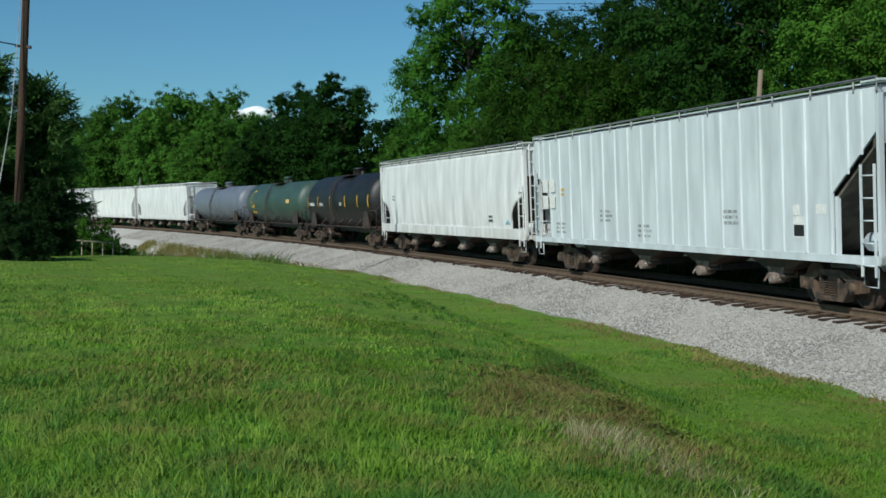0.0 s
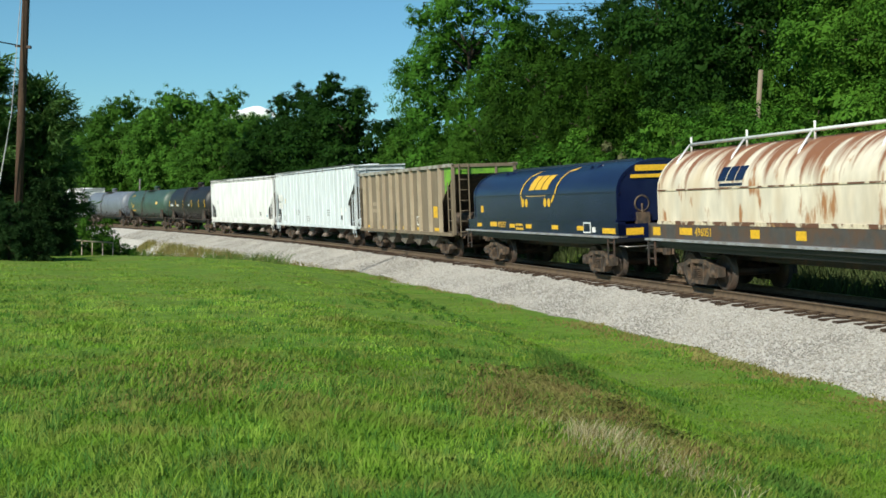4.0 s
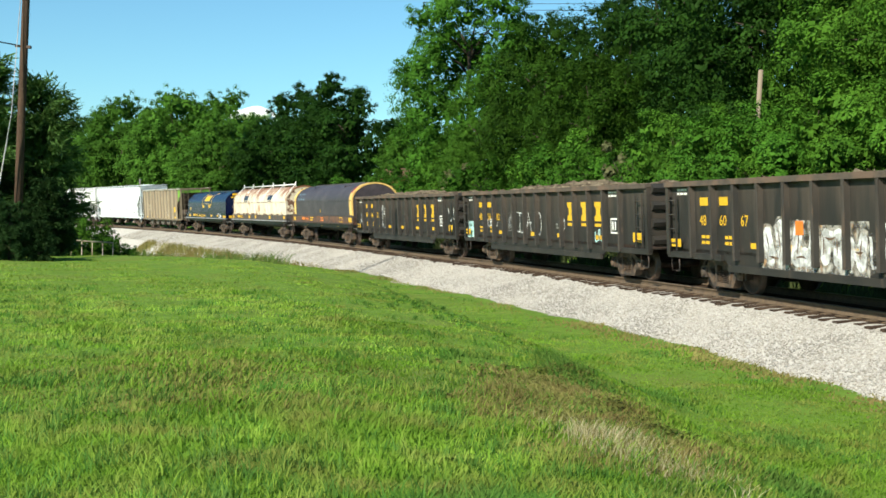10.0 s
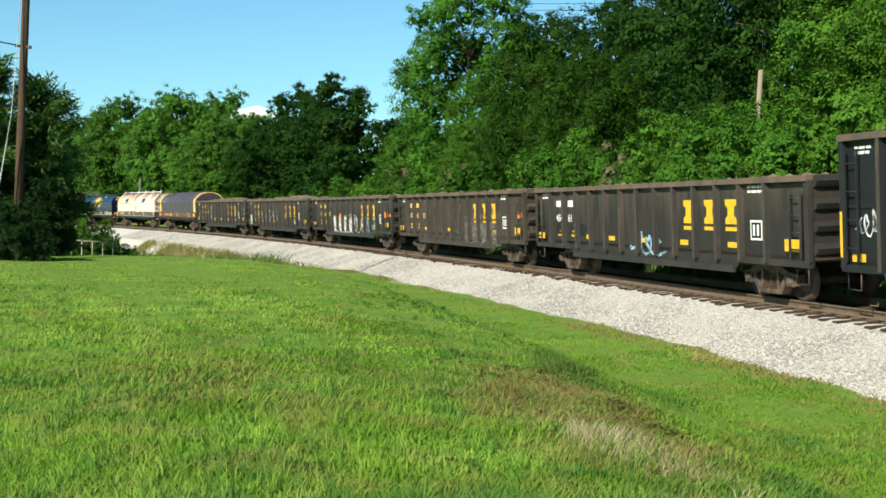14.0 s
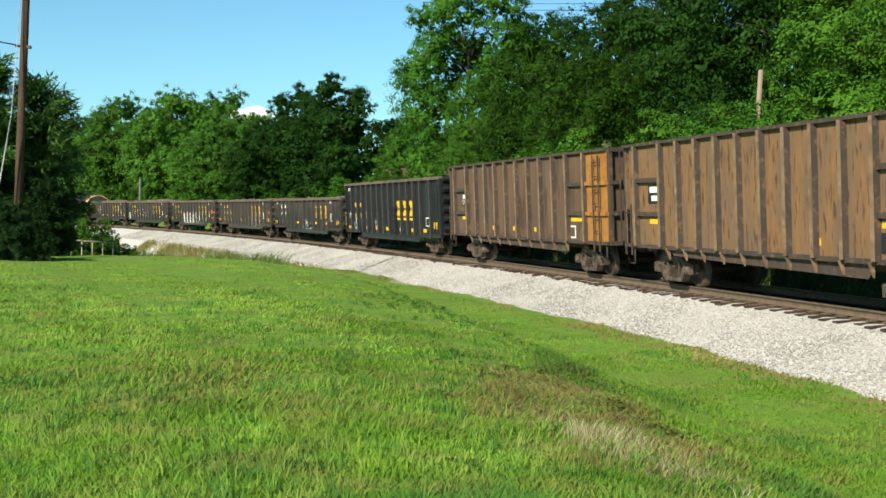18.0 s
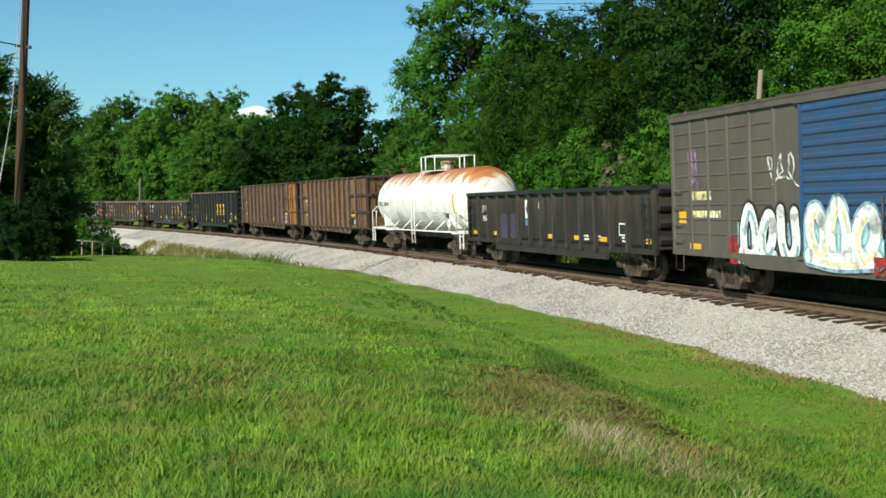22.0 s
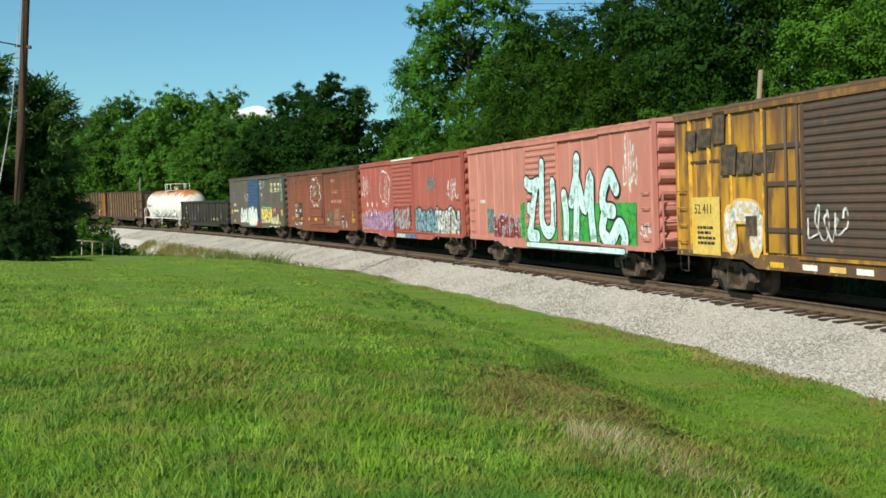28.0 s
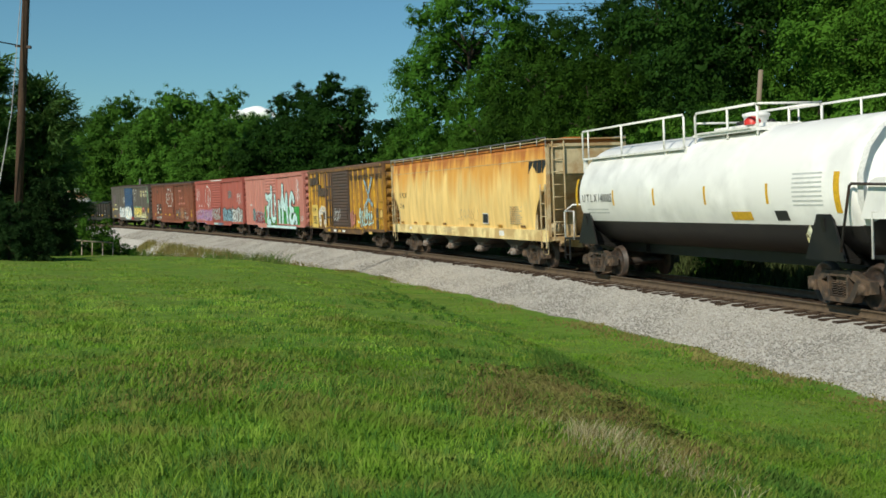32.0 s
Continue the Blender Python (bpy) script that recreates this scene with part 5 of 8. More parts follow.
    # added dark sheet that paints in the shade inside the open body
    box_part(car, "inner_floor", (-h + 2.0, h - 2.0, -1.38, 1.38, 1.9, 1.95), M_DARK)
    for u, w in ((1.3, 0.75), (4.1, 0.45), (6.4, 0.5), (7.6, 0.5), (9.85, 0.5), (12.35, 0.9)):
        patch(car, "reflector", u, u + w, 1.12, 1.26, M_YELLOW, h, y)
    patch(car, "warning_plate", 12.3, 12.85, 1.7, 2.2, M_YELLOW, h, y)
    patch(car, "data_plate", 9.85, 10.3, 1.35, 1.75, M_WHITE, h, y)
    patch(car, "data_panel", 9.9, 10.25, 1.4, 1.7, P_TAN, h, y + 0.004)
    lines(car, "small_writing", 2.4, 1.9, 0.9, 0.7, 2, P_TANRIB, h, y, 5)
    lines(car, "small_writing", 11.6, 1.35, 0.35, 0.25, 3, M_WHITE, h, y, 6)
    return car, h


def coil_car(front, rear, label, paint, sill_paint, hood_u, hood_top=3.72, frame_line=None, bands=None, end_paint=None, brackets=(), rail=False):
    """Flat wagon under a long rounded hood."""
    car, h = wagon("coil_wagon", front, rear, label)
    y = 1.42
    for k in (1, -1):
        part("side_sill", Shape().box(-h, h, *span(k, y - 0.25, y - 0.02), 1.28, 1.68), sill_paint, car)
        part("deck_edge", Shape().box(-h, h, *span(k, y - 0.3, y + 0.1), 1.22, 1.28), frame_line or M_STEEL, car)
        part("under_sill", Shape().prism([(-h, 1.22), (h, 1.22), (h - 0.2, 1.05), (h - 3, 0.98), (-h + 3, 0.98), (-h + 0.2, 1.05)], "y", *span(k, y - 0.28, y - 0.1)), M_BLACK, car)
    box_part(car, "deck", (-h, h, -y, y, 1.1, 1.2), M_BLACK)
    for e in (1, -1):
        part("end_sill", Shape().box(min(e * h, e * (h - 0.12)), max(e * h, e * (h - 0.12)), -y + 0.02, y - 0.02, 1.2, 1.62), sill_paint, car)
        part("brake_wheel", Shape().lathe([(-0.02, 0.22), (0.0, 0.26), (0.02, 0.22), (0.0, 0.2), (-0.02, 0.22)], 20, "x", (e * (h - 0.15), 0.55, 2.2)).tube([(e * (h - 0.15), 0.55, 1.6), (e * (h - 0.15), 0.55, 2.2)], 0.03, 6).box(e * (h - 0.15) - 0.1, e * (h - 0.15) + 0.1, 0.35, 0.75, 1.62, 1.95), M_TRUCK, car)
        ladder(car, e * (h - 0.35), y + 0.06, 0.55, 1.28, 0.42, True, M_STEEL, "corner_steps", 2)
        part("uncoupling_lever", Shape().tube([(e * (h + 0.1), 1.4, 1.0), (e * (h + 0.35), 1.3, 0.98), (e * (h + 0.4), 0.2, 0.98)], 0.02, 5), M_BRIGHT, car)
    a, b = h - hood_u[0], h - hood_u[1]
    z0, zs, yy = 1.7, 2.55, 1.36
    arc = [(yy * math.cos(q), zs + (hood_top - zs) * math.sin(q)) for q in np.linspace(0, math.pi, 19)]
    outline = [(yy, z0)] + arc + [(-yy, z0)]
    n = len(outline)
    xs = np.linspace(b, a, 24)
    s = Shape()
    s.add([(x, p, q) for x in xs for p, q in outline], [(i * n + j, i * n + j + 1, (i + 1) * n + j + 1, (i + 1) * n + j) for i in range(23) for j in range(n - 1)], True)
    hood = part("hood", s, paint, car)
    for x, d in ((a, 1), (b, -1)):
        part("hood_end", Shape().prism(outline, "x", min(x, x - d * 0.05), max(x, x - d * 0.05)), end_paint or paint, hood)
        arch = [(p * 1.012, q + 0.02 * (q > 2)) for p, q in outline]
        w = bands[1] if bands else 0.1
        t = Shape()
        t.add([(xx, p, q) for xx in (x - d * w, x + d * 0.02) for p, q in arch], [(j, j + 1, n + j + 1, n + j) for j in range(n - 1)], True)
        t.add([(x + d * 0.02, p, q) for p, q in arch] + [(x + d * 0.02, p * 0.955, (q - 1.7) * 0.965 + 1.7) for p, q in outline], [(j, j + 1, n + j + 1, n + j) for j in range(n - 1)])
        part("end_band", t, bands[0] if bands else paint, hood)
    seam = Shape().box(b, a, yy + 0.002, yy + 0.02, zs - 0.02, zs + 0.02).box(b, a, -yy - 0.02, -yy - 0.002, zs - 0.02, zs + 0.02)
    part("hood_seam", seam, end_paint or paint, hood)
    part("hood_foot", Shape().box(b, a, yy - 0.02, yy + 0.05, z0 - 0.04, z0 + 0.05).box(b, a, -yy - 0.05, -yy + 0.02, z0 - 0.04, z0 + 0.05), end_paint or paint, hood)
    for u in brackets:
        x = h - u
        part("lifting_bracket", Shape().tube([(x - 0.28, 0.62, hood_top - 0.1), (x - 0.12, 1.02, hood_top - 0.42), (x + 0.18, 0.72, hood_top - 0.12)], 0.05, 6).tube([(x - 0.28, 0.62, hood_top - 0.1), (x - 0.28, -0.62, hood_top - 0.1)], 0.04, 6), end_paint or paint, hood)
    if rail:
        r = Shape().tube([(b + 0.3, 0.5, hood_top + 0.12), (a - 0.3, 0.5, hood_top + 0.12)], 0.045, 6)
        for i in range(6):
            x = b + 0.3 + (a - b - 0.6) * i / 5
            r.tube([(x, 0.5, hood_top - 0.1), (x, 0.5, hood_top + 0.32)], 0.03, 5).tube([(x + 0.1, 0.5, hood_top + 0.12), (x - 0.2, 1.0, hood_top - 0.3), (x - 0.2, 1.25, zs + 0.1)], 0.03, 5)
        part("hood_rail", r, P_WHITE, hood)
    else:
        part("hood_ridge", Shape().box(b + 1.2, a - 1.2, -0.12, 0.12, hood_top - 0.01, hood_top + 0.06), end_paint or paint, hood)
    return car, h


def hug(ob, top, zs=2.55, yy=1.36):
    """Bends a flat painted shape onto the rounded top of a hood."""
    bm = bmesh.new()
    bm.from_mesh(ob.data)
    z = zs
    while z < top:
        bmesh.ops.bisect_plane(bm, geom=bm.verts[:] + bm.edges[:] + bm.faces[:], plane_co=(0, 0, z), plane_no=(0, 0, 1))
        z += 0.06
    for v in bm.verts:
        if v.co.z > zs:
            q = min(0.999, (v.co.z - zs) / (top - zs))
            v.co.y += yy * math.sqrt(1 - q * q) - yy
    bm.to_mesh(ob.data)
    bm.free()
    return ob


def chip_hopper(front, rear, label, paint, end_paint=None):
    """High-sided rusty wagon: tall ribs, framed end bays with ladders, skirt of gussets below."""
    car, h = wagon("chip_wagon", front, rear, label)
    y, top = 1.42, 3.86
    L = 2 * h
    body0, body1 = h - 0.75, -h + 2.9
    for k in (1, -1):
        part("side_panel", Shape().box(-h, h - 0.3, *span(k, y, y - 0.04), 1.06, top - 0.06), paint, car)
        part("top_chord", Shape().box(-h, h, *span(k, y - 0.05, y + 0.1), top - 0.08, top), P_CHIPDARK, car)
        part("side_sill", Shape().box(-h, h, *span(k, y - 0.05, y + 0.08), 1.0, 1.1), P_CHIPDARK, car)
        part("skirt", Shape().prism([(h - 2.6, 1.04), (-h + 3.0, 1.04), (-h + 3.3, 0.70), (h - 2.9, 0.84)], "y", *span(k, y - 0.06, y - 0.02)), P_CHIPDARK, car)
    us = [0.85, 2.42] + [2.42 + (L - 5.32) * i / 9 for i in range(1, 10)] + [L - 1.55]
    # dark webs under lighter flanges colour in the shade beside each rib
    ribs(car, "rib", [h - u for u in us], y, 1.06, top - 0.07, 0.13, 0.14, P_CHIPDARK, flange=P_CHIPRIB)
    me = shared("gusset", lambda: Shape().prism([(0, 1.04), (0.14, 1.04), (0.02, 0.74), (0, 0.74)], "x", -0.025, 0.025))
    for i in range(10):
        part("gusset", me, P_CHIPRIB, car, m=pose(h - 2.7 - (L - 5.8) * i / 9, y - 0.02, 0))
    # framed end bays
    for u0, u1 in ((0.85, 2.42), (L - 2.9, L - 1.55), (L - 1.55, L)):
        for z in (1.93, 2.84):
            part("bay_rail", Shape().box(h - u1, h - u0, y + 0.001, y + 0.09, z - 0.06, z + 0.06), end_paint if end_paint and u0 > L - 1.8 else P_CHIPDARK, car)
    if end_paint:
        part("end_bay_plate", Shape().box(-h + 0.02, -h + 1.5, y + 0.001, y + 0.02, 1.1, top - 0.08), end_paint, car, "bright orange-rust end bay")
    for e in (1, -1):
        xe = e * h
        part("end_wall", Shape().box(min(xe, xe - e * 0.06), max(xe, xe - e * 0.06), -y, y, 1.0, top), paint, car)
        f = Shape()
        for yy in (-1.36, -0.5, 0.4, 1.36):
            f.box(min(xe, xe + e * 0.12), max(xe, xe + e * 0.12), yy - 0.05, yy + 0.05, 1.0, top)
        for z in (1.05, 1.93, 2.84, 3.8):
            f.box(min(xe, xe + e * 0.14), max(xe, xe + e * 0.14), -y, y, z - 0.06, z + 0.06)
        part("end_frame", f, P_CHIPDARK, car)
        ladder(car, xe + e * 0.2, 0.9, 1.0, top - 0.1, 0.42, False, P_CHIPDARK)
        ladder(car, -h + 0.62 if e < 0 else h - 0.4, y + 0.12, 0.8, top - 0.2 if e < 0 else 2.2, 0.4, True, P_CHIPDARK)
    box_part(car, "floor", (-h, h, -y, y, 1.0, 1.06), M_STEEL)
    stirrups(car, h, y + 0.02, M_STEEL, 1.0)
    patch(car, "reflector", 1.55, 2.35, 1.66, 1.8, M_YELLOW, h, y)
    patch(car, "reflector", L - 2.8, L - 1.85, 1.68, 1.82, M_YELLOW, h, y)
    for u in (5.2, 7.4, 9.5):
        patch(car, "reflector", u, u + 0.18, 1.3, 1.45, M_YELLOW, h, y)
    patch(car, "number_panel", 1.5, 2.36, 2.2, 2.72, M_BLACK, h, y)
    return car, h


def boxcar(front, rear, label, paint, door=None, door_at=(6.0, 9.15), eave=4.4, posts=None, roof=None, end_paint=None, slats=13, beads=0, name="boxcar", sill=None):
    car, h = wagon(name, front, rear, label)
    y = 1.45
    for k in (1, -1):
        box_part(car, "side_wall", (-h, h, *span(k, y, y - 0.06), 1.0, eave - 0.02), paint)
        part("side_sill", Shape().prism([(-h, 1.04), (h, 1.04), (h, 0.90), (h - 3.4, 0.90), (h - 4.0, 0.72), (-h + 4.0, 0.72), (-h + 3.4, 0.90), (-h, 0.90)], "y", *span(k, y - 0.03, y + 0.05)), sill or paint, car)
        part("eave", Shape().box(-h, h, *span(k, y, y + 0.07), eave - 0.13, eave), paint, car)
    posts = posts or [0.06, 1.05, 1.95, 2.95, 4.0, 5.05, 10.3, 11.35, 12.4, 13.4, 14.5, 2 * h - 0.06]
    ribs(car, "side_post", [h - u for u in posts], y, 1.04, eave - 0.13, 0.10, 0.03, paint)
    if beads:
        me = shared("panel_bead", lambda: Shape().prism([(-0.03, 0), (0.03, 0), (0.015, 0.02), (-0.015, 0.02)], "x", -0.38, 0.38).mesh_yz())
        mids = [(p + q) / 2 for p, q in zip(posts, posts[1:]) if q - p < 1.6]
        for u in mids:
            for i in range(beads):
                part("panel_bead", me, paint, car, m=pose(h - u, y, 1.45 + (eave - 1.9) * i / (beads - 1)))
    ep = end_paint or paint
    for e in (1, -1):
        box_part(car, "end_wall", (min(e * h, e * (h - 0.06)), max(e * h, e * (h - 0.06)), -y + 0.06, y - 0.06, 0.98, eave + 0.1), ep)
        for w in (1, -1):
            part("corner_post", Shape().box(min(e * h, e * (h + 0.05)), max(e * h, e * (h + 0.05)), *span(w, y - 0.12, y + 0.02), 0.95, eave), ep, car)
        for i in range(8):
            z = 1.22 + (eave - 1.35) * i / 7.2
            part("end_rib", shared("end_rib_b", lambda: Shape().prism([(0, -0.18), (0.07, -0.14), (0.14, -0.04), (0.14, 0.04), (0.07, 0.14), (0, 0.18)], "y", -1.3, 1.3)), ep, car, m=pose(e * h, 0, z, 0, 0, 0 if e > 0 else 180))
        ladder(car, e * (h + 0.2), 1.05, 1.0, 2.5, 0.45, False, ep)
        part("end_platform", Shape().box(min(e * h, e * (h + 0.3)), max(e * h, e * (h + 0.3)), -0.8, 0.8, 1.02, 1.06), M_STEEL, car)
        part("uncoupling_lever", Shape().tube([(e * (h + 0.1), 1.4, 1.0), (e * (h + 0.35), 1.3, 0.95), (e * (h + 0.4), 0.2, 0.98)], 0.02, 5), M_STEEL, car)
    rp = roof or paint
    part("roof", Shape().prism([(-1.53, eave), (-1.53, eave + 0.06), (0, eave + 0.2), (1.53, eave + 0.06), (1.53, eave)], "x", -h - 0.05, h + 0.05), rp, car)
    me = shared("roof_rib", lambda: Shape().prism([(-1.53, 0.05), (-1.53, 0.085), (0, 0.23), (1.53, 0.085), (1.53, 0.05), (0, 0.19)], "x", -0.04, 0.04))
    for i in range(13):
        part("roof_rib", me, rp, car, m=pose(-h + 2 * h * (i + 0.5) / 13, 0, eave))
    dp = door or paint
    a, b = door_at
    d = part("door", Shape().box(h - b, h - a, y + 0.005, y + 0.06, 1.08, eave - 0.16), dp, car)
    if slats:
        me = shared("door_slat_%.2f" % (b - a), lambda: Shape().prism([(-0.07, 0), (0.07, 0), (0.03, 0.035), (-0.03, 0.035)], "x", a - b + 0.1, -0.1).mesh_yz())
        for i in range(slats):
            part("door_slat", me, dp, d, m=pose(h - a, y + 0.06, 1.2 + (eave - 1.5) * i / (slats - 1)))
    for x in (h - a, h - b):
        part("door_post", Shape().box(x - 0.05, x + 0.05, y + 0.01, y + 0.08, 1.05, eave - 0.14), dp, d)
    part("door_track", Shape().box(h - b - 3.2, h - a + 0.2, y + 0.05, y + 0.1, eave - 0.16, eave - 0.12), paint, car)
    part("door_sill", Shape().box(h - b - 3.2, h - a + 0.2, y + 0.05, y + 0.1, 1.0, 1.07), paint, car)
    part("door_handle", Shape().tube([(h - b + 0.2, y + 0.1, 1.5), (h - b + 0.2, y + 0.12, 2.3)], 0.025, 6), M_STEEL, d)
    box_part(car, "far_door", (h - b, h - a, -y - 0.06, -y - 0.005, 1.08, eave - 0.16), dp)
    g = shared("grab_iron", lambda: Shape().tube([(-0.2, 0, 0), (-0.2, 0.06, 0), (0.2, 0.06, 0), (0.2, 0, 0)], 0.016, 5))
    for e in (1, -1):
        for i in range(4):
            part("grab_iron", g, paint, car, m=pose(e * (h - 0.38), y + 0.03, 1.25 + 0.42 * i))
    stirrups(car, h, y + 0.02, M_STEEL, 0.95)
    return car, h


def hopper_side(car, h, k, y, top, slope, paint, bulge=0.0, curved=False, cut=(0.39, 0.35)):
    """Side sheet, cut away at both ends below the slope sheets; bulge: how far it swells outwards in mid-height."""
    def inset(u):
        if curved:
            return slope * max(0.0, 1 - (u / cut[0]) ** 2) ** 0.5 if u < cut[0] else 0.0
        return slope if u < cut[0] else slope * (1 - min(1, (u - cut[0]) / cut[1]))
    us = list(np.linspace(0, 1, 19)) if bulge else [0, cut[0], cut[0] + cut[1], 1]
    v = []
    for u in us:
        yy = y - bulge + bulge * math.sin(math.pi * min(1, 0.15 + 0.72 * u)) if bulge else y
        e = h - inset(u)
        for j in range(81):
            x = -e + 2 * e * j / 80
            v.append((x, k * (yy + (0.02 * math.sin(x * 5.0) * math.sin(math.pi * (0.1 + 0.85 * u)) if bulge else 0)), 1.12 + (top - 1.12) * u))
    f = [(i * 81 + j, i * 81 + j + 1, (i + 1) * 81 + j + 1, (i + 1) * 81 + j) for i in range(len(us) - 1) for j in range(80)]
    ob = part("side_sheet", Shape().add(v, [q if k < 0 else q[::-1] for q in f], bool(bulge)), paint, car)
    t = ob.modifiers.new("plate", "SOLIDIFY")
    t.thickness = 0.04
    return ob


def covered_hopper(front, rear, label, paint, top=4.3, ribbed=True, bays=4, slope=1.4, end_paint=None, rail=True, sill_paint=None, cut=(0.39, 0.35), slope_paint=None):
    car, h = wagon("covered_hopper", front, rear, label, kind_mat=end_paint or paint)
    ep = end_paint or paint
    y = 1.47
    bulge = 0.0 if ribbed else 0.14
    for k in (1, -1):
        hopper_side(car, h - 0.08, k, y, top, slope, paint, bulge, not ribbed, cut)
        part("side_sill", Shape().box(-h, h, *span(k, y - 0.14, y + 0.02), 0.98, 1.14 if ribbed else 1.36), sill_paint or paint, car)
    if ribbed:
        zc0, zc1 = 1.12 + cut[0] * (top - 1.12), 1.12 + (cut[0] + cut[1]) * (top - 1.12)
        n = 19
        xs = [-h + slope + 0.15 + (2 * h - 2 * slope - 0.3) * i / (n - 1) for i in range(n)]
        ribs(car, "rib", xs, y, 1.14, top, 0.10, 0.035, paint)
        for d in (0.5, 0.95):
            zl = zc1 - (zc1 - zc0) * d / slope
            ribs(car, "rib", [-h + d, h - d], y, zl, top, 0.10, 0.035, paint)
    for e in (1, -1):
        z1 = 1.12 + 0.66 * (top - 1.12)
        # slope_paint: darker colour that paints in the shade of the end opening
        part("slope_sheet", Shape().prism([(e * (h - 0.15), z1), (e * (h - 0.15), top), (e * (h - 0.22), top), (e * (h - 0.22), z1), (e * (h - slope - 1.7), 0.98), (e * (h - slope - 1.55), 0.98)][::e], "y", -y + 0.06, y - 0.06), slope_paint or ep, car)
        f = Shape()
        for w in (-1, 1):
            f.box(e * h - 0.05, e * h + 0.05, *span(w, y - 0.1, y), 1.0, top)
            f.box(e * (h - slope) - 0.05, e * (h - slope) + 0.05, *span(w, y - 0.1, y - 0.03), 1.0, 2.3)
        f.box(e * h - 0.05, e * h + 0.05, -y, y, top - 0.1, top).box(e * h - 0.05, e * h + 0.05, -y, y, 1.0, 1.14)
        part("end_frame", f, ep, car)
        part("end_hood", Shape().box(min(e * (h - 0.02), e * (h - 0.1)), max(e * (h - 0.02), e * (h - 0.1)), -y + 0.1, y - 0.1, z1 + 0.05, top), ep, car)
        ladder(car, e * (h + 0.05), y - 0.42, 1.0, top + 0.1, 0.42, False, ep)
        ladder(car, e * (h - 0.3), y + 0.03, 0.75, 2.9, 0.42, True, ep)
        box_part(car, "end_platform", (min(e * h, e * (h - slope - 0.2)), max(e * h, e * (h - slope - 0.2)), -y + 0.05, y - 0.05, 1.0, 1.05), ep)
        part("brake_cylinder", Shape().lathe([(-0.35, 0), (-0.35, 0.17), (-0.3, 0.19), (0.2, 0.19), (0.3, 0.05), (0.5, 0.05)], 14, "x", (e * (h - 0.9), 0.85, 1.38)).box(e * (h - 0.9) - 0.3, e * (h - 0.9) + 0.3, 0.2, 0.6, 1.05, 1.5), ep, car)
        box_part(car, "shear_plate", (min(e * (h - 1.5), e * (h - 1.1)), max(e * (h - 1.5), e * (h - 1.1)), -0.06, 0.06, 1.0, 2.2), ep)
    part("roof", Shape().prism([(-y + 0.03, top - 0.02), (-y + 0.03, top + 0.02), (-0.6, top + 0.17), (0.6, top + 0.17), (y - 0.03, top + 0.02), (y - 0.03, top - 0.02)], "x", -h + 0.1, h - 0.1), paint, car)
    part("hatch_cover", Shape().prism([(-0.3, top + 0.17), (-0.28, top + 0.26), (0.28, top + 0.26), (0.3, top + 0.17)], "x", -h + 1.0, h - 1.0), paint, car)
    gap = 2 * (h - slope - 1.2)
    w = gap / bays
    for i in range(bays):
        x = -gap / 2 + w * (i + 0.5)
        part("hopper_bay", Shape().prism([(-w / 2 + 0.05 + x, 1.1), (w / 2 - 0.05 + x, 1.1), (x + 0.35, 0.66), (x - 0.35, 0.66)], "y", -1.05, 1.05), M_STEEL, car)
        part("outlet_gate", shared("outlet_gate", lambda: Shape().box(-0.45, 0.45, -0.8, 0.8, 0.5, 0.66).tube([(-0.28, -1.1, 0.55), (-0.28, 1.12, 0.55)], 0.045, 8).tube([(0.28, -1.1, 0.55), (0.28, 1.12, 0.55)], 0.045, 8)), M_STEEL, car, m=pose(x, 0, 0))
        part("gate_cap", shared("gate_cap", lambda: Shape().lathe([(0.75, 0), (0.75, 0.1), (0.95, 0.13), (1.2, 0.13), (1.22, 0.09), (1.22, 0)], 14, "y").prism([(-0.36, 0.24), (0.36, 0.24), (0.24, 0.02), (-0.24, 0.02)], "y", 0.7, 1.08).tube([(0.2, 1.1, 0.1), (0.2, 1.25, -0.08)], 0.03, 5)), M_CAP, car, m=pose(x, 0, 0.50))
    for k in (1, -1):
        yk = k * (y - 0.24)
        part("running_board", Shape().box(-h, h, yk - 0.2, yk + 0.2, top + 0.10, top + 0.13), ep, car)
        if rail:
            r = Shape().tube([(-h, k * y, top - 0.1), (-h + 0.02, k * y, top + 0.2), (h - 0.02, k * y, top + 0.2), (h, k * y, top - 0.1)], 0.028, 5)
            for i in range(13):
                x = -h + 2 * h * (i + 0.5) / 13
                r.tube([(x, k * y, top - 0.05), (x, k * y, top + 0.2)], 0.025, 4)
            part("roof_rail", r, M_GALV, car)
    part("crossover_board", Shape().box(h - 0.5, h + 0.08, -y, y, top + 0.13, top + 0.17).box(-h - 0.08, -h + 0.5, -y, y, top + 0.13, top + 0.17), ep, car)
    stirrups(car, h, y - 0.05, ep, 1.0)
    return car, h


def tank_patch(car, name, x0, x1, a0, a1, r, axis, material, label=""):
    """A painted patch on a tank shell between two angles above the horizontal (degrees)."""
    v = [(x, (r + 0.006) * math.cos(radians(a)), axis + (r + 0.006) * math.sin(radians(a))) for x in (x0, x1) for a in np.linspace(a0, a1, 7)]
    return part(name, Shape().add(v, [(i, i + 1, 8 + i, 7 + i) for i in range(6)], True), material, car, label)


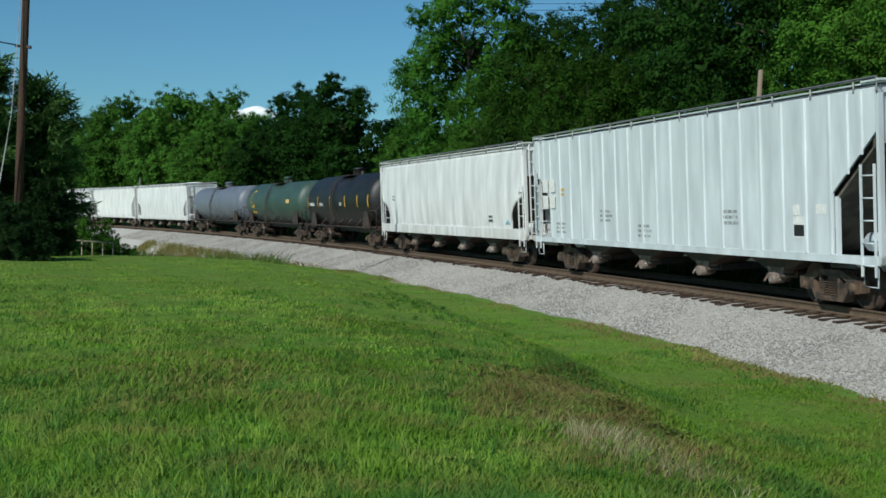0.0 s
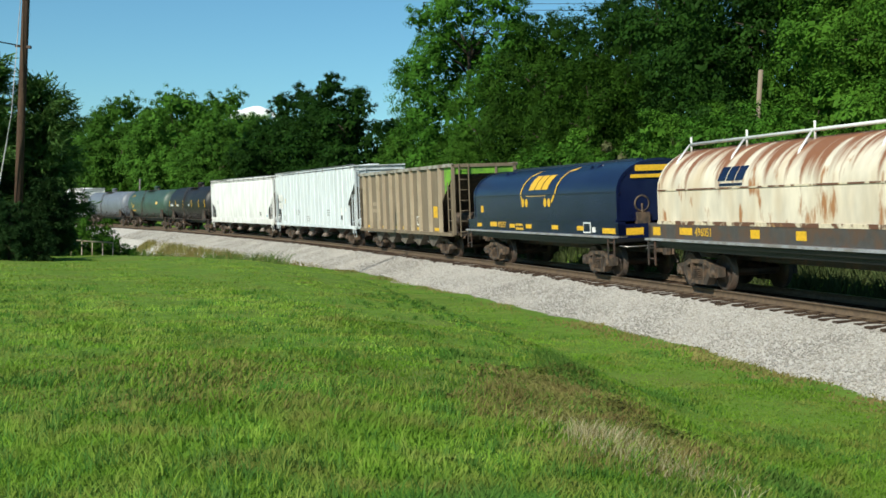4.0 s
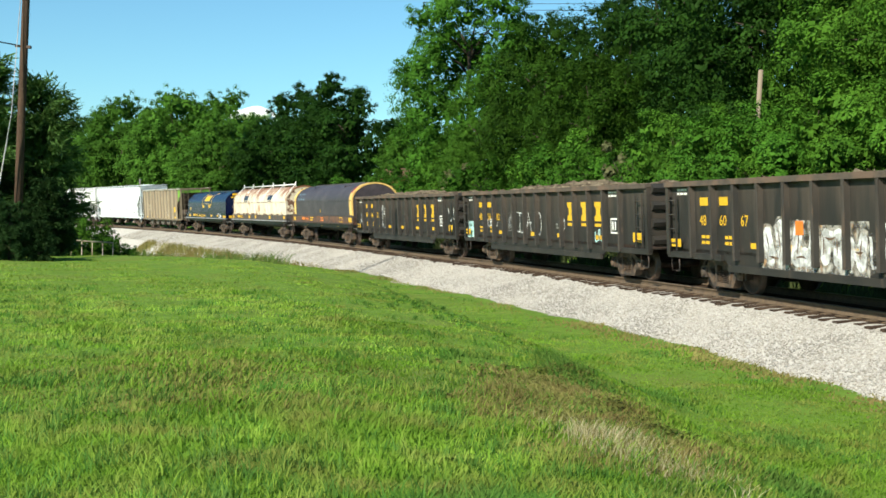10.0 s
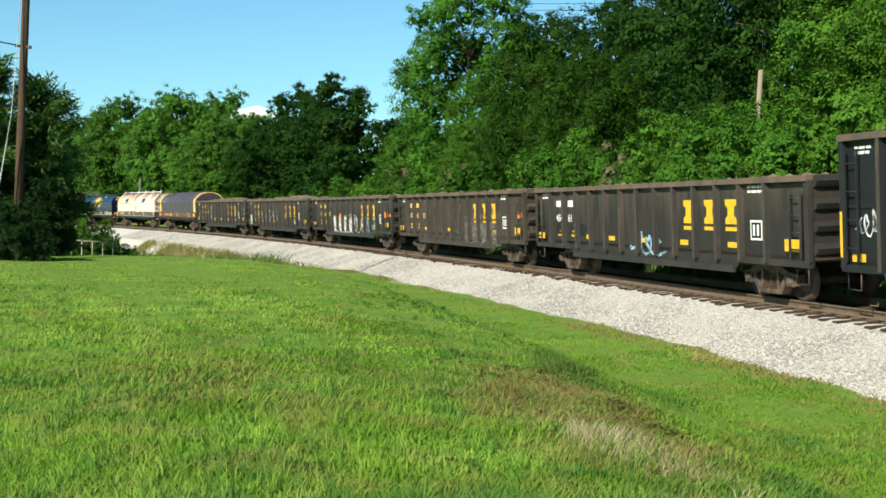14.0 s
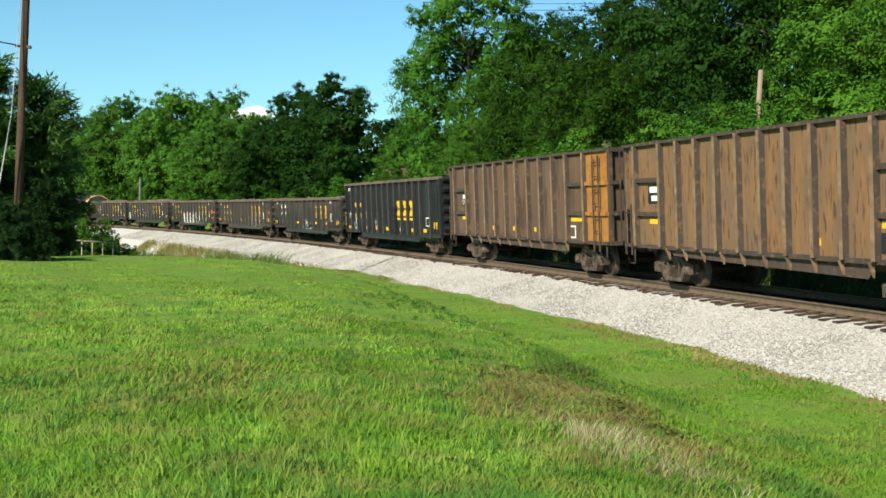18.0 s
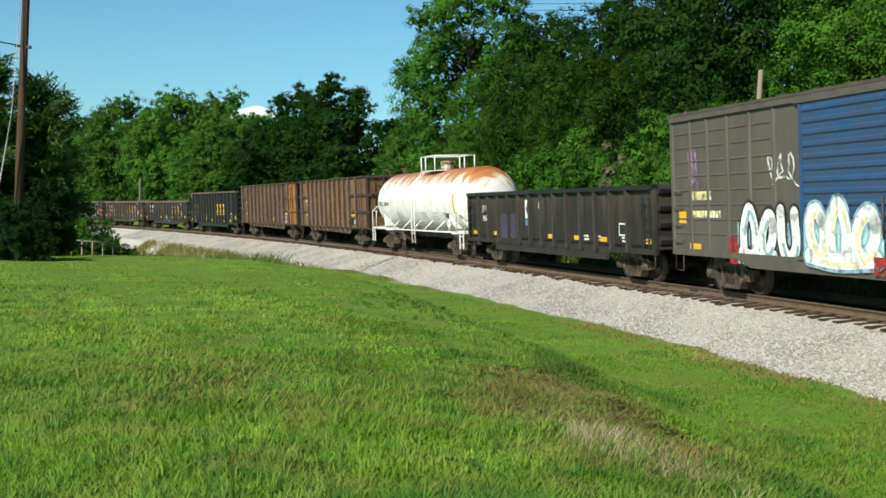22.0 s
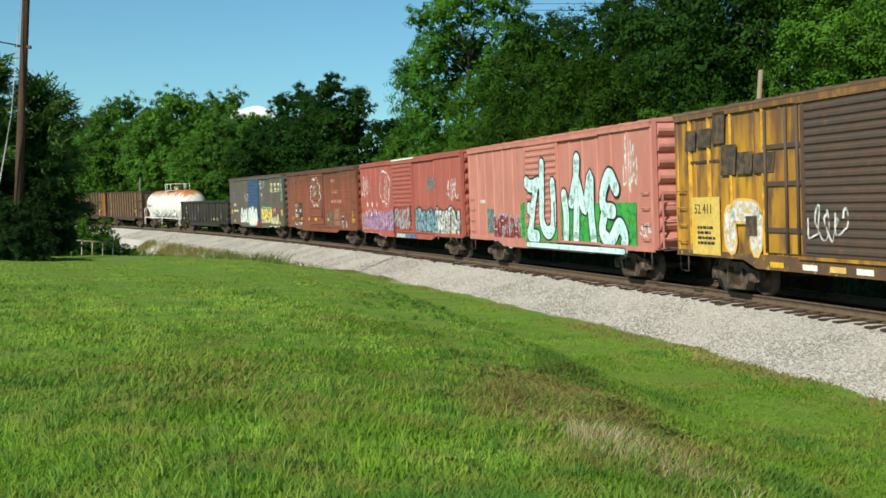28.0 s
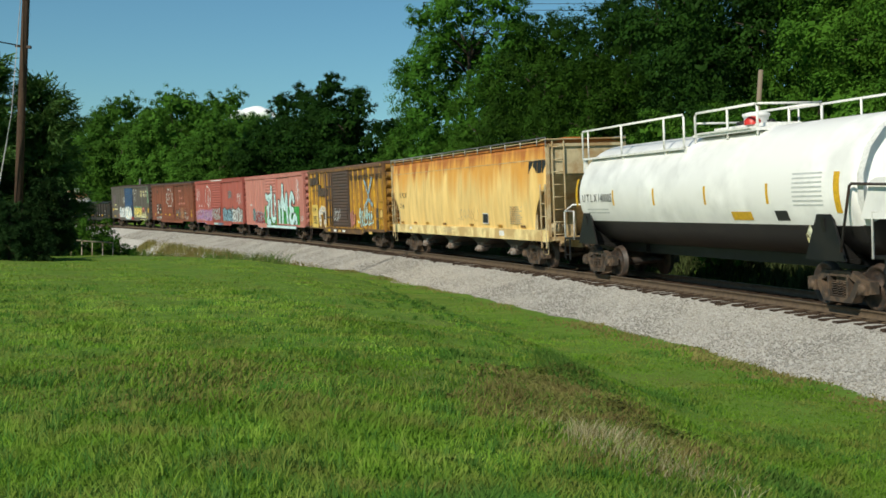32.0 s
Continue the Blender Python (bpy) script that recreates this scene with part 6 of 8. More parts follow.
def tank_car(front, rear, label, paint, r=1.45, axis=2.35, lower=None, overhang=0.55, frame=None, trucks=2.0, dome=True, dome_x=0.0, side_rail=True, bands=0, caged=True, rail_paint=None, climb=True, saddle=None, cage=1.3, cap=None, steps=None):
    car, h = wagon("tank_wagon", front, rear, label, trucks=trucks, kind_mat=frame or M_STEEL)
    fr = frame or M_STEEL
    rp = rail_paint or fr
    e = h - overhang
    prof = [(-e, 0)] + [(-e + 0.62 * (1 - math.cos(a)), r * math.sin(a)) for a in np.linspace(0.12, math.pi / 2, 10)]
    prof = prof + [(-x, q) for x, q in prof[::-1]]
    if lower:
        part("tank_upper", Shape().lathe(prof, 44, "x", (0, 0, axis), -31, 211), paint, car)
        part("tank_lower", Shape().lathe(prof, 30, "x", (0, 0, axis), 211, 329), lower, car, "black lower belly of the tank")
    else:
        part("tank_shell", Shape().lathe(prof, 60, "x", (0, 0, axis)), paint, car)
    for i in range(bands):
        x = -e + 2 * e * (i + 1) / (bands + 1)
        part("weld_band", Shape().lathe([(x - 0.05, r - 0.005), (x - 0.04, r + 0.012), (x + 0.04, r + 0.012), (x + 0.05, r - 0.005)], 48, "x", (0, 0, axis)), paint, car)
    fore, aft = trucks if isinstance(trucks, tuple) else (trucks, trucks)
    for k in (1, -1):
        x = h - fore if k > 0 else aft - h
        s = Shape()
        for w in (-1, 1):
            if not saddle:
                s.prism([(x - 0.7, 1.0), (x + 0.7, 1.0), (x + 0.25, axis - 0.35 * r), (x - 0.25, axis - 0.35 * r)], "y", *span(w, 0.9 * r, 0.9 * r + 0.05))
            s.prism([(w * 0.3, 0.95), (w * 1.3, 1.0), (w * r * 0.97, axis - 0.4 * r), (w * 0.8, axis - 0.83 * r)][::w], "x", x - 0.06, x + 0.06)
        part("tank_saddle", s, saddle or lower or fr, car)
        part("draft_sill", Shape().box(min(k * (h - 0.1), k * (h - 3.6)), max(k * (h - 0.1), k * (h - 3.6)), -0.3, 0.3, 0.78, 1.14), fr, car)
        part("end_platform", Shape().box(min(k * (h - 1.0), k * h), max(k * (h - 1.0), k * h), -1.45, 1.45, 1.1, 1.16), steps or rp, car)
        hr = Shape().tube([(k * h, 1.42, 1.1), (k * h, 1.42, 2.0), (k * (h - 0.15), 1.2, 2.2), (k * (h - 0.1), -1.2, 2.2), (k * h, -1.42, 2.0), (k * h, -1.42, 1.1)], 0.03, 6)
        hr.tube([(k * (h - 0.02), 1.42, 2.0), (k * (h - 0.9), 1.47, 2.0), (k * (h - 0.9), 1.47, 1.1)], 0.03, 6)
        part("end_handrail", hr, rp, car)
        ladder(car, k * (h - 0.3), 1.47, 0.45, 1.12, 0.42, True, steps or rp, "corner_steps", 2)
        part("brake_cylinder", Shape().lathe([(-0.35, 0), (-0.35, 0.15), (0.2, 0.15), (0.3, 0.05), (0.5, 0.05)], 12, "y", (k * (h - 0.5), 0.2, 1.36)), fr, car)
    if side_rail:
        for k in (1, -1):
            hr = Shape().box(-h + 0.9, h - 0.9, *span(k, 1.43, 1.49), 1.08, 1.14)
            for i in range(7):
                x = -h + 2.0 + (2 * h - 4.0) * i / 6
                hr.tube([(x, k * 1.46, 1.12), (x - 0.35, k * 1.12, axis - 0.62 * r)], 0.03, 5)
            part("side_handrail", hr, rp, car)
    if dome:
        dx = dome_x
        part("manway", Shape().lathe([(axis + r - 0.1, 0.3), (axis + r + 0.28, 0.3), (axis + r + 0.3, 0.34), (axis + r + 0.36, 0.34), (axis + r + 0.4, 0.2), (axis + r + 0.42, 0)], 20, "z", (dx, 0, 0)), cap or paint, car)
        part("valve_box", Shape().lathe([(axis + r - 0.1, 0.16), (axis + r + 0.2, 0.16), (axis + r + 0.24, 0)], 12, "z", (dx + 0.65, 0, 0)).lathe([(axis + r - 0.1, 0.1), (axis + r + 0.16, 0.1), (axis + r + 0.2, 0)], 12, "z", (dx - 0.7, 0, 0)), fr, car)
        part("dome_platform", Shape().box(dx - cage, dx + cage, -0.95, -0.35, axis + r - 0.06, axis + r - 0.02).box(dx - cage, dx + cage, 0.35, 0.95, axis + r - 0.06, axis + r - 0.02), rp, car)
        if caged:
            g = Shape()
            for z in (axis + r + 0.62,):
                g.tube([(dx - cage, -0.95, z), (dx - cage, 0.95, z), (dx + cage, 0.95, z), (dx + cage, -0.95, z), (dx - cage, -0.95, z)], 0.028, 6)
            for x in (-cage, 0.35 * cage, cage):
                for yy in (-0.95, 0.95):
                    g.tube([(dx + x, yy, axis + r - 0.1), (dx + x, yy, axis + r + 0.62)], 0.028, 5)
            part("dome_railing", g, rp, car)
        for k in (1, -1) if climb else ():
            s = Shape()
            lx = dx + 0.75
            for d in (-0.22, 0.22):
                s.tube([(lx + d, k * 1.52, 0.5), (lx + d, k * 1.54, 1.4), (lx + d, k * (r + 0.1), axis), (lx + d, k * (r * 0.8 + 0.1), axis + r * 0.64), (lx + d, k * 0.95, axis + r - 0.04)], 0.024, 5)
            for i in range(9):
                z = 0.6 + (axis + r - 0.9) * i / 8
                yy = math.sqrt(max(0.05, (r + 0.1) ** 2 - max(0, z - axis) ** 2)) if z > axis else 1.52
                s.tube([(lx - 0.22, k * yy, z), (lx + 0.22, k * yy, z)], 0.018, 4)
            part("dome_ladder", s, rp, car)
    part("bottom_outlet", Shape().lathe([(0.75, 0.12), (axis - r + 0.05, 0.16)], 12, "z"), fr, car)
    return car, h
# ---- paints of the wagons ----
P_WHITE = mat("white_hopper_paint", (0.76, 0.76, 0.75), 0.45, 0, (0.68, 0.675, 0.66), 0.8, (0.52, 0.50, 0.47), 5, (0.5, 0.8), (0.72, 0.9), (1, 1, 0.25), streaks=[((0.55, 0.53, 0.5), 2.6, 1.0, 0.85, 1.2, 3.0)])
P_HOP = mat("bluish_white_paint", (0.62, 0.665, 0.685), 0.45, 0, (0.55, 0.595, 0.605), 0.8, (0.42, 0.45, 0.43), 6, (0.5, 0.8), (0.72, 0.9), (1, 1, 0.2))
P_TAN = mat("tan_grey_paint", (0.195, 0.153, 0.103), 0.75, 0, (0.155, 0.12, 0.082), 1.2, (0.11, 0.075, 0.05), 7, (0.45, 0.75), (0.62, 0.8), (1, 1, 0.25))
P_TANRIB = mat("tan_rib_paint", (0.36, 0.295, 0.205), 0.7, 0, (0.28, 0.22, 0.155), 1.5, (0.18, 0.11, 0.06), 8, (0.45, 0.75), (0.64, 0.8), (1, 1, 0.3))
P_TANTOP = mat("grey_tan_paint", (0.33, 0.32, 0.28), 0.7, 0, (0.18, 0.15, 0.12), 2)
# dusty bays; on hopper slope sheets the dark tone stands in for shade
M_BAY = mat("dusty_and_shade_grey_steel", (0.13, 0.112, 0.09), 0.8, 0, (0.07, 0.06, 0.05), 2)
M_CAP = mat("grey_cast_cap", (0.22, 0.18, 0.155), 0.7, 0, (0.13, 0.085, 0.06), 4, (0.35, 0.34, 0.33), 9)
P_GREEN = mat("lime_green_paint", (0.16, 0.36, 0.03), 0.6, 0, (0.10, 0.24, 0.03), 3)
P_NAVY = mat("navy_paint", (0.0045, 0.008, 0.036), 0.25, 0, (0.007, 0.012, 0.042), 0.8)
P_COILW = mat("rusty_white_paint", (0.68, 0.61, 0.49), 0.6, 0, (0.58, 0.46, 0.31), 1.0, (0.36, 0.17, 0.07), 2.6, (0.5, 0.75), (0.60, 0.68), (1, 1, 0.35), streaks=[((0.24, 0.10, 0.045), 1.9, 3.8, 0.80, 0.95, 3.4)])
P_COILEND = mat("rust_eaten_white_paint", (0.62, 0.54, 0.40), 0.7, 0, (0.13, 0.06, 0.035), 2.2, (0.4, 0.24, 0.1), 5, (0.47, 0.53), (0.6, 0.7))
P_COILG = mat("slate_paint", (0.05, 0.041, 0.047), 0.5, 0, (0.072, 0.06, 0.064), 0.8, (0.035, 0.03, 0.032), 5)
P_CREAM = mat("cream_yellow_paint", (0.74, 0.50, 0.15), 0.55, 0, (0.58, 0.36, 0.12), 3)
P_SILLG = mat("grey_sill_paint", (0.07, 0.065, 0.062), 0.6, 0, (0.10, 0.06, 0.04), 2)
P_SILLB = mat("rusty_sill_paint", (0.075, 0.05, 0.04), 0.7, 0, (0.15, 0.07, 0.04), 2)
P_LINE = mat("pale_edge_paint", (0.30, 0.31, 0.33), 0.55, 0, (0.2, 0.19, 0.18), 4)
P_GON = mat("gondola_black_paint", (0.020, 0.0185, 0.016), 0.62, 0, (0.036, 0.030, 0.0245), 0.9, (0.085, 0.055, 0.038), 6, (0.45, 0.75), (0.62, 0.8), (1, 1, 0.3), streaks=[((0.065, 0.05, 0.038), 0.6, 2.9, 0.78, 1.1, 3.5)])
P_GON2 = mat("gondola_brown_black_paint", (0.034, 0.026, 0.020), 0.7, 0, (0.062, 0.045, 0.032), 0.8, (0.15, 0.095, 0.06), 6, (0.45, 0.75), (0.6, 0.8), (1, 1, 0.3))
# lighter than the panels: stands in for light on the ribs' faces
P_GONRIB = mat("lit_rib_paint", (0.052, 0.043, 0.035), 0.75, 0, (0.024, 0.020, 0.017), 2, (0.11, 0.07, 0.045), 5, (0.45, 0.75), (0.6, 0.75), (1, 1, 0.3))
P_CHORD = mat("dusty_chord_paint", (0.085, 0.065, 0.05), 0.8, 0, (0.13, 0.085, 0.06), 1.5)
P_BLUEBLACK = mat("blue_black_paint", (0.011, 0.012, 0.0135), 0.5, 0, (0.018, 0.018, 0.018), 0.9, (0.05, 0.04, 0.035), 6, (0.5, 0.8), (0.7, 0.9), (1, 1, 0.3))
P_CHIPRIB = mat("rusty_rib_steel", (0.19, 0.122, 0.072), 0.8, 0, (0.125, 0.078, 0.046), 2, (0.24, 0.155, 0.09), 5)
P_CHIP = mat("rust_brown_steel", (0.115, 0.066, 0.037), 0.8, 0, (0.078, 0.05, 0.033), 0.9, (0.06, 0.03, 0.019), 1.7, (0.45, 0.7), (0.54, 0.64), (1.3, 1, 0.35))
P_CHIP2 = mat("rust_blotched_steel", (0.190, 0.098, 0.040), 0.8, 0, (0.128, 0.082, 0.050), 1.1, (0.07, 0.028, 0.011), 4.2, (0.42, 0.66), (0.55, 0.66), (2.2, 1, 0.5))
# dark rust; also colours in shade on rib webs and the tan hopper's end bay
P_CHIPDARK = mat("dark_rust_and_shade_steel", (0.055, 0.036, 0.026), 0.8, 0, (0.036, 0.026, 0.02), 2, (0.12, 0.07, 0.04), 6)
P_ORANGE_RUST = mat("orange_rust_steel", (0.32, 0.145, 0.04), 0.85, 0, (0.21, 0.09, 0.03), 1.5, (0.16, 0.075, 0.03), 5, (0.5, 0.75), (0.62, 0.75))
P_TANKW = mat("rust_streaked_white_paint", (0.80, 0.795, 0.76), 0.45, 0, (0.76, 0.73, 0.65), 0.7, (0.68, 0.60, 0.46), 6, (0.55, 0.85), (0.74, 0.9), (1, 1, 0.3),
              streaks=[((0.70, 0.45, 0.19), 2.3, 3.9, 0.78, 0.95, 8.0), ((0.42, 0.16, 0.045), 2.4, 3.9, 0.81, 0.90, 8.0), ((0.25, 0.08, 0.026), 3.0, 3.9, 0.95, 1.02, 13.0)])
P_TANKN = mat("clean_white_paint", (0.89, 0.885, 0.86), 0.35, 0, (0.85, 0.845, 0.82), 0.5)
P_TANKG = mat("grey_tank_paint", (0.145, 0.165, 0.20), 0.5, 0, (0.11, 0.125, 0.155), 0.8, (0.23, 0.24, 0.26), 2.5, (0.45, 0.75), (0.6, 0.85), (1, 1, 0.4))
P_TANKGR = mat("green_tank_paint", (0.042, 0.082, 0.062), 0.5, 0, (0.035, 0.06, 0.05), 0.8)
P_BOXB = mat("dark_brown_paint", (0.094, 0.080, 0.068), 0.6, 0, (0.12, 0.102, 0.086), 1.0, (0.11, 0.08, 0.055), 7, (0.5, 0.8), (0.68, 0.88), (1, 1, 0.3))
P_BLUE = mat("blue_door_paint", (0.025, 0.075, 0.18), 0.5, 0, (0.035, 0.065, 0.13), 1.5)
P_OXIDE = mat("oxide_red_paint", (0.215, 0.064, 0.032), 0.65, 0, (0.155, 0.048, 0.026), 0.9, (0.10, 0.04, 0.024), 5, (0.45, 0.75), (0.6, 0.8), (1, 1, 0.3), streaks=[((0.085, 0.034, 0.021), 1.4, 4.6, 0.80, 1.1, 3.5)])
P_RED = mat("faded_red_paint", (0.375, 0.098, 0.076), 0.65, 0, (0.31, 0.08, 0.062), 0.9, (0.22, 0.08, 0.06), 6, (0.45, 0.75), (0.7, 0.9), (1, 1, 0.3))
P_PINK = mat("faded_pink_red_paint", (0.50, 0.205, 0.165), 0.7, 0, (0.44, 0.165, 0.13), 0.9, (0.30, 0.13, 0.10), 6, (0.45, 0.75), (0.72, 0.9), (1, 1, 0.3))
P_YBOX = mat("rusty_yellow_paint", (0.52, 0.275, 0.021), 0.65, 0, (0.33, 0.155, 0.024), 1.0, (0.13, 0.068, 0.03), 2.6, (0.38, 0.58), (0.48, 0.64), (1, 1, 0.35), streaks=[((0.15, 0.075, 0.035), 1.6, 4.6, 0.76, 1.02, 4.0)])
P_YPOST = mat("yellow_post_paint", (0.64, 0.36, 0.026), 0.6, 0, (0.40, 0.20, 0.03), 3)
P_YSILL = mat("rusted_yellow_sill", (0.16, 0.085, 0.03), 0.75, 0, (0.10, 0.055, 0.032), 1.6, (0.46, 0.27, 0.05), 5, (0.42, 0.6), (0.6, 0.68))
P_BROWN = mat("rust_brown_door", (0.085, 0.052, 0.038), 0.75, 0, (0.06, 0.05, 0.045), 1.0, (0.15, 0.075, 0.04), 5, (0.45, 0.7), (0.6, 0.8), (1, 1, 0.4))
P_ROOF = mat("rust_brown_roof", (0.17, 0.10, 0.07), 0.8, 0, (0.11, 0.065, 0.045), 1.5)
P_DROOF = mat("dark_roof_steel", (0.07, 0.055, 0.045), 0.8, 0, (0.10, 0.07, 0.055), 1.5)
P_STAINED = mat("rust_stained_yellow_paint", (0.86, 0.60, 0.225), 0.6, 0, (0.82, 0.52, 0.165), 0.8, (0.66, 0.39, 0.12), 4, (0.5, 0.8), (0.68, 0.9), (1.3, 1, 0.3),
             streaks=[((0.74, 0.36, 0.07), 2.0, 4.5, 0.66, 0.88, 1.3), ((0.46, 0.16, 0.034), 2.9, 4.5, 0.78, 0.94, 1.5)])
P_CREAMEND = mat("weathered_cream_paint", (0.56, 0.46, 0.28), 0.7, 0, (0.40, 0.26, 0.12), 1.4, (0.5, 0.4, 0.25), 5)
P_CREAMSILL = mat("cream_sill_paint", (0.84, 0.67, 0.32), 0.6, 0, (0.55, 0.38, 0.16), 1.5)
P_LOAD = mat("wood_chip_load", (0.19, 0.155, 0.105), 0.95, 0, (0.08, 0.06, 0.042), 3, (0.32, 0.25, 0.17), 15, bump=1.0, bscale=18)
G_WHITE = mat("white_spray_paint", (0.72, 0.73, 0.72), 0.5, 0, (0.5, 0.5, 0.5), 2, cut=(0.6, 0.75), wear=0.38)
G_PALE = mat("pale_aqua_spray_paint", (0.42, 0.70, 0.70), 0.5, 0, (0.58, 0.78, 0.77), 1.5, wear=0.30)
G_BRIGHT = mat("bright_white_spray_paint", (0.80, 0.81, 0.80), 0.5, 0, (0.66, 0.70, 0.72), 2, cut=(0.55, 0.75), wear=0.15)
G_AQUA = mat("icy_aqua_spray_paint", (0.56, 0.78, 0.79), 0.5, 0, (0.66, 0.82, 0.82), 1.5, wear=0.12)
G_GREEN = mat("green_spray_paint", (0.03, 0.30, 0.06), 0.5, 0, (0.06, 0.36, 0.06), 3, wear=0.25)
G_LGREEN = mat("pale_green_spray_paint", (0.25, 0.55, 0.30), 0.5, wear=0.35)
G_YELLOW = mat("yellow_spray_paint", (0.82, 0.60, 0.05), 0.5, 0, (0.82, 0.72, 0.25), 1.5, wear=0.35)
G_CREAM = mat("pale_yellow_spray_paint", (0.80, 0.72, 0.36), 0.5, 0, (0.75, 0.75, 0.55), 2, wear=0.35)
G_PURPLE = mat("lilac_spray_paint", (0.40, 0.22, 0.42), 0.55, 0, (0.50, 0.28, 0.36), 1.5, (0.28, 0.18, 0.45), 3, (0.45, 0.6), (0.55, 0.65), wear=0.35)
G_GREY = mat("silver_spray_paint", (0.42, 0.44, 0.44), 0.4, 0, (0.55, 0.56, 0.56), 2, (0.2, 0.2, 0.2), 5, wear=0.45)
G_RED = mat("dark_red_spray_paint", (0.34, 0.03, 0.03), 0.5, wear=0.35)
G_BLUE = mat("blue_spray_paint", (0.10, 0.22, 0.36), 0.5, wear=0.35)
G_LBLUE = mat("light_blue_spray_paint", (0.28, 0.45, 0.55), 0.5, wear=0.35)
G_TEAL = mat("teal_spray_paint", (0.13, 0.24, 0.25), 0.5, wear=0.35)
G_ORANGE = mat("orange_paint", (0.75, 0.20, 0.03), 0.5)
G_FAINT = mat("faint_grey_ink", (0.58, 0.59, 0.58), 0.5)
G_CHALK = mat("chalky_worn_spray_paint", (0.50, 0.48, 0.43), 0.7, 0, (0.36, 0.33, 0.28), 3, (0.42, 0.26, 0.14), 4, cut3=(0.58, 0.66), wear=0.55)
G_HAZE = mat("lilac_pink_haze_paint", (0.34, 0.22, 0.42), 0.6, 0, (0.58, 0.28, 0.36), 1.6, (0.26, 0.30, 0.50), 2.4, (0.42, 0.58), (0.5, 0.66), wear=0.3)
G_DULL = mat("faded_grey_spray_paint", (0.17, 0.155, 0.13), 0.8, 0, (0.10, 0.09, 0.075), 3, wear=0.6)
M_INK = mat("black_ink_paint", (0.02, 0.02, 0.022), 0.5)

# ---- the train, from its front end back ----
covered_hopper(184.0, 166.8, "white covered hopper wagon leading round the curve", P_WHITE, 4.2)
covered_hopper(165.6, 147.7, "white covered hopper wagon with straight ribbed sides", P_WHITE, 4.2)
covered_hopper(146.6, 127.0, "white smooth-sided covered hopper wagon behind a ribbed one", P_WHITE, 4.25, False, cut=(0.5, 0))

car, h = tank_car(125.6, 108.4, "faded blue-grey tank wagon with pale stains", P_TANKG, 1.45, 2.45, bands=1, caged=False)
tank_patch(car, "small_writing", h - 2.4, h - 1.2, -8, -3, 1.45, 2.45, G_LBLUE)
car, h = tank_car(107.4, 91.0, "dark green tank wagon with a yellow disc", P_TANKGR, 1.45, 2.48, bands=1, caged=False)
disc = [(0.7 * math.cos(a), 0.7 * math.sin(a)) for a in np.linspace(0, 2 * math.pi, 25)[:-1]]
part("yellow_disc", Shape().add([(h - 3.2 + a, 1.457 * math.cos(0.25 + b / 1.45), 2.48 + 1.456 * math.sin(0.25 + b / 1.45)) for a, b in disc], [tuple(range(24))]), M_YELLOW, car, "round yellow emblem")
tank_patch(car, "painted_bar", h - 3.9, h - 2.6, -30, -24, 1.45, 2.48, M_YELLOW)
tank_patch(car, "painted_bar", h - 13.4, h - 12.6, 0, 10, 1.45, 2.48, P_CREAM)
car, h = tank_car(90.0, 74.8, "black tank wagon with white and yellow markings", M_BLACK, 1.52, 2.52, bands=1, caged=False)
for u, w, mt in ((1.1, 0.1, M_YELLOW), (3.5, 0.1, M_YELLOW), (6.3, 0.12, M_YELLOW), (9.5, 0.12, M_YELLOW), (12.0, 0.12, M_YELLOW), (14.0, 0.14, M_YELLOW)):
    tank_patch(car, "reflector", h - u - w, h - u, -12, 12, 1.52, 2.52, mt)
for u, w in ((1.5, 1.3), (4.0, 0.7), (8.4, 0.5)):
    tank_patch(car, "small_writing", h - u - w, h - u, -9, -2, 1.52, 2.52, G_WHITE)

# slope_paint colours in the shade of the end openings, here and below
car, h = covered_hopper(73.7, 54.4, "white smooth-sided covered hopper wagon with rounded ends", P_WHITE, 4.25, False, cut=(0.45, 0), slope=1.5, slope_paint=M_BAY)
lines(car, "small_writing", 15.6, 1.6, 0.5, 0.3, 2, M_INK, h, 1.46, 31)
patch(car, "painted_patch", 17.0, 17.7, 1.5, 2.0, G_LBLUE, h, 1.42)
lines(car, "small_writing", 1.9, 2.5, 0.8, 0.3, 2, G_GREY, h, 1.47, 32)

car, h = covered_hopper(53.3, 34.5, "pale bluish-white ribbed covered hopper wagon", P_HOP, 4.32, slope_paint=M_BAY)
y = 1.475
for u in (0.88, 1.5):
    for z in (2.1, 2.62):
        patch(car, "painted_patch", u, u + 0.5, z, z + 0.42, M_WHITE, h, y + 0.03)
lines(car, "small_writing", 2.3, 2.5, 0.5, 0.3, 2, M_YELLOW, h, y, 33)
patch(car, "data_plate", 15.9, 16.35, 1.45, 1.9, M_WHITE, h, y)
patch(car, "data_panel", 15.93, 16.32, 1.48, 1.72, M_INK, h, y + 0.004)
patch(car, "painted_patch", 15.9, 16.15, 1.92, 2.15, M_WHITE, h, y)
patch(car, "painted_patch", 16.75, 17.1, 1.95, 2.15, M_WHITE, h, y)
for i, u in enumerate((2.0, 5.6, 8.2, 12.8)):
    lines(car, "small_writing", u, 1.3 + 0.4 * (i % 2), 0.9, 0.4, 3, G_GREY, h, y, 34 + i)

open_hopper(33.3, 18.4, "tan ribbed open-top hopper wagon with lime green corner", P_TAN)

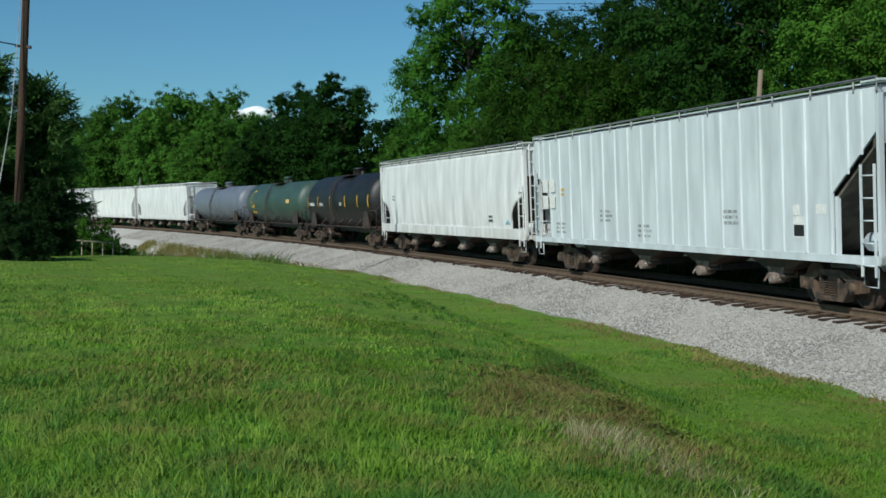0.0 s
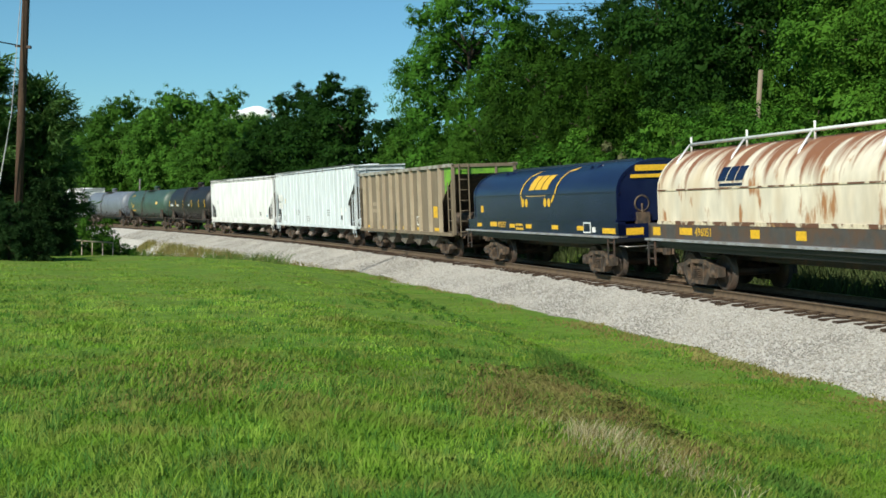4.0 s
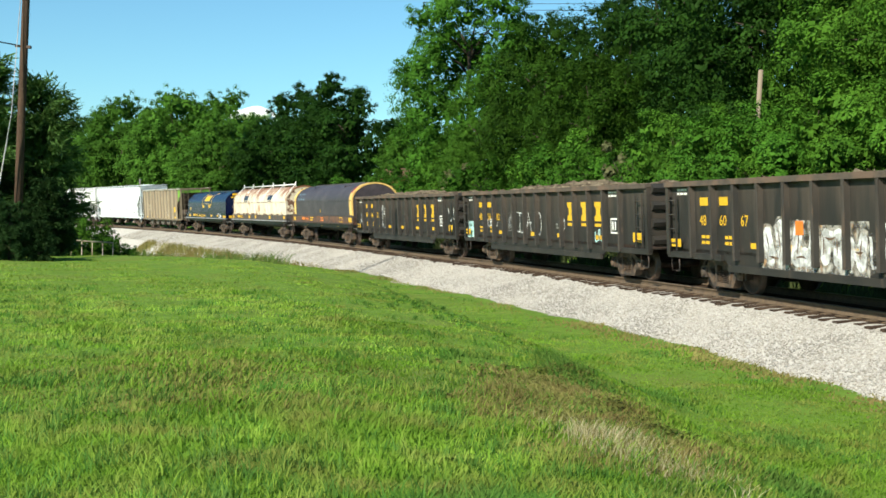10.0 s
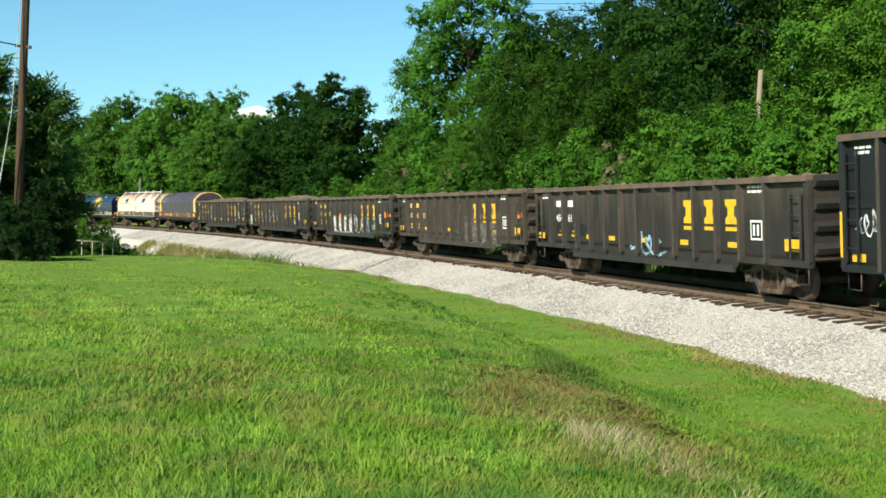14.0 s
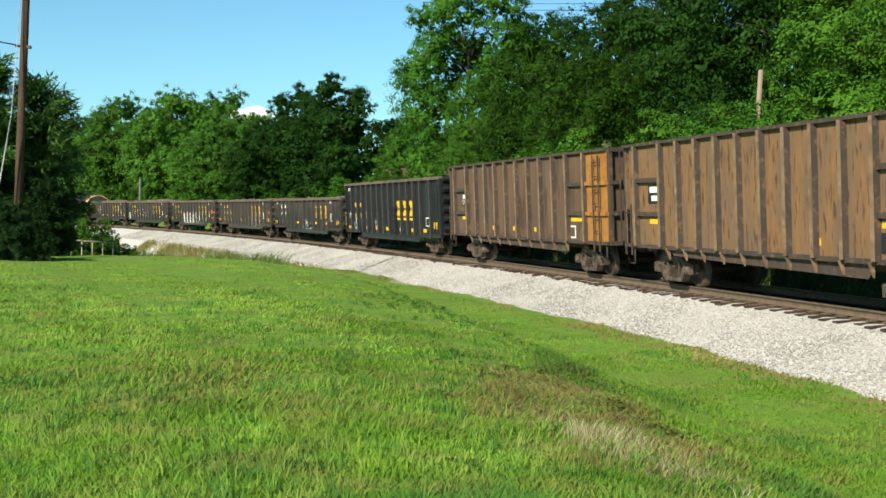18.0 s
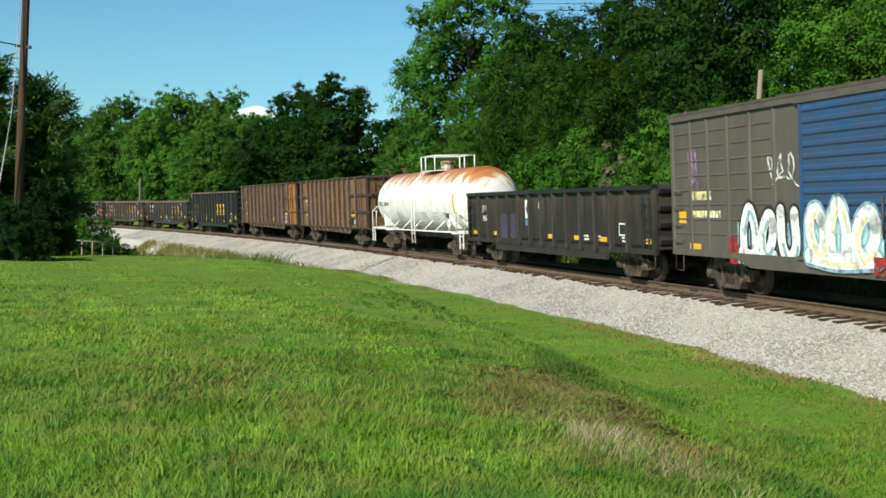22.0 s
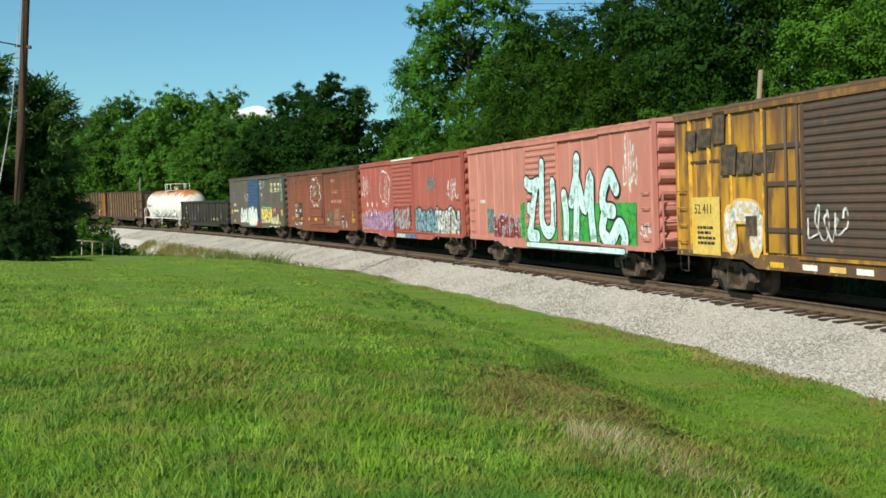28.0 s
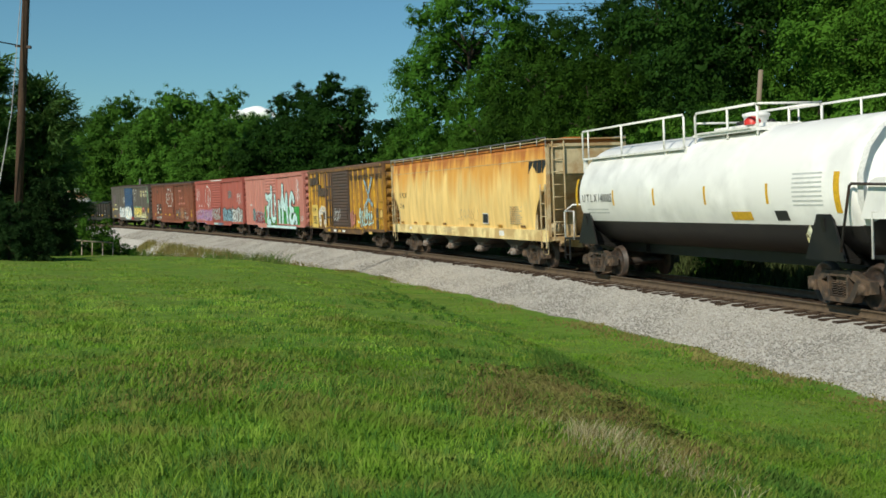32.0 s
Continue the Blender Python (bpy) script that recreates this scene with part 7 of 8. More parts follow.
# coil wagons
car, h = coil_car(16.5, 2.5, "navy blue coil wagon with rounded hood and yellow markings", P_NAVY, P_NAVY, (0.75, 13.85), 3.5, P_LINE, brackets=(3.2, 11.0))
y, yh = 1.40, 1.365
for i, u in enumerate((6.75, 7.35, 7.95)):
    hug(patch(car, "painted_emblem", u, u + 0.52, 2.72, 3.2, M_YELLOW, h, 1.366, slant=-0.12), 3.5)
for pts in ([(9.75, 3.36), (9.35, 3.3), (9.2, 2.6), (8.85, 2.3)], [(6.55, 3.36), (6.2, 3.2), (6.0, 2.6), (6.1, 2.3)]):
    hug(part("painted_emblem", Shape().ribbon([(h - a, b) for a, b in pts], 0.1, 1.366), M_YELLOW, car), 3.5)
for u in (6.05, 6.4, 8.15, 8.5):
    part("painted_emblem", Shape().prism([(h - u - 0.13 + 0.13 * math.cos(a), 2.28 + 0.15 * math.sin(a)) for a in np.linspace(0, 6.283, 15)[:-1]], "y", yh, yh + 0.005), M_YELLOW, car)
lines(car, "small_writing", 6.5, 2.5, 2.2, 0.12, 1, P_CREAM, h, yh, 40)
patch(car, "reflector", 1.55, 1.85, 1.95, 2.2, M_YELLOW, h, yh)
letters(car, "car_number", "493257", 3.55, 1.40, 0.3, M_YELLOW, h, y)
patch(car, "painted_bar", 2.7, 3.45, 1.42, 1.6, M_YELLOW, h, y)
for u in (1.15, 4.85, 6.5, 8.9, 11.0):
    patch(car, "reflector", u, u + 0.55, 1.40, 1.54, M_YELLOW, h, y)
lines(car, "small_writing", 5.5, 1.34, 0.8, 0.28, 2, M_YELLOW, h, y, 41)
patch(car, "data_plate", 11.5, 12.05, 1.33, 1.66, M_WHITE, h, y)
patch(car, "data_panel", 11.55, 12.0, 1.37, 1.62, P_NAVY, h, y + 0.004)
patch(car, "painted_patch", 12.15, 12.4, 1.36, 1.52, M_WHITE, h, y)
patch(car, "reflector", 12.9, 13.8, 1.34, 1.5, M_YELLOW, h, y)
for i in range(3):
    part("painted_bar", Shape().box(-h - 0.004, -h, 1.15 - 0.8 * i - 0.55, 1.15 - 0.8 * i, 1.3, 1.5), M_YELLOW, car)
part("painted_bar", Shape().box(-h + 0.10, -h + 0.142, -0.55, 0.75, 3.15, 3.32).box(-h + 0.10, -h + 0.142, -0.7, 0.9, 2.95, 3.05), M_YELLOW, car)

car, h = coil_car(0.5, -15.6, "rust-streaked white coil wagon with rounded hood", P_COILW, P_SILLG, (0.6, 15.9), 3.62, P_LINE, end_paint=P_COILEND, rail=True)
for u in (3.9, 10.9):
    for i in range(3):
        hug(patch(car, "painted_emblem", u + 0.42 * i, u + 0.36 + 0.42 * i, 2.72, 3.05, P_NAVY, h, 1.366, slant=-0.1), 3.62)
    hug(patch(car, "painted_bar", u + 0.1, u + 1.2, 2.6, 2.66, P_NAVY, h, 1.366), 3.62)
patch(car, "painted_bar", 1.9, 2.6, 1.4, 1.58, M_YELLOW, h, y)
letters(car, "car_number", "496051", 2.75, 1.38, 0.3, M_YELLOW, h, y)
patch(car, "reflector", 0.3, 0.75, 1.36, 1.58, M_YELLOW, h, y)
for u in (5.5, 7.4, 11.5, 15.3):
    patch(car, "reflector", u, u + 0.4, 1.38, 1.58, M_YELLOW, h, y)

car, h = coil_car(-17.4, -31.4, "slate grey coil wagon with cream-yellow end bands", P_COILG, P_SILLB, (0.5, 13.75), 3.52, M_STEEL, bands=(P_CREAM, 0.5), end_paint=P_COILG, brackets=(3.9, 10.7))
for k in range(3):
    hug(part("graffiti", Shape().ribbon([(h - 1.5 - 0.55 * k, 3.05), (h - 1.8 - 0.55 * k, 3.0), (h - 1.55 - 0.55 * k, 2.78), (h - 1.9 - 0.55 * k, 2.65)], 0.06, 1.366), G_LBLUE, car), 3.52)
    hug(part("graffiti", Shape().ribbon([(h - 13.2 - 0.14 * k, 3.38), (h - 13.35 - 0.1 * k, 3.2), (h - 13.25 - 0.12 * k, 3.0)], 0.09, 1.40), G_RED, car), 3.52)
part("painted_bar", Shape().ribbon([(h - 7.0, 1.9), (h - 7.0, 2.02)], 0.12, yh), M_YELLOW, car)
patch(car, "painted_bar", 2.5, 3.2, 1.4, 1.56, G_ORANGE, h, y)
letters(car, "car_number", "495105", 3.35, 1.38, 0.28, G_ORANGE, h, y)
patch(car, "reflector", 0.35, 0.8, 1.36, 1.58, M_YELLOW, h, y)
patch(car, "reflector", 13.1, 13.7, 1.34, 1.6, M_YELLOW, h, y)
patch(car, "data_plate", 11.2, 11.8, 1.32, 1.62, M_YELLOW, h, y)
patch(car, "data_panel", 11.25, 11.75, 1.36, 1.58, P_SILLB, h, y + 0.004)
lines(car, "small_writing", 4.6, 1.36, 0.8, 0.28, 2, M_YELLOW, h, y, 52)
lines(car, "small_writing", 7.1, 1.36, 0.7, 0.3, 2, G_ORANGE, h, y, 53)
for u in (3.4, 6.8, 10.4):
    patch(car, "reflector", u, u + 0.45, 1.06, 1.16, M_YELLOW, h, y - 0.08)

# five low gondolas with their painted blocks
y = 1.42
for n, (front, rear, label, paint, number, colour) in enumerate((
        (-32.5, -48.7, "black ribbed gondola heaped with wood chips, yellow blocks", P_GON, ("48", "66", "22"), M_YELLOW),
        (-49.8, -66.2, "black ribbed gondola with white scrawled graffiti, heaped load", P_GON, ("48", "56", "82"), M_YELLOW),
        (-67.4, -83.5, "black ribbed gondola with a large white mural", P_GON, ("48", "60", "67"), M_YELLOW),
        (-84.9, -101.1, "brown-black ribbed gondola with faded pale graffiti", P_GON2, ("48", "60", "03"), P_CREAM),
        (-102.3, -118.6, "black ribbed gondola with white numbers", P_GON, ("4843", "61", ""), M_WHITE))):
    car, h = gondola(front, rear, 2.76, label, paint, P_LOAD, chord=P_CHORD, rise=0.2 if n < 2 else 0.06)
    for i, u in enumerate((10.62, 11.7, 12.72)):
        emblem(car, u, 1.7, 0.52, 0.58, M_YELLOW, h, y)
    for i, u in enumerate((1.75, 2.75)):
        patch(car, "painted_bar", u, u + 0.42, 2.14, 2.34, colour, h, y)
    for i, txt in enumerate(number):
        if txt:
            letters(car, "car_number", txt, 1.72 + 1.02 * i, 1.66, 0.36, colour, h, y)
    yard_marks(car, h, y, n * 7, us=(4.0, 7.3, 9.7, 12.75) if n % 2 else (4.2, 5.9, 8.0, 10.4, 12.8))
    if n == 0:
        scrawl(car, 4.6, 5.3, 1.0, 2.2, 2, G_WHITE, h, y, 60, 0.05)
        scrawl(car, 0.35, 1.2, 1.2, 1.9, 2, G_WHITE, h, y, 61, 0.035)
        scrawl(car, 15.0, 15.9, 1.5, 2.2, 2, G_WHITE, h, y, 62, 0.05)
    if n == 1:
        patch(car, "graffiti", 0.2, 1.2, 0.95, 1.6, G_PALE, h, y, "pale painted-out patch")
        for pts in ([(5.1, 1.25), (5.12, 1.95), (5.3, 1.25), (5.34, 1.95)], [(6.0, 1.95), (6.5, 1.93)], [(6.26, 1.93), (6.24, 1.28)], [(6.0, 1.28), (6.55, 1.24)],
                    [(6.95, 1.32), (7.1, 1.95), (7.45, 1.12)], [(6.95, 1.6), (7.4, 1.6)]):
            part("graffiti", Shape().ribbon([(h - a, b) for a, b in pts], 0.045, y), G_WHITE, car)
        part("graffiti", Shape().ribbon([(h - 8.1 + 0.22 * math.cos(q), 1.58 + 0.38 * math.sin(q)) for q in np.linspace(0, 6.4, 17)], 0.045, y), G_WHITE, car)
        scrawl(car, 9.8, 10.4, 1.35, 1.85, 2, G_WHITE, h, y, 64, 0.03)
        scrawl(car, 12.8, 13.3, 1.05, 1.45, 2, G_PALE, h, y, 65, 0.06)
        scrawl(car, 2.7, 3.7, 1.4, 1.75, 3, G_WHITE, h, y, 66, 0.04)
    if n == 2:
        for k, (a, b) in enumerate(((4.75, 5.75), (5.9, 6.85), (7.0, 7.9), (7.98, 8.6))):
            mural(car, a, b, 0.78, 1.85 - 0.06 * k, 1, G_WHITE, G_CHALK, h, y, 67 + k, P_CHIP, label="worn white mural")
            patch(car, "graffiti", a - 0.1, b + 0.08, 0.74, 1.72 + 0.09 * (k % 2), G_CHALK, h, y - 0.002, "worn white mural")
            patch(car, "graffiti", 8.7 + 1.0 * k, 9.6 + 1.0 * k, 0.78, 1.6 - 0.08 * k, G_DULL, h, y - 0.002, "faded pale graffiti")
        patch(car, "graffiti", 6.1, 6.4, 1.5, 1.8, G_ORANGE, h, y + 0.006)
        for k, a in enumerate((8.8, 9.7, 10.7, 11.6, 12.7)):
            scrawl(car, a, a + 0.8, 0.8, 1.7, 2, G_WHITE if k < 2 else G_LBLUE, h, y, 71 + k, 0.07)
        patch(car, "painted_patch", 15.05, 15.5, 1.65, 1.95, G_ORANGE, h, y + 0.1)
        patch(car, "painted_patch", 15.6, 16.1, 1.7, 1.85, G_ORANGE, h, y + 0.1)
    if n == 3:
        for k, a in enumerate((9.55, 10.6, 11.6, 12.6)):
            mural(car, a, a + 0.75, 0.72, 1.7, 1, G_DULL, G_DULL, h, y, 77 + k, G_CHALK, label="faded pale graffiti")
            patch(car, "graffiti", a - 0.1, a + 0.95, 0.7, 1.75 + 0.1 * k, G_DULL, h, y, "faded pale graffiti")
        scrawl(car, 5.2, 9.2, 1.0, 1.55, 5, G_DULL, h, y, 82, 0.05)
        patch(car, "painted_bar", 1.25, 1.36, 1.3, 2.0, M_YELLOW, h, y)
        patch(car, "painted_bar", 14.5, 14.62, 1.3, 2.0, M_YELLOW, h, y)
        patch(car, "painted_patch", 15.6, 16.0, 1.75, 1.95, G_ORANGE, h, y + 0.1)
    if n == 4:
        for u in (1.75, 2.85, 3.7):
            patch(car, "painted_patch", u, u + 0.55, 1.25, 1.6, P_BLUEBLACK, h, y)
        scrawl(car, 7.6, 9.4, 0.75, 1.5, 3, G_LBLUE, h, y, 83, 0.09)

# high-sided gondola
car, h = gondola(-119.8, -136.1, 3.5, "black high-sided gondola with yellow blocks", P_BLUEBLACK, chord=P_CHORD, end_ribs=6, rib_u=[1.32, 2.5, 3.5, 4.5, 5.5, 6.5, 7.5, 8.5, 9.5, 10.5, 11.5, 12.5, 13.5, 14.9])
part("side_girth", Shape().box(-h, h, y, y + 0.03, 2.07, 2.12), P_BLUEBLACK, car)
for u in (9.6, 10.6, 11.6):
    emblem(car, u, 1.75, 0.6, 0.72, M_YELLOW, h, y)
for i, txt in enumerate(("46", "00", "79")):
    letters(car, "car_number", txt, 1.75 + 1.05 * i, 1.6, 0.42, M_YELLOW, h, y)
for u in (1.75, 2.8):
    patch(car, "painted_bar", u, u + 0.6, 2.2, 2.42, M_YELLOW, h, y)
for u in (3.42, 6.4, 9.4):
    patch(car, "reflector", u, u + 0.12, 3.05, 3.34, M_YELLOW, h, y + 0.11)
patch(car, "painted_bar", 0.0, 0.08, 1.1, 2.0, M_YELLOW, h, y + 0.1)
for u in (0.25, 3.9, 5.75, 7.6, 9.9, 11.8, 13.6):
    patch(car, "reflector", u, u + 0.45, 1.02, 1.18, M_YELLOW, h, y)
scrawl(car, 0.4, 1.2, 1.5, 2.0, 3, G_WHITE, h, y, 84, 0.04)
scrawl(car, 1.6, 2.4, 1.0, 1.6, 2, G_WHITE, h, y, 85, 0.05)
scrawl(car, 5.6, 6.4, 1.1, 1.6, 3, G_WHITE, h, y, 86, 0.04)
patch(car, "data_plate", 14.0, 14.5, 1.3, 1.7, M_WHITE, h, y)
patch(car, "data_panel", 14.05, 14.45, 1.34, 1.66, P_BLUEBLACK, h, y + 0.004)
patch(car, "reflector", 15.1, 15.7, 1.2, 1.5, M_YELLOW, h, y)
lines(car, "small_writing", 0.4, 3.1, 0.7, 0.2, 2, M_WHITE, h, y, 87)

# rusty chip wagons
car, h = chip_hopper(-137.4, -152.9, "rust-brown high-sided wagon with an orange-rust end bay", P_CHIP, P_ORANGE_RUST)
letters(car, "car_number", "1017", 1.56, 2.26, 0.3, M_WHITE, h, y)
patch(car, "painted_bar", 1.65, 2.25, 2.5, 2.66, M_WHITE, h, y + 0.004)
patch(car, "data_plate", 12.4, 13.05, 1.15, 1.55, M_WHITE, h, y)
patch(car, "data_panel", 12.46, 12.99, 1.2, 1.5, P_CHIP, h, y + 0.004)
car, h = chip_hopper(-154.2, -168.7, "blotched rust-brown high-sided wagon with framed end bays", P_CHIP2)
patch(car, "painted_bar", 1.6, 2.1, 2.5, 2.66, M_WHITE, h, y + 0.004)
patch(car, "painted_bar", 1.7, 2.25, 2.28, 2.42, M_WHITE, h, y + 0.004)
patch(car, "number_panel", 11.6, 12.7, 1.2, 1.6, M_INK, h, y)
patch(car, "data_plate", 12.25, 12.6, 1.25, 1.5, M_WHITE, h, y + 0.004)

# rust-streaked tank wagon
R, AX = 1.42, 2.42
car, h = tank_car(-170.0, -184.2, "white tank wagon streaked with orange rust from its top", P_TANKW, R, AX, frame=M_STEEL, rail_paint=M_WHITE, overhang=0.55, trucks=2.0, dome_x=-1.1, saddle=M_WHITE, cage=1.0, cap=P_COILEND)
letters(car, "car_mark", "TILX", 1.35, 2.24, 0.3, M_INK, h, R + 0.005)
letters(car, "car_number", "200193", 2.2, 2.24, 0.3, M_INK, h, R + 0.005)
for u in (3.35, 5.5, 7.0, 9.85):
    tank_patch(car, "reflector", h - u - 0.07, h - u, -6, 8, R, AX, M_YELLOW)
tank_patch(car, "reflector", h - 12.9, h - 12.7, -22, 12, R, AX, M_YELLOW)
tank_patch(car, "data_panel", h - 12.0, h - 11.4, -32, -22, R, AX, M_INK)
for i, (u, w) in enumerate(((4.3, 0.8), (7.9, 0.9), (9.6, 0.8), (11.0, 0.6))):
    for j in range(4):
        tank_patch(car, "small_writing", h - u - w, h - u, -22 - 4 * j, -20 - 4 * j, R, AX, G_GREY)
part("warning_diamond", Shape().prism([(h - 12.1, 1.45), (h - 12.35, 1.2), (h - 12.6, 1.45), (h - 12.35, 1.7)], "y", 1.46, 1.465), M_WHITE, car)

# smooth low gondola
car, h = gondola(-184.9, -201.2, 2.72, "dull black gondola with a white and blue emblem", P_GON, chord=P_BLUEBLACK)
patch(car, "painted_emblem", 6.3, 6.85, 1.75, 2.4, M_WHITE, h, y)
part("painted_emblem", Shape().prism([(h - 6.38, 2.08), (h - 6.575, 1.82), (h - 6.77, 2.08), (h - 6.575, 2.34)], "y", y + 0.004, y + 0.008), P_BLUE, car)
patch(car, "painted_emblem", 6.3, 6.85, 1.5, 1.74, G_BLUE, h, y)
patch(car, "graffiti", 3.4, 5.3, 1.0, 1.9, mat("faint_purple_paint", (0.06, 0.045, 0.11), 0.7, 0, (0.045, 0.04, 0.06), 2), h, y, "faint purple painted patch")
letters(car, "car_mark", "JT I X", 1.62, 2.0, 0.32, M_WHITE, h, y)
letters(car, "car_number", "9060", 1.62, 1.62, 0.32, M_WHITE, h, y)
patch(car, "painted_patch", 7.6, 7.8, 2.1, 2.3, M_WHITE, h, y)
for u in (0.4, 2.9, 4.5, 8.4, 10.6, 12.6, 15.6):
    patch(car, "reflector", u, u + 0.45, 1.1, 1.24, M_YELLOW, h, y)
patch(car, "data_plate", 13.9, 14.6, 1.3, 1.66, M_WHITE, h, y)
patch(car, "data_panel", 13.95, 14.55, 1.34, 1.62, P_GON, h, y + 0.004)
for i in range(4):
    lines(car, "small_writing", 11.4 + i * 0.9, 1.12, 0.4, 0.2, 2, M_WHITE, h, y, 90 + i)

# boxcars
y = 1.45
yg = y + 0.032
car, h = boxcar(-202.3, -218.0, "dark brown boxcar with a blue door and bold graffiti", P_BOXB, P_BLUE, (6.2, 9.2), beads=8, roof=P_DROOF)
for i, u in enumerate((12.45, 13.4, 14.25)):
    emblem(car, u, 3.4, 0.55, 0.5, G_CREAM, h, y)
patch(car, "painted_bar", 1.1, 2.1, 2.28, 2.5, G_CREAM, h, y)
lines(car, "small_writing", 1.1, 1.85, 1.6, 0.3, 1, G_CREAM, h, y, 95)
patch(car, "graffiti", 3.4, 6.1, 0.80, 1.75, G_LBLUE, h, yg - 0.006, "pale blue graffiti ground")
patch(car, "graffiti", 6.3, 9.0, 0.95, 1.75, G_PALE, h, y + 0.096, "white graffiti on the blue door")
patch(car, "graffiti", 9.8, 14.6, 0.82, 1.45, G_CREAM, h, yg - 0.006, "pale yellow graffiti ground")
bubble(car, [arch(3.7, 0.5, 0.95, 2.05), loop(4.75, 1.5, 0.22, 0.4, 0.08), [(5.3, 2.0), (5.35, 1.3), (5.6, 1.0), (5.9, 1.25), (5.85, 1.95)], [(3.6, 1.05), (4.2, 0.95), (5.0, 1.0)]], 0.32, G_BRIGHT, M_INK, h, yg, label="white rounded graffiti letters", shade=G_LBLUE)
bubble(car, [loop(6.8, 1.6, 0.26, 0.42, -0.06), arch(7.3, 0.5, 1.1, 2.15), loop(8.45, 1.55, 0.3, 0.42, 0.1), [(6.5, 1.1), (7.5, 1.02), (8.8, 1.1)]], 0.32, G_BRIGHT, G_LBLUE, h, y + 0.1, label="white rounded graffiti letters on the blue door", shade=G_CREAM)
bubble(car, [[(3.5, 0.95), (4.6, 0.9), (6.05, 0.95)]], 0.14, G_BRIGHT, M_INK, h, yg + 0.004, 0.03)
patch(car, "graffiti", 9.85, 12.8, 1.4, 2.1, G_YELLOW, h, yg - 0.004, "yellow graffiti ground")
bubble(car, [arch(10.0, 0.34, 1.2, 2.0), loop(10.95, 1.65, 0.16, 0.3), arch(11.4, 0.3, 1.2, 1.98), [(12.0, 2.0), (12.05, 1.5), (12.3, 1.3), (12.6, 1.55), (12.55, 2.0)]], 0.26, G_YELLOW, M_INK, h, yg, 0.04, label="yellow rounded graffiti shapes", shade=G_CREAM)
bubble(car, [[(9.95, 1.25), (10.3, 0.95), (10.7, 1.2)], [(11.0, 0.95), (11.2, 1.25), (11.6, 1.0)], loop(12.1, 1.1, 0.2, 0.18), [(12.6, 1.3), (12.9, 0.95), (13.2, 1.4)], arch(13.5, 0.3, 0.9, 1.5), loop(14.3, 1.3, 0.18, 0.3)], 0.26, G_CREAM, M_INK, h, yg + 0.004, 0.04, label="pale yellow rounded graffiti shapes")
bubble(car, [[(9.8, 2.2), (10.6, 2.22), (11.4, 2.16), (12.8, 2.18)]], 0.06, G_LGREEN, G_LGREEN, h, yg, 0.01)
bubble(car, [[(13.2, 1.75), (13.3, 2.0), (13.75, 2.0), (13.85, 1.75)]], 0.2, P_PINK, G_RED, h, yg, 0.04, label="pink graffiti shape")
scrawl(car, 15.05, 15.6, 2.6, 4.1, 3, G_LGREEN, h, y, 101, 0.07)
scrawl(car, 9.5, 10.6, 3.5, 4.15, 3, G_WHITE, h, y, 102, 0.05)
scrawl(car, 9.85, 10.4, 2.6, 3.3, 4, G_WHITE, h, y, 103, 0.04)
scrawl(car, 4.8, 6.1, 2.5, 3.3, 3, G_WHITE, h, y, 104, 0.05)
scrawl(car, 0.9, 1.4, 2.5, 3.6, 3, G_PURPLE, h, y, 105, 0.04)
patch(car, "reflector", 15.1, 15.5, 1.62, 2.05, M_YELLOW, h, y + 0.005)
patch(car, "reflector", 0.35, 0.75, 1.7, 2.0, M_YELLOW, h, y + 0.005)
patch(car, "painted_patch", 3.0, 3.4, 0.78, 1.4, G_RED, h, yg)
patch(car, "painted_patch", 8.7, 9.75, 0.80, 1.15, G_RED, h, y + 0.11)
patch(car, "reflector", 14.4, 15.0, 0.95, 1.2, G_YELLOW, h, yg)
patch(car, "reflector", 0.9, 1.5, 1.06, 1.2, M_YELLOW, h, y)

car, h = boxcar(-219.4, -235.2, "oxide-red boxcar with white line graffiti on its door", P_OXIDE, None, (6.0, 9.15), beads=7, slats=7, roof=P_DROOF)
outline_loop(car, 6.2, 8.95, 2.1, 4.1, G_WHITE, h, y + 0.1, 110, 0.1, "white looping graffiti outline")
patch(car, "number_panel", 1.95, 2.75, 1.5, 2.5, M_INK, h, y)
patch(car, "number_panel", 3.05, 3.85, 1.55, 2.5, M_INK, h, y)
letters(car, "car_mark", "SOU", 2.0, 2.2, 0.32, M_WHITE, h, y + 0.004)
letters(car, "car_number", "530", 2.0, 1.85, 0.34, M_WHITE, h, y + 0.004)
letters(car, "car_number", "447", 3.1, 1.85, 0.34, M_WHITE, h, y + 0.004)
lines(car, "small_writing", 2.0, 1.56, 0.7, 0.24, 2, M_WHITE, h, y + 0.004, 112)
mural(car, 1.85, 3.95, 0.8, 1.3, 2, G_WHITE, M_INK, h, yg, 113, M_INK, label="white graffiti letters")
patch(car, "reflector", 0.95, 1.05, 1.4, 1.9, M_YELLOW, h, y)
for u in (1.0, 3.4, 5.3, 7.2, 9.75, 11.7, 14.9):
    patch(car, "reflector", u, u + 0.5, 1.38, 1.54, M_YELLOW, h, y + (0.1 if 6 < u < 9 else 0.0))
patch(car, "painted_patch", 2.2, 2.5, 3.5, 3.9, P_DROOF, h, y)
for i, (u, z) in enumerate(((10.8, 3.65), (11.0, 3.0), (10.7, 2.45), (12.0, 2.45))):
    lines(car, "faded_writing", u, z, 1.1, 0.32, 1, P_PINK, h, y, 114 + i)
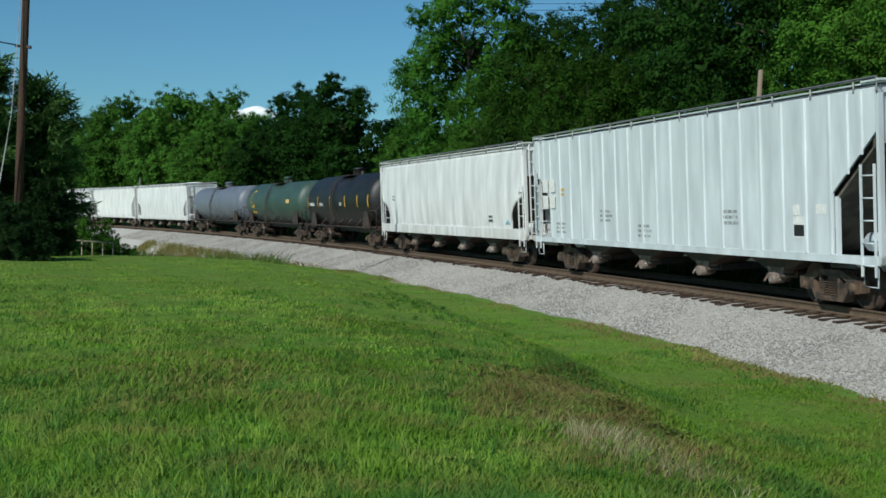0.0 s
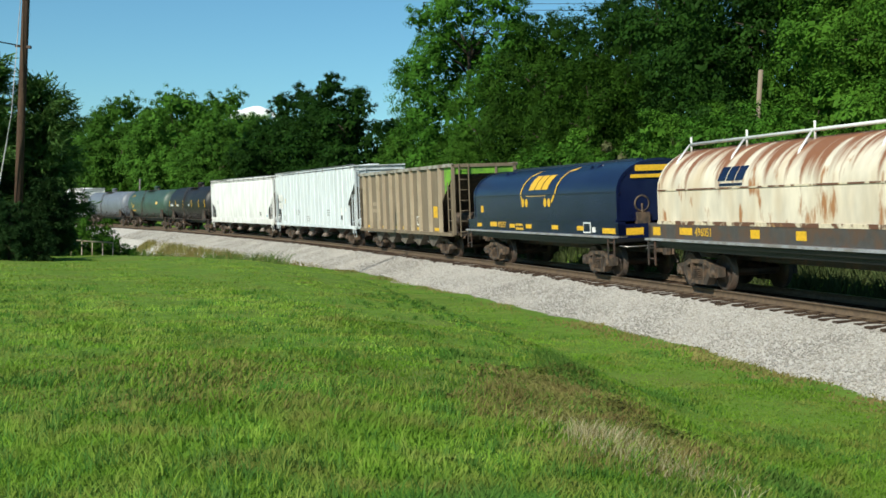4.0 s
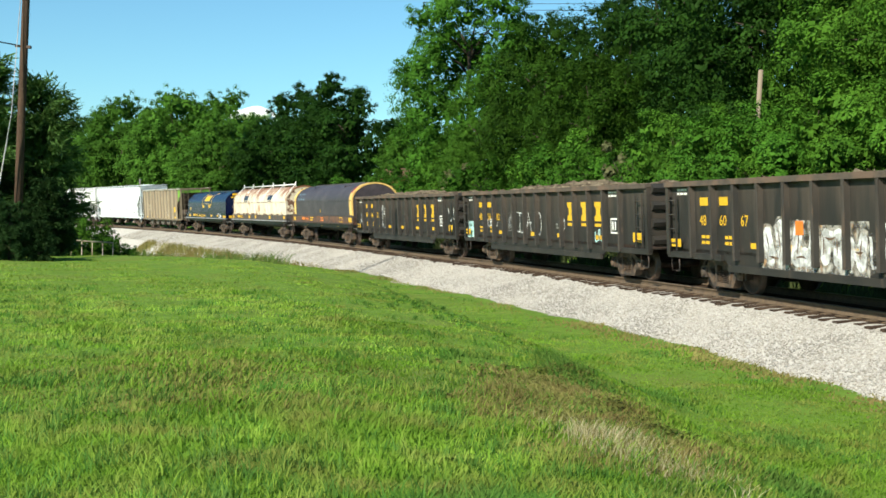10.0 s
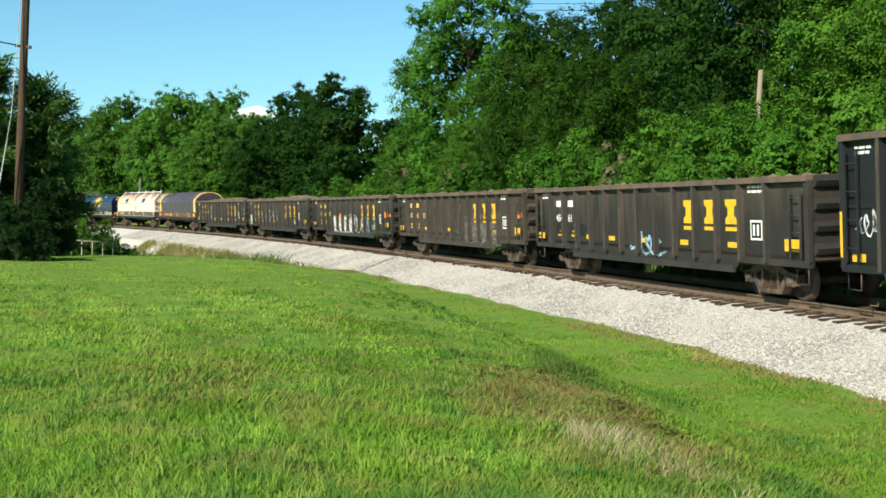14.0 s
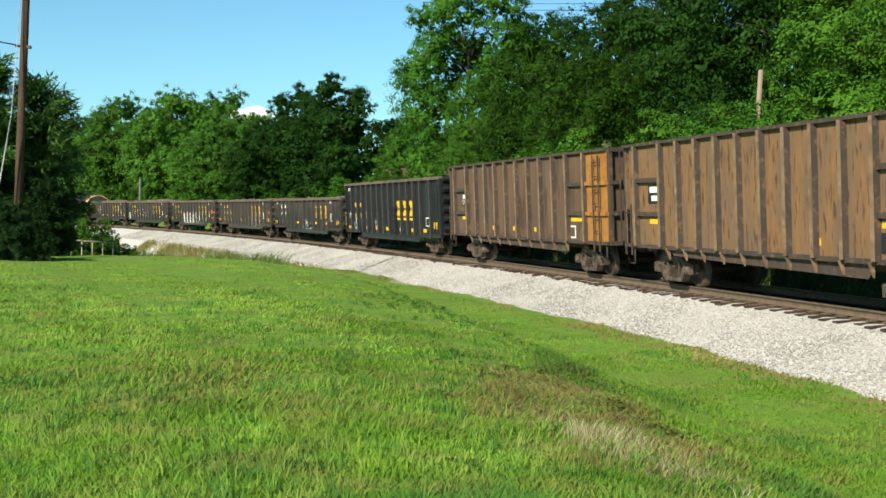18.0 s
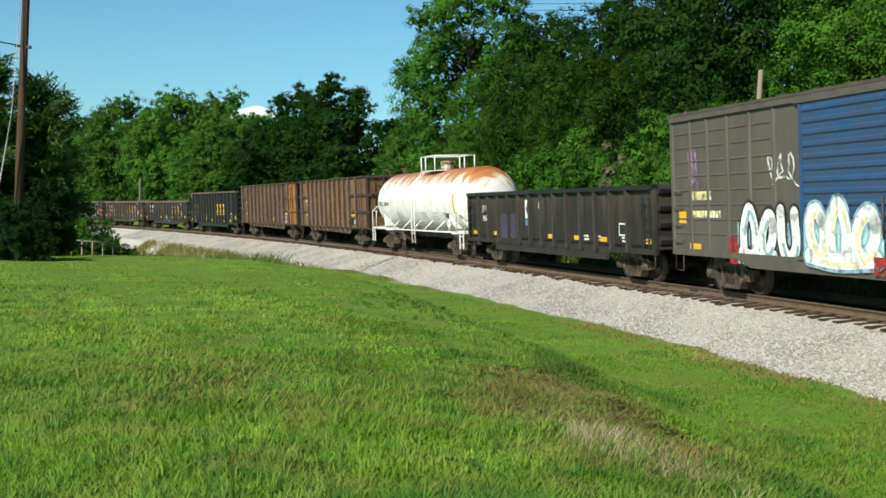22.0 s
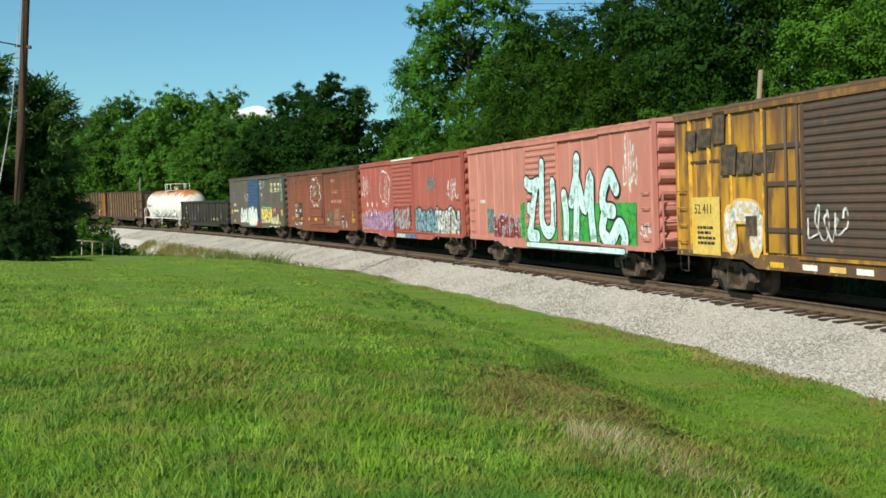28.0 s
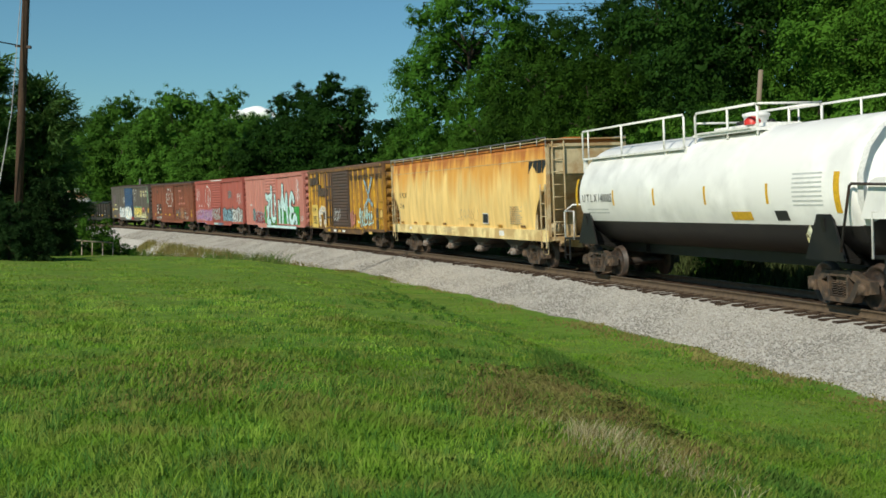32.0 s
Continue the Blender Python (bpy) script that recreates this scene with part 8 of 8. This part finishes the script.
patch(car, "painted_patch", 11.2, 12.5, 1.15, 2.1, mat("faded_buff_paint", (0.32, 0.17, 0.09), 0.7, 0, (0.26, 0.1, 0.05), 3), h, y)
patch(car, "graffiti", 9.4, 13.6, 1.0, 2.0, G_DULL, h, y - 0.002, "worn grey graffiti")
scrawl(car, 9.6, 11.9, 1.3, 2.0, 4, G_TEAL, h, y, 118, 0.05)
patch(car, "data_plate", 12.85, 13.35, 1.36, 1.68, M_WHITE, h, y)
patch(car, "data_panel", 12.9, 13.3, 1.4, 1.64, M_INK, h, y + 0.004)
scrawl(car, 12.9, 13.9, 0.95, 1.35, 3, G_WHITE, h, y, 119, 0.05)
patch(car, "reflector", 15.0, 15.1, 1.3, 2.0, M_YELLOW, h, y)

car, h = boxcar(-236.4, -252.3, "faded red boxcar with lilac, silver and black graffiti", P_RED, None, (6.15, 9.3), slats=15)
patch(car, "bare_roof_edge", 6.1, 9.8, 4.4, 4.47, M_WHITE, h, y + 0.09)
scrawl(car, 0.25, 1.5, 2.7, 3.8, 4, G_WHITE, h, y, 120, 0.06)
outline_loop(car, 3.4, 5.7, 2.2, 4.15, G_WHITE, h, y, 121, 0.08, "white looping graffiti outline")
scrawl(car, 4.2, 5.4, 2.2, 3.2, 3, G_WHITE, h, y, 122, 0.05)
patch(car, "graffiti", 0.15, 5.95, 0.85, 1.85, G_HAZE, h, yg - 0.006, "hazy lilac graffiti ground")
mural(car, 0.2, 3.2, 0.85, 2.0, 3, G_PURPLE, P_PINK, h, yg, 123, G_BLUE, label="hazy lilac graffiti")
mural(car, 3.2, 5.9, 0.85, 2.05, 3, G_PURPLE, G_PURPLE, h, yg, 124, G_WHITE, label="hazy lilac graffiti")
for i, txt in enumerate(("71", "64", "57")):
    letters(car, "car_number", txt, 0.95 + 0.95 * i, 1.72, 0.3, M_WHITE, h, yg + 0.008)
for u in (1.0, 1.9, 2.8):
    patch(car, "painted_bar", u, u + 0.25, 2.2, 2.42, M_WHITE, h, y)
mural(car, 6.35, 8.9, 1.1, 2.2, 3, G_GREY, G_RED, h, y + 0.1, 125, G_RED, label="silver graffiti with dark red edges")
mural(car, 9.65, 12.7, 0.95, 2.2, 5, G_LBLUE, M_INK, h, yg, 126, M_INK, label="pale blue-grey graffiti letters with black edges")
mural(car, 12.7, 15.6, 0.85, 2.2, 4, G_WHITE, M_INK, h, yg, 127, M_INK, label="white graffiti letters with black edges")
scrawl(car, 11.3, 12.6, 2.8, 3.6, 4, G_TEAL, h, y, 128, 0.16)
scrawl(car, 14.1, 15.3, 2.5, 3.3, 4, G_WHITE, h, y, 129, 0.06)
patch(car, "painted_patch", 6.6, 8.0, 0.74, 0.9, G_PALE, h, y + 0.06)
patch(car, "painted_patch", 8.2, 9.7, 0.74, 0.9, G_BLUE, h, y + 0.06)
for u in (0.35, 0.9, 2.6, 9.8, 12.0, 14.6):
    patch(car, "reflector", u, u + 0.5, 0.95, 1.08, M_YELLOW, h, yg + 0.01)

car, h = boxcar(-253.4, -269.4, "faded pink-red boxcar with large pale aqua graffiti", P_PINK, None, (6.45, 9.4), slats=15)
patch(car, "graffiti", 5.85, 6.5, 0.85, 2.3, G_GREEN, h, yg, "green graffiti ground")
patch(car, "graffiti", 6.5, 9.35, 0.95, 1.5, G_GREEN, h, y + 0.096, "green graffiti ground")
patch(car, "graffiti", 9.55, 15.0, 0.95, 2.25, G_GREEN, h, yg, "green graffiti ground")
bubble(car, [[(6.65, 3.0), (7.1, 2.85), (7.75, 2.95)], [(7.55, 2.8), (7.2, 2.1), (6.85, 2.1)], [(7.25, 2.1), (7.0, 1.4), (6.85, 1.2), (7.6, 1.15)], [(8.15, 3.55), (8.1, 2.6), (8.05, 1.7), (8.5, 1.3), (9.0, 1.5), (9.1, 2.2), (9.05, 2.9)]],
       0.42, G_AQUA, M_INK, h, y + 0.1, label="pale aqua graffiti letters with black edges", shade=G_PALE)
bubble(car, [[(9.85, 2.5), (10.0, 1.9), (9.95, 1.2)], [(10.95, 3.6), (10.9, 3.2)], [(10.45, 2.3), (10.9, 3.0), (10.85, 2.0), (10.75, 1.15)], [(10.95, 2.9), (11.5, 2.1), (11.95, 3.05), (11.95, 2.0), (12.1, 1.15)],
             [(13.75, 2.65), (13.3, 3.05), (12.85, 2.55), (12.9, 2.1), (13.5, 2.0)], [(12.95, 2.0), (12.75, 1.4), (13.3, 1.15), (13.9, 1.6), (14.25, 1.3), (14.2, 0.95)]],
       0.44, G_AQUA, M_INK, h, yg + 0.006, label="pale aqua graffiti letters with black edges", shade=G_PALE)
bubble(car, [[(6.6, 0.86), (10.0, 0.86), (14.3, 0.86)]], 0.16, G_AQUA, M_INK, h, y + 0.105, 0.03)
mural(car, 2.9, 5.7, 0.82, 1.9, 4, G_RED, G_LBLUE, h, yg, 133, G_PALE, label="dark red graffiti letters")
patch(car, "graffiti", 2.2, 2.85, 1.2, 2.1, G_TEAL, h, yg)
scrawl(car, 14.25, 15.0, 2.6, 4.05, 5, G_WHITE, h, y, 134, 0.06)
scrawl(car, 15.2, 15.8, 1.3, 1.7, 3, G_WHITE, h, y, 135, 0.05)
lines(car, "small_writing", 1.3, 2.3, 0.8, 0.25, 1, G_WHITE, h, y, 136)

car, h = boxcar(-270.9, -286.5, "rusty yellow boxcar with a dark brown sliding door", P_YBOX, P_BROWN, (6.0, 9.3), roof=P_ROOF, slats=18, sill=P_YSILL)
ribs(car, "side_post", [h - u for u in (0.8, 1.8, 2.9, 4.35, 10.27, 11.24, 12.15, 13.12, 14.07)], y, 1.04, 4.27, 0.09, 0.06, P_YPOST, False)
d = part("plug_door", Shape().box(h - 5.95, h - 4.5, y + 0.005, y + 0.05, 1.1, 4.2), P_YBOX, car)
f = Shape()
for x in (h - 4.55, h - 5.4, h - 5.85):
    f.tube([(x, y + 0.1, 1.1), (x, y + 0.1, 4.2)], 0.035, 6)
for z in (1.6, 2.6, 3.4):
    f.box(h - 5.95, h - 4.45, y + 0.05, y + 0.09, z - 0.05, z + 0.05)
part("lock_bars", f, P_BROWN, d)
for u, z, w, hh in ((0.6, 3.5, 0.55, 0.5), (1.25, 3.55, 0.7, 0.45), (2.05, 3.6, 0.6, 0.75), (2.45, 2.85, 0.7, 0.7), (3.2, 2.85, 0.7, 0.5), (3.95, 2.85, 0.9, 0.45)):
    part("painted_emblem", Shape().prism([(h - u - w, z), (h - u, z), (h - u - 0.08, z + hh), (h - u - w - 0.08, z + hh)], "y", y + 0.065, y + 0.07), M_TRUCK, car)
patch(car, "painted_line", 0.7, 2.3, 3.18, 3.24, M_TRUCK, h, y + 0.03)
letters(car, "slogan", "The nationwide boxcar pool", 9.5, 3.68, 0.52, M_INK, h, y + 0.062)
patch(car, "painted_patch", 0.9, 2.35, 0.95, 2.35, mat("fresh_yellow_paint", (0.70, 0.50, 0.12), 0.5, 0, (0.6, 0.4, 0.1), 3), h, y + 0.062, "fresh yellow number panel")
letters(car, "car_number", "52 411", 1.05, 1.95, 0.34, M_INK, h, y + 0.067)
lines(car, "small_writing", 1.2, 1.2, 0.9, 0.5, 4, M_INK, h, y + 0.067, 140)
patch(car, "reflector", 0.95, 1.05, 1.2, 1.9, M_YELLOW, h, y + 0.067)
mural(car, 2.8, 4.35, 0.95, 2.25, 1, G_WHITE, P_CREAM, h, y + 0.066, 141, P_CREAM, label="white painted-over patch")
patch(car, "data_panel", 3.6, 4.1, 1.45, 1.9, M_TRUCK, h, y + 0.075)
for a, b in (((12.4, 3.65), (13.1, 2.95)), ((13.9, 3.75), (13.2, 2.95)), ((13.1, 3.0), (13.2, 2.5)), ((13.1, 2.6), (12.4, 2.2)), ((13.2, 2.6), (13.9, 2.25))):
    part("graffiti", Shape().ribbon([(h - a[0], a[1]), (h - b[0], b[1])], 0.2, y + 0.065), G_LBLUE, car)
scrawl(car, 11.2, 13.9, 1.1, 2.2, 6, G_PALE, h, y + 0.062, 142, 0.1, label="pale blue and white graffiti")
scrawl(car, 9.6, 10.3, 1.0, 2.1, 2, P_PINK, h, y + 0.062, 143, 0.2)
patch(car, "painted_patch", 10.6, 11.2, 1.1, 1.5, M_YELLOW, h, y + 0.03)
for z in (1.05, 1.62):
    patch(car, "data_panel", 14.3, 14.75, z, z + 0.5, M_TRUCK, h, y + 0.03)
patch(car, "painted_line", 14.8, 14.9, 0.95, 2.1, M_YELLOW, h, y + 0.03)
patch(car, "painted_patch", 15.0, 15.4, 1.6, 2.05, P_CREAM, h, y + 0.03)
scrawl(car, 6.3, 7.6, 1.4, 2.1, 4, G_WHITE, h, y + 0.1, 144, 0.05)
for u, mt in ((5.9, M_WHITE), (7.8, M_WHITE), (13.0, P_CREAM), (4.6, M_YELLOW), (6.9, P_CREAM)):
    patch(car, "reflector", u, u + 0.55, 0.78, 0.9, mt, h, y + 0.06)

car, h = covered_hopper(-288.0, -307.5, "rust-stained yellow covered hopper wagon with cream sill", P_STAINED, 4.25, False, cut=(0.52, 0), slope=1.15, end_paint=P_CREAMEND, sill_paint=P_CREAMSILL)
y = 1.47
for i in range(4):
    patch(car, "painted_emblem", 17.85 + 0.4 * i, 18.2 + 0.4 * i, 3.3, 3.72, M_INK, h, y - 0.02, slant=-0.08)
letters(car, "car_mark", "G P L X", 1.45, 2.62, 0.34, M_INK, h, y + 0.012)
letters(car, "car_number", "7 1 6", 1.45, 2.12, 0.34, M_INK, h, y + 0.012)
patch(car, "data_plate", 13.1, 13.7, 1.52, 1.92, M_WHITE, h, y)
patch(car, "data_panel", 13.13, 13.67, 1.55, 1.89, M_INK, h, y + 0.004)
lines(car, "small_writing", 16.0, 1.55, 1.2, 0.65, 9, P_CREAMEND, h, y, 150)
scrawl(car, 10.2, 12.4, 1.65, 2.1, 4, P_CREAMEND, h, y, 151, 0.02)
for u in (1.5, 3.6, 5.5, 8.0, 11.5, 14.7, 17.0):
    patch(car, "reflector", u, u + 0.45, 1.42, 1.5, P_YBOX, h, y - 0.01)
patch(car, "reflector", 3.0, 3.3, 1.16, 1.26, M_WHITE, h, y + 0.022)
patch(car, "reflector", 14.9, 15.4, 1.1, 1.28, M_WHITE, h, y + 0.022)
lines(car, "small_writing", 8.2, 1.1, 1.4, 0.2, 3, P_CREAMEND, h, y + 0.022, 152)
part("lengthwise_seam", Shape().box(-h + 0.2, h - 0.2, y - 0.035, y - 0.03, 3.74, 3.76), P_CREAMEND, car)

# long white tank wagon at the end
R, AX = 1.5, 2.48
car, h = tank_car(-309.0, -326.0, "long white tank wagon with a black belly and roof railing", P_TANKN, R, AX, M_BLACK, overhang=0.95, frame=M_BLACK, trucks=(1.8, 2.6), dome_x=-1.0, side_rail=False, caged=False, rail_paint=M_WHITE, climb=False, steps=M_BLACK)
# one walkway with a railing along each half of the shoulder
for k, posts in ((1, (1.05, 4.0, 6.75, 7.9)), (-1, (9.1, 12.1, 15.6))):
    g = Shape()
    yy, z0, z1 = k * 1.15, AX + 1.13, AX + R + 0.49
    a, b = h - posts[0], h - posts[-1]
    g.tube([(a, yy, z0), (a, yy, z1 - 0.06), (a - 0.06, yy, z1), (b + 0.06, yy, z1), (b, yy, z1 - 0.06), (b, yy, z0)], 0.032, 6)
    for u in posts[1:-1]:
        g.tube([(h - u, yy, z0), (h - u, yy, z1)], 0.032, 5)
    g.tube([(h - posts[0] - 0.45, yy, z0), (h - posts[0] - 0.45, yy, z1)], 0.026, 5)
    part("roof_railing", g, M_WHITE, car)
    part("roof_walk", Shape().box(b, a, *span(k, 0.78, 1.17), z0 - 0.03, z0 + 0.03), M_WHITE, car)
    for u in posts:
        part("walk_bracket", Shape().prism([(h - u - 0.09, z0 - 0.4), (h - u + 0.09, z0 - 0.4), (h - u + 0.07, z0), (h - u - 0.07, z0)], "y", *span(k, 1.02, 1.12)), M_WHITE, car)
g = Shape()
for yy in (-0.85, 0.85):
    g.tube([(h - 7.95, yy, AX + R - 0.25), (h - 7.95, yy, AX + R + 0.42), (h - 8.05, yy, AX + R + 0.5), (h - 10.9, yy, AX + R + 0.5), (h - 11.0, yy, AX + R + 0.42), (h - 11.0, yy, AX + R - 0.25)], 0.034, 6)
    g.tube([(h - 9.6, yy, AX + R - 0.25), (h - 9.6, yy, AX + R + 0.5)], 0.034, 5)
g.tube([(h - 7.95, -0.85, AX + R + 0.25), (h - 7.95, 0.85, AX + R + 0.25)], 0.028, 5).tube([(h - 11.0, -0.85, AX + R + 0.5), (h - 11.0, 0.85, AX + R + 0.5)], 0.028, 5)
part("dome_railing", g, M_WHITE, car)
part("dome_deck", Shape().box(h - 11.05, h - 7.9, -0.9, 0.9, AX + R - 0.12, AX + R - 0.05).box(h - 10.7, h - 8.3, -0.5, 0.5, AX + R - 0.05, AX + R + 0.08), M_WHITE, car)
part("valve_cap", Shape().lathe([(AX + R + 0.06, 0.2), (AX + R + 0.16, 0.2), (AX + R + 0.25, 0.12), (AX + R + 0.27, 0)], 16, "z", (h - 10.1, 0.45, 0)), mat("red_cap_paint", (0.55, 0.03, 0.02), 0.4), car, "red valve cap")
for u in (4.0, 6.65, 9.5, 12.35):
    tank_patch(car, "reflector", h - u - 0.1, h - u, -12, 5, R, AX, M_YELLOW)
tank_patch(car, "reflector", h - 15.1, h - 14.9, -20, 12, R, AX, M_YELLOW)
tank_patch(car, "reflector", h - 1.35, h - 1.2, -12, 20, R, AX, M_YELLOW)
letters(car, "car_mark", "U T L X", 1.75, 2.28, 0.34, M_INK, h, R + 0.002)
letters(car, "car_number", "140005", 2.95, 2.28, 0.34, M_INK, h, R + 0.002)
tank_patch(car, "painted_patch", h - 11.6, h - 10.7, -27, -19, R, AX, M_YELLOW)
tank_patch(car, "data_panel", h - 13.1, h - 12.6, -27, -18, R, AX, M_INK)
for j in range(8):
    tank_patch(car, "small_writing", h - 14.5, h - 13.4, -14 + 4 * j * 0.9, -12.7 + 4 * j * 0.9, R, AX, G_FAINT)
    if j < 2:
        tank_patch(car, "small_writing", h - 3.6, h - 2.0, -17 - 4 * j, -15.6 - 4 * j, R, AX, G_FAINT)
tank_patch(car, "shell_band", h - 15.9, h - 15.7, -30, 89, R + 0.02, AX, M_WHITE)
# rear end: hose housing with a bent rail, warning diamond on the belly
part("end_housing", Shape().prism([(h - 15.75, AX - 0.62), (h - 16.05, AX + 0.1), (h - 16.25, AX + 0.16), (h - 16.9, AX + 0.16), (h - 16.9, AX - 0.62)], "y", 1.15, R - 0.02), P_TANKN, car)
part("end_rail", Shape().tube([(h - 15.2, R + 0.06, 1.2), (h - 15.55, R + 0.08, AX + 0.02), (h - 15.62, R + 0.08, AX + 0.06), (h - 16.9, R + 0.08, AX + 0.02)], 0.03, 6), M_STEEL, car)
part("warning_diamond", Shape().prism([(h - 13.7, 1.5), (h - 13.85, 1.27), (h - 14.0, 1.5), (h - 13.85, 1.73)], "y", 1.36, 1.366), G_CREAM, car)
def motions():
    """Keys the train along the arc, and the wheels while a wagon runs past."""
    for car, mid in TRAIN:
        walk(car, [(t, along(mid + now_at(t))) for t in range(33)])
    for wheelset, home, place in WHEELSETS:
        rows = [(0.0, 0.0)]
        turned, t = 0.0, 0.0
        while t < SECONDS - 0.001:
            t2 = min(SECONDS, t + 1 / 15)
            if 22 < place + now_at(t2) < 75:
                turned += (now_at(t2) - now_at(t)) / WHEEL_R
                if rows[-1][0] < t - 0.001:
                    rows.append((t, rows[-1][1]))
                rows.append((t2, turned))
            t = t2
        if rows[-1][0] < SECONDS:
            rows.append((SECONDS, turned))
        walk(wheelset, [(t, home @ Matrix.Rotation(a, 4, "Y")) for t, a in rows])


motions()
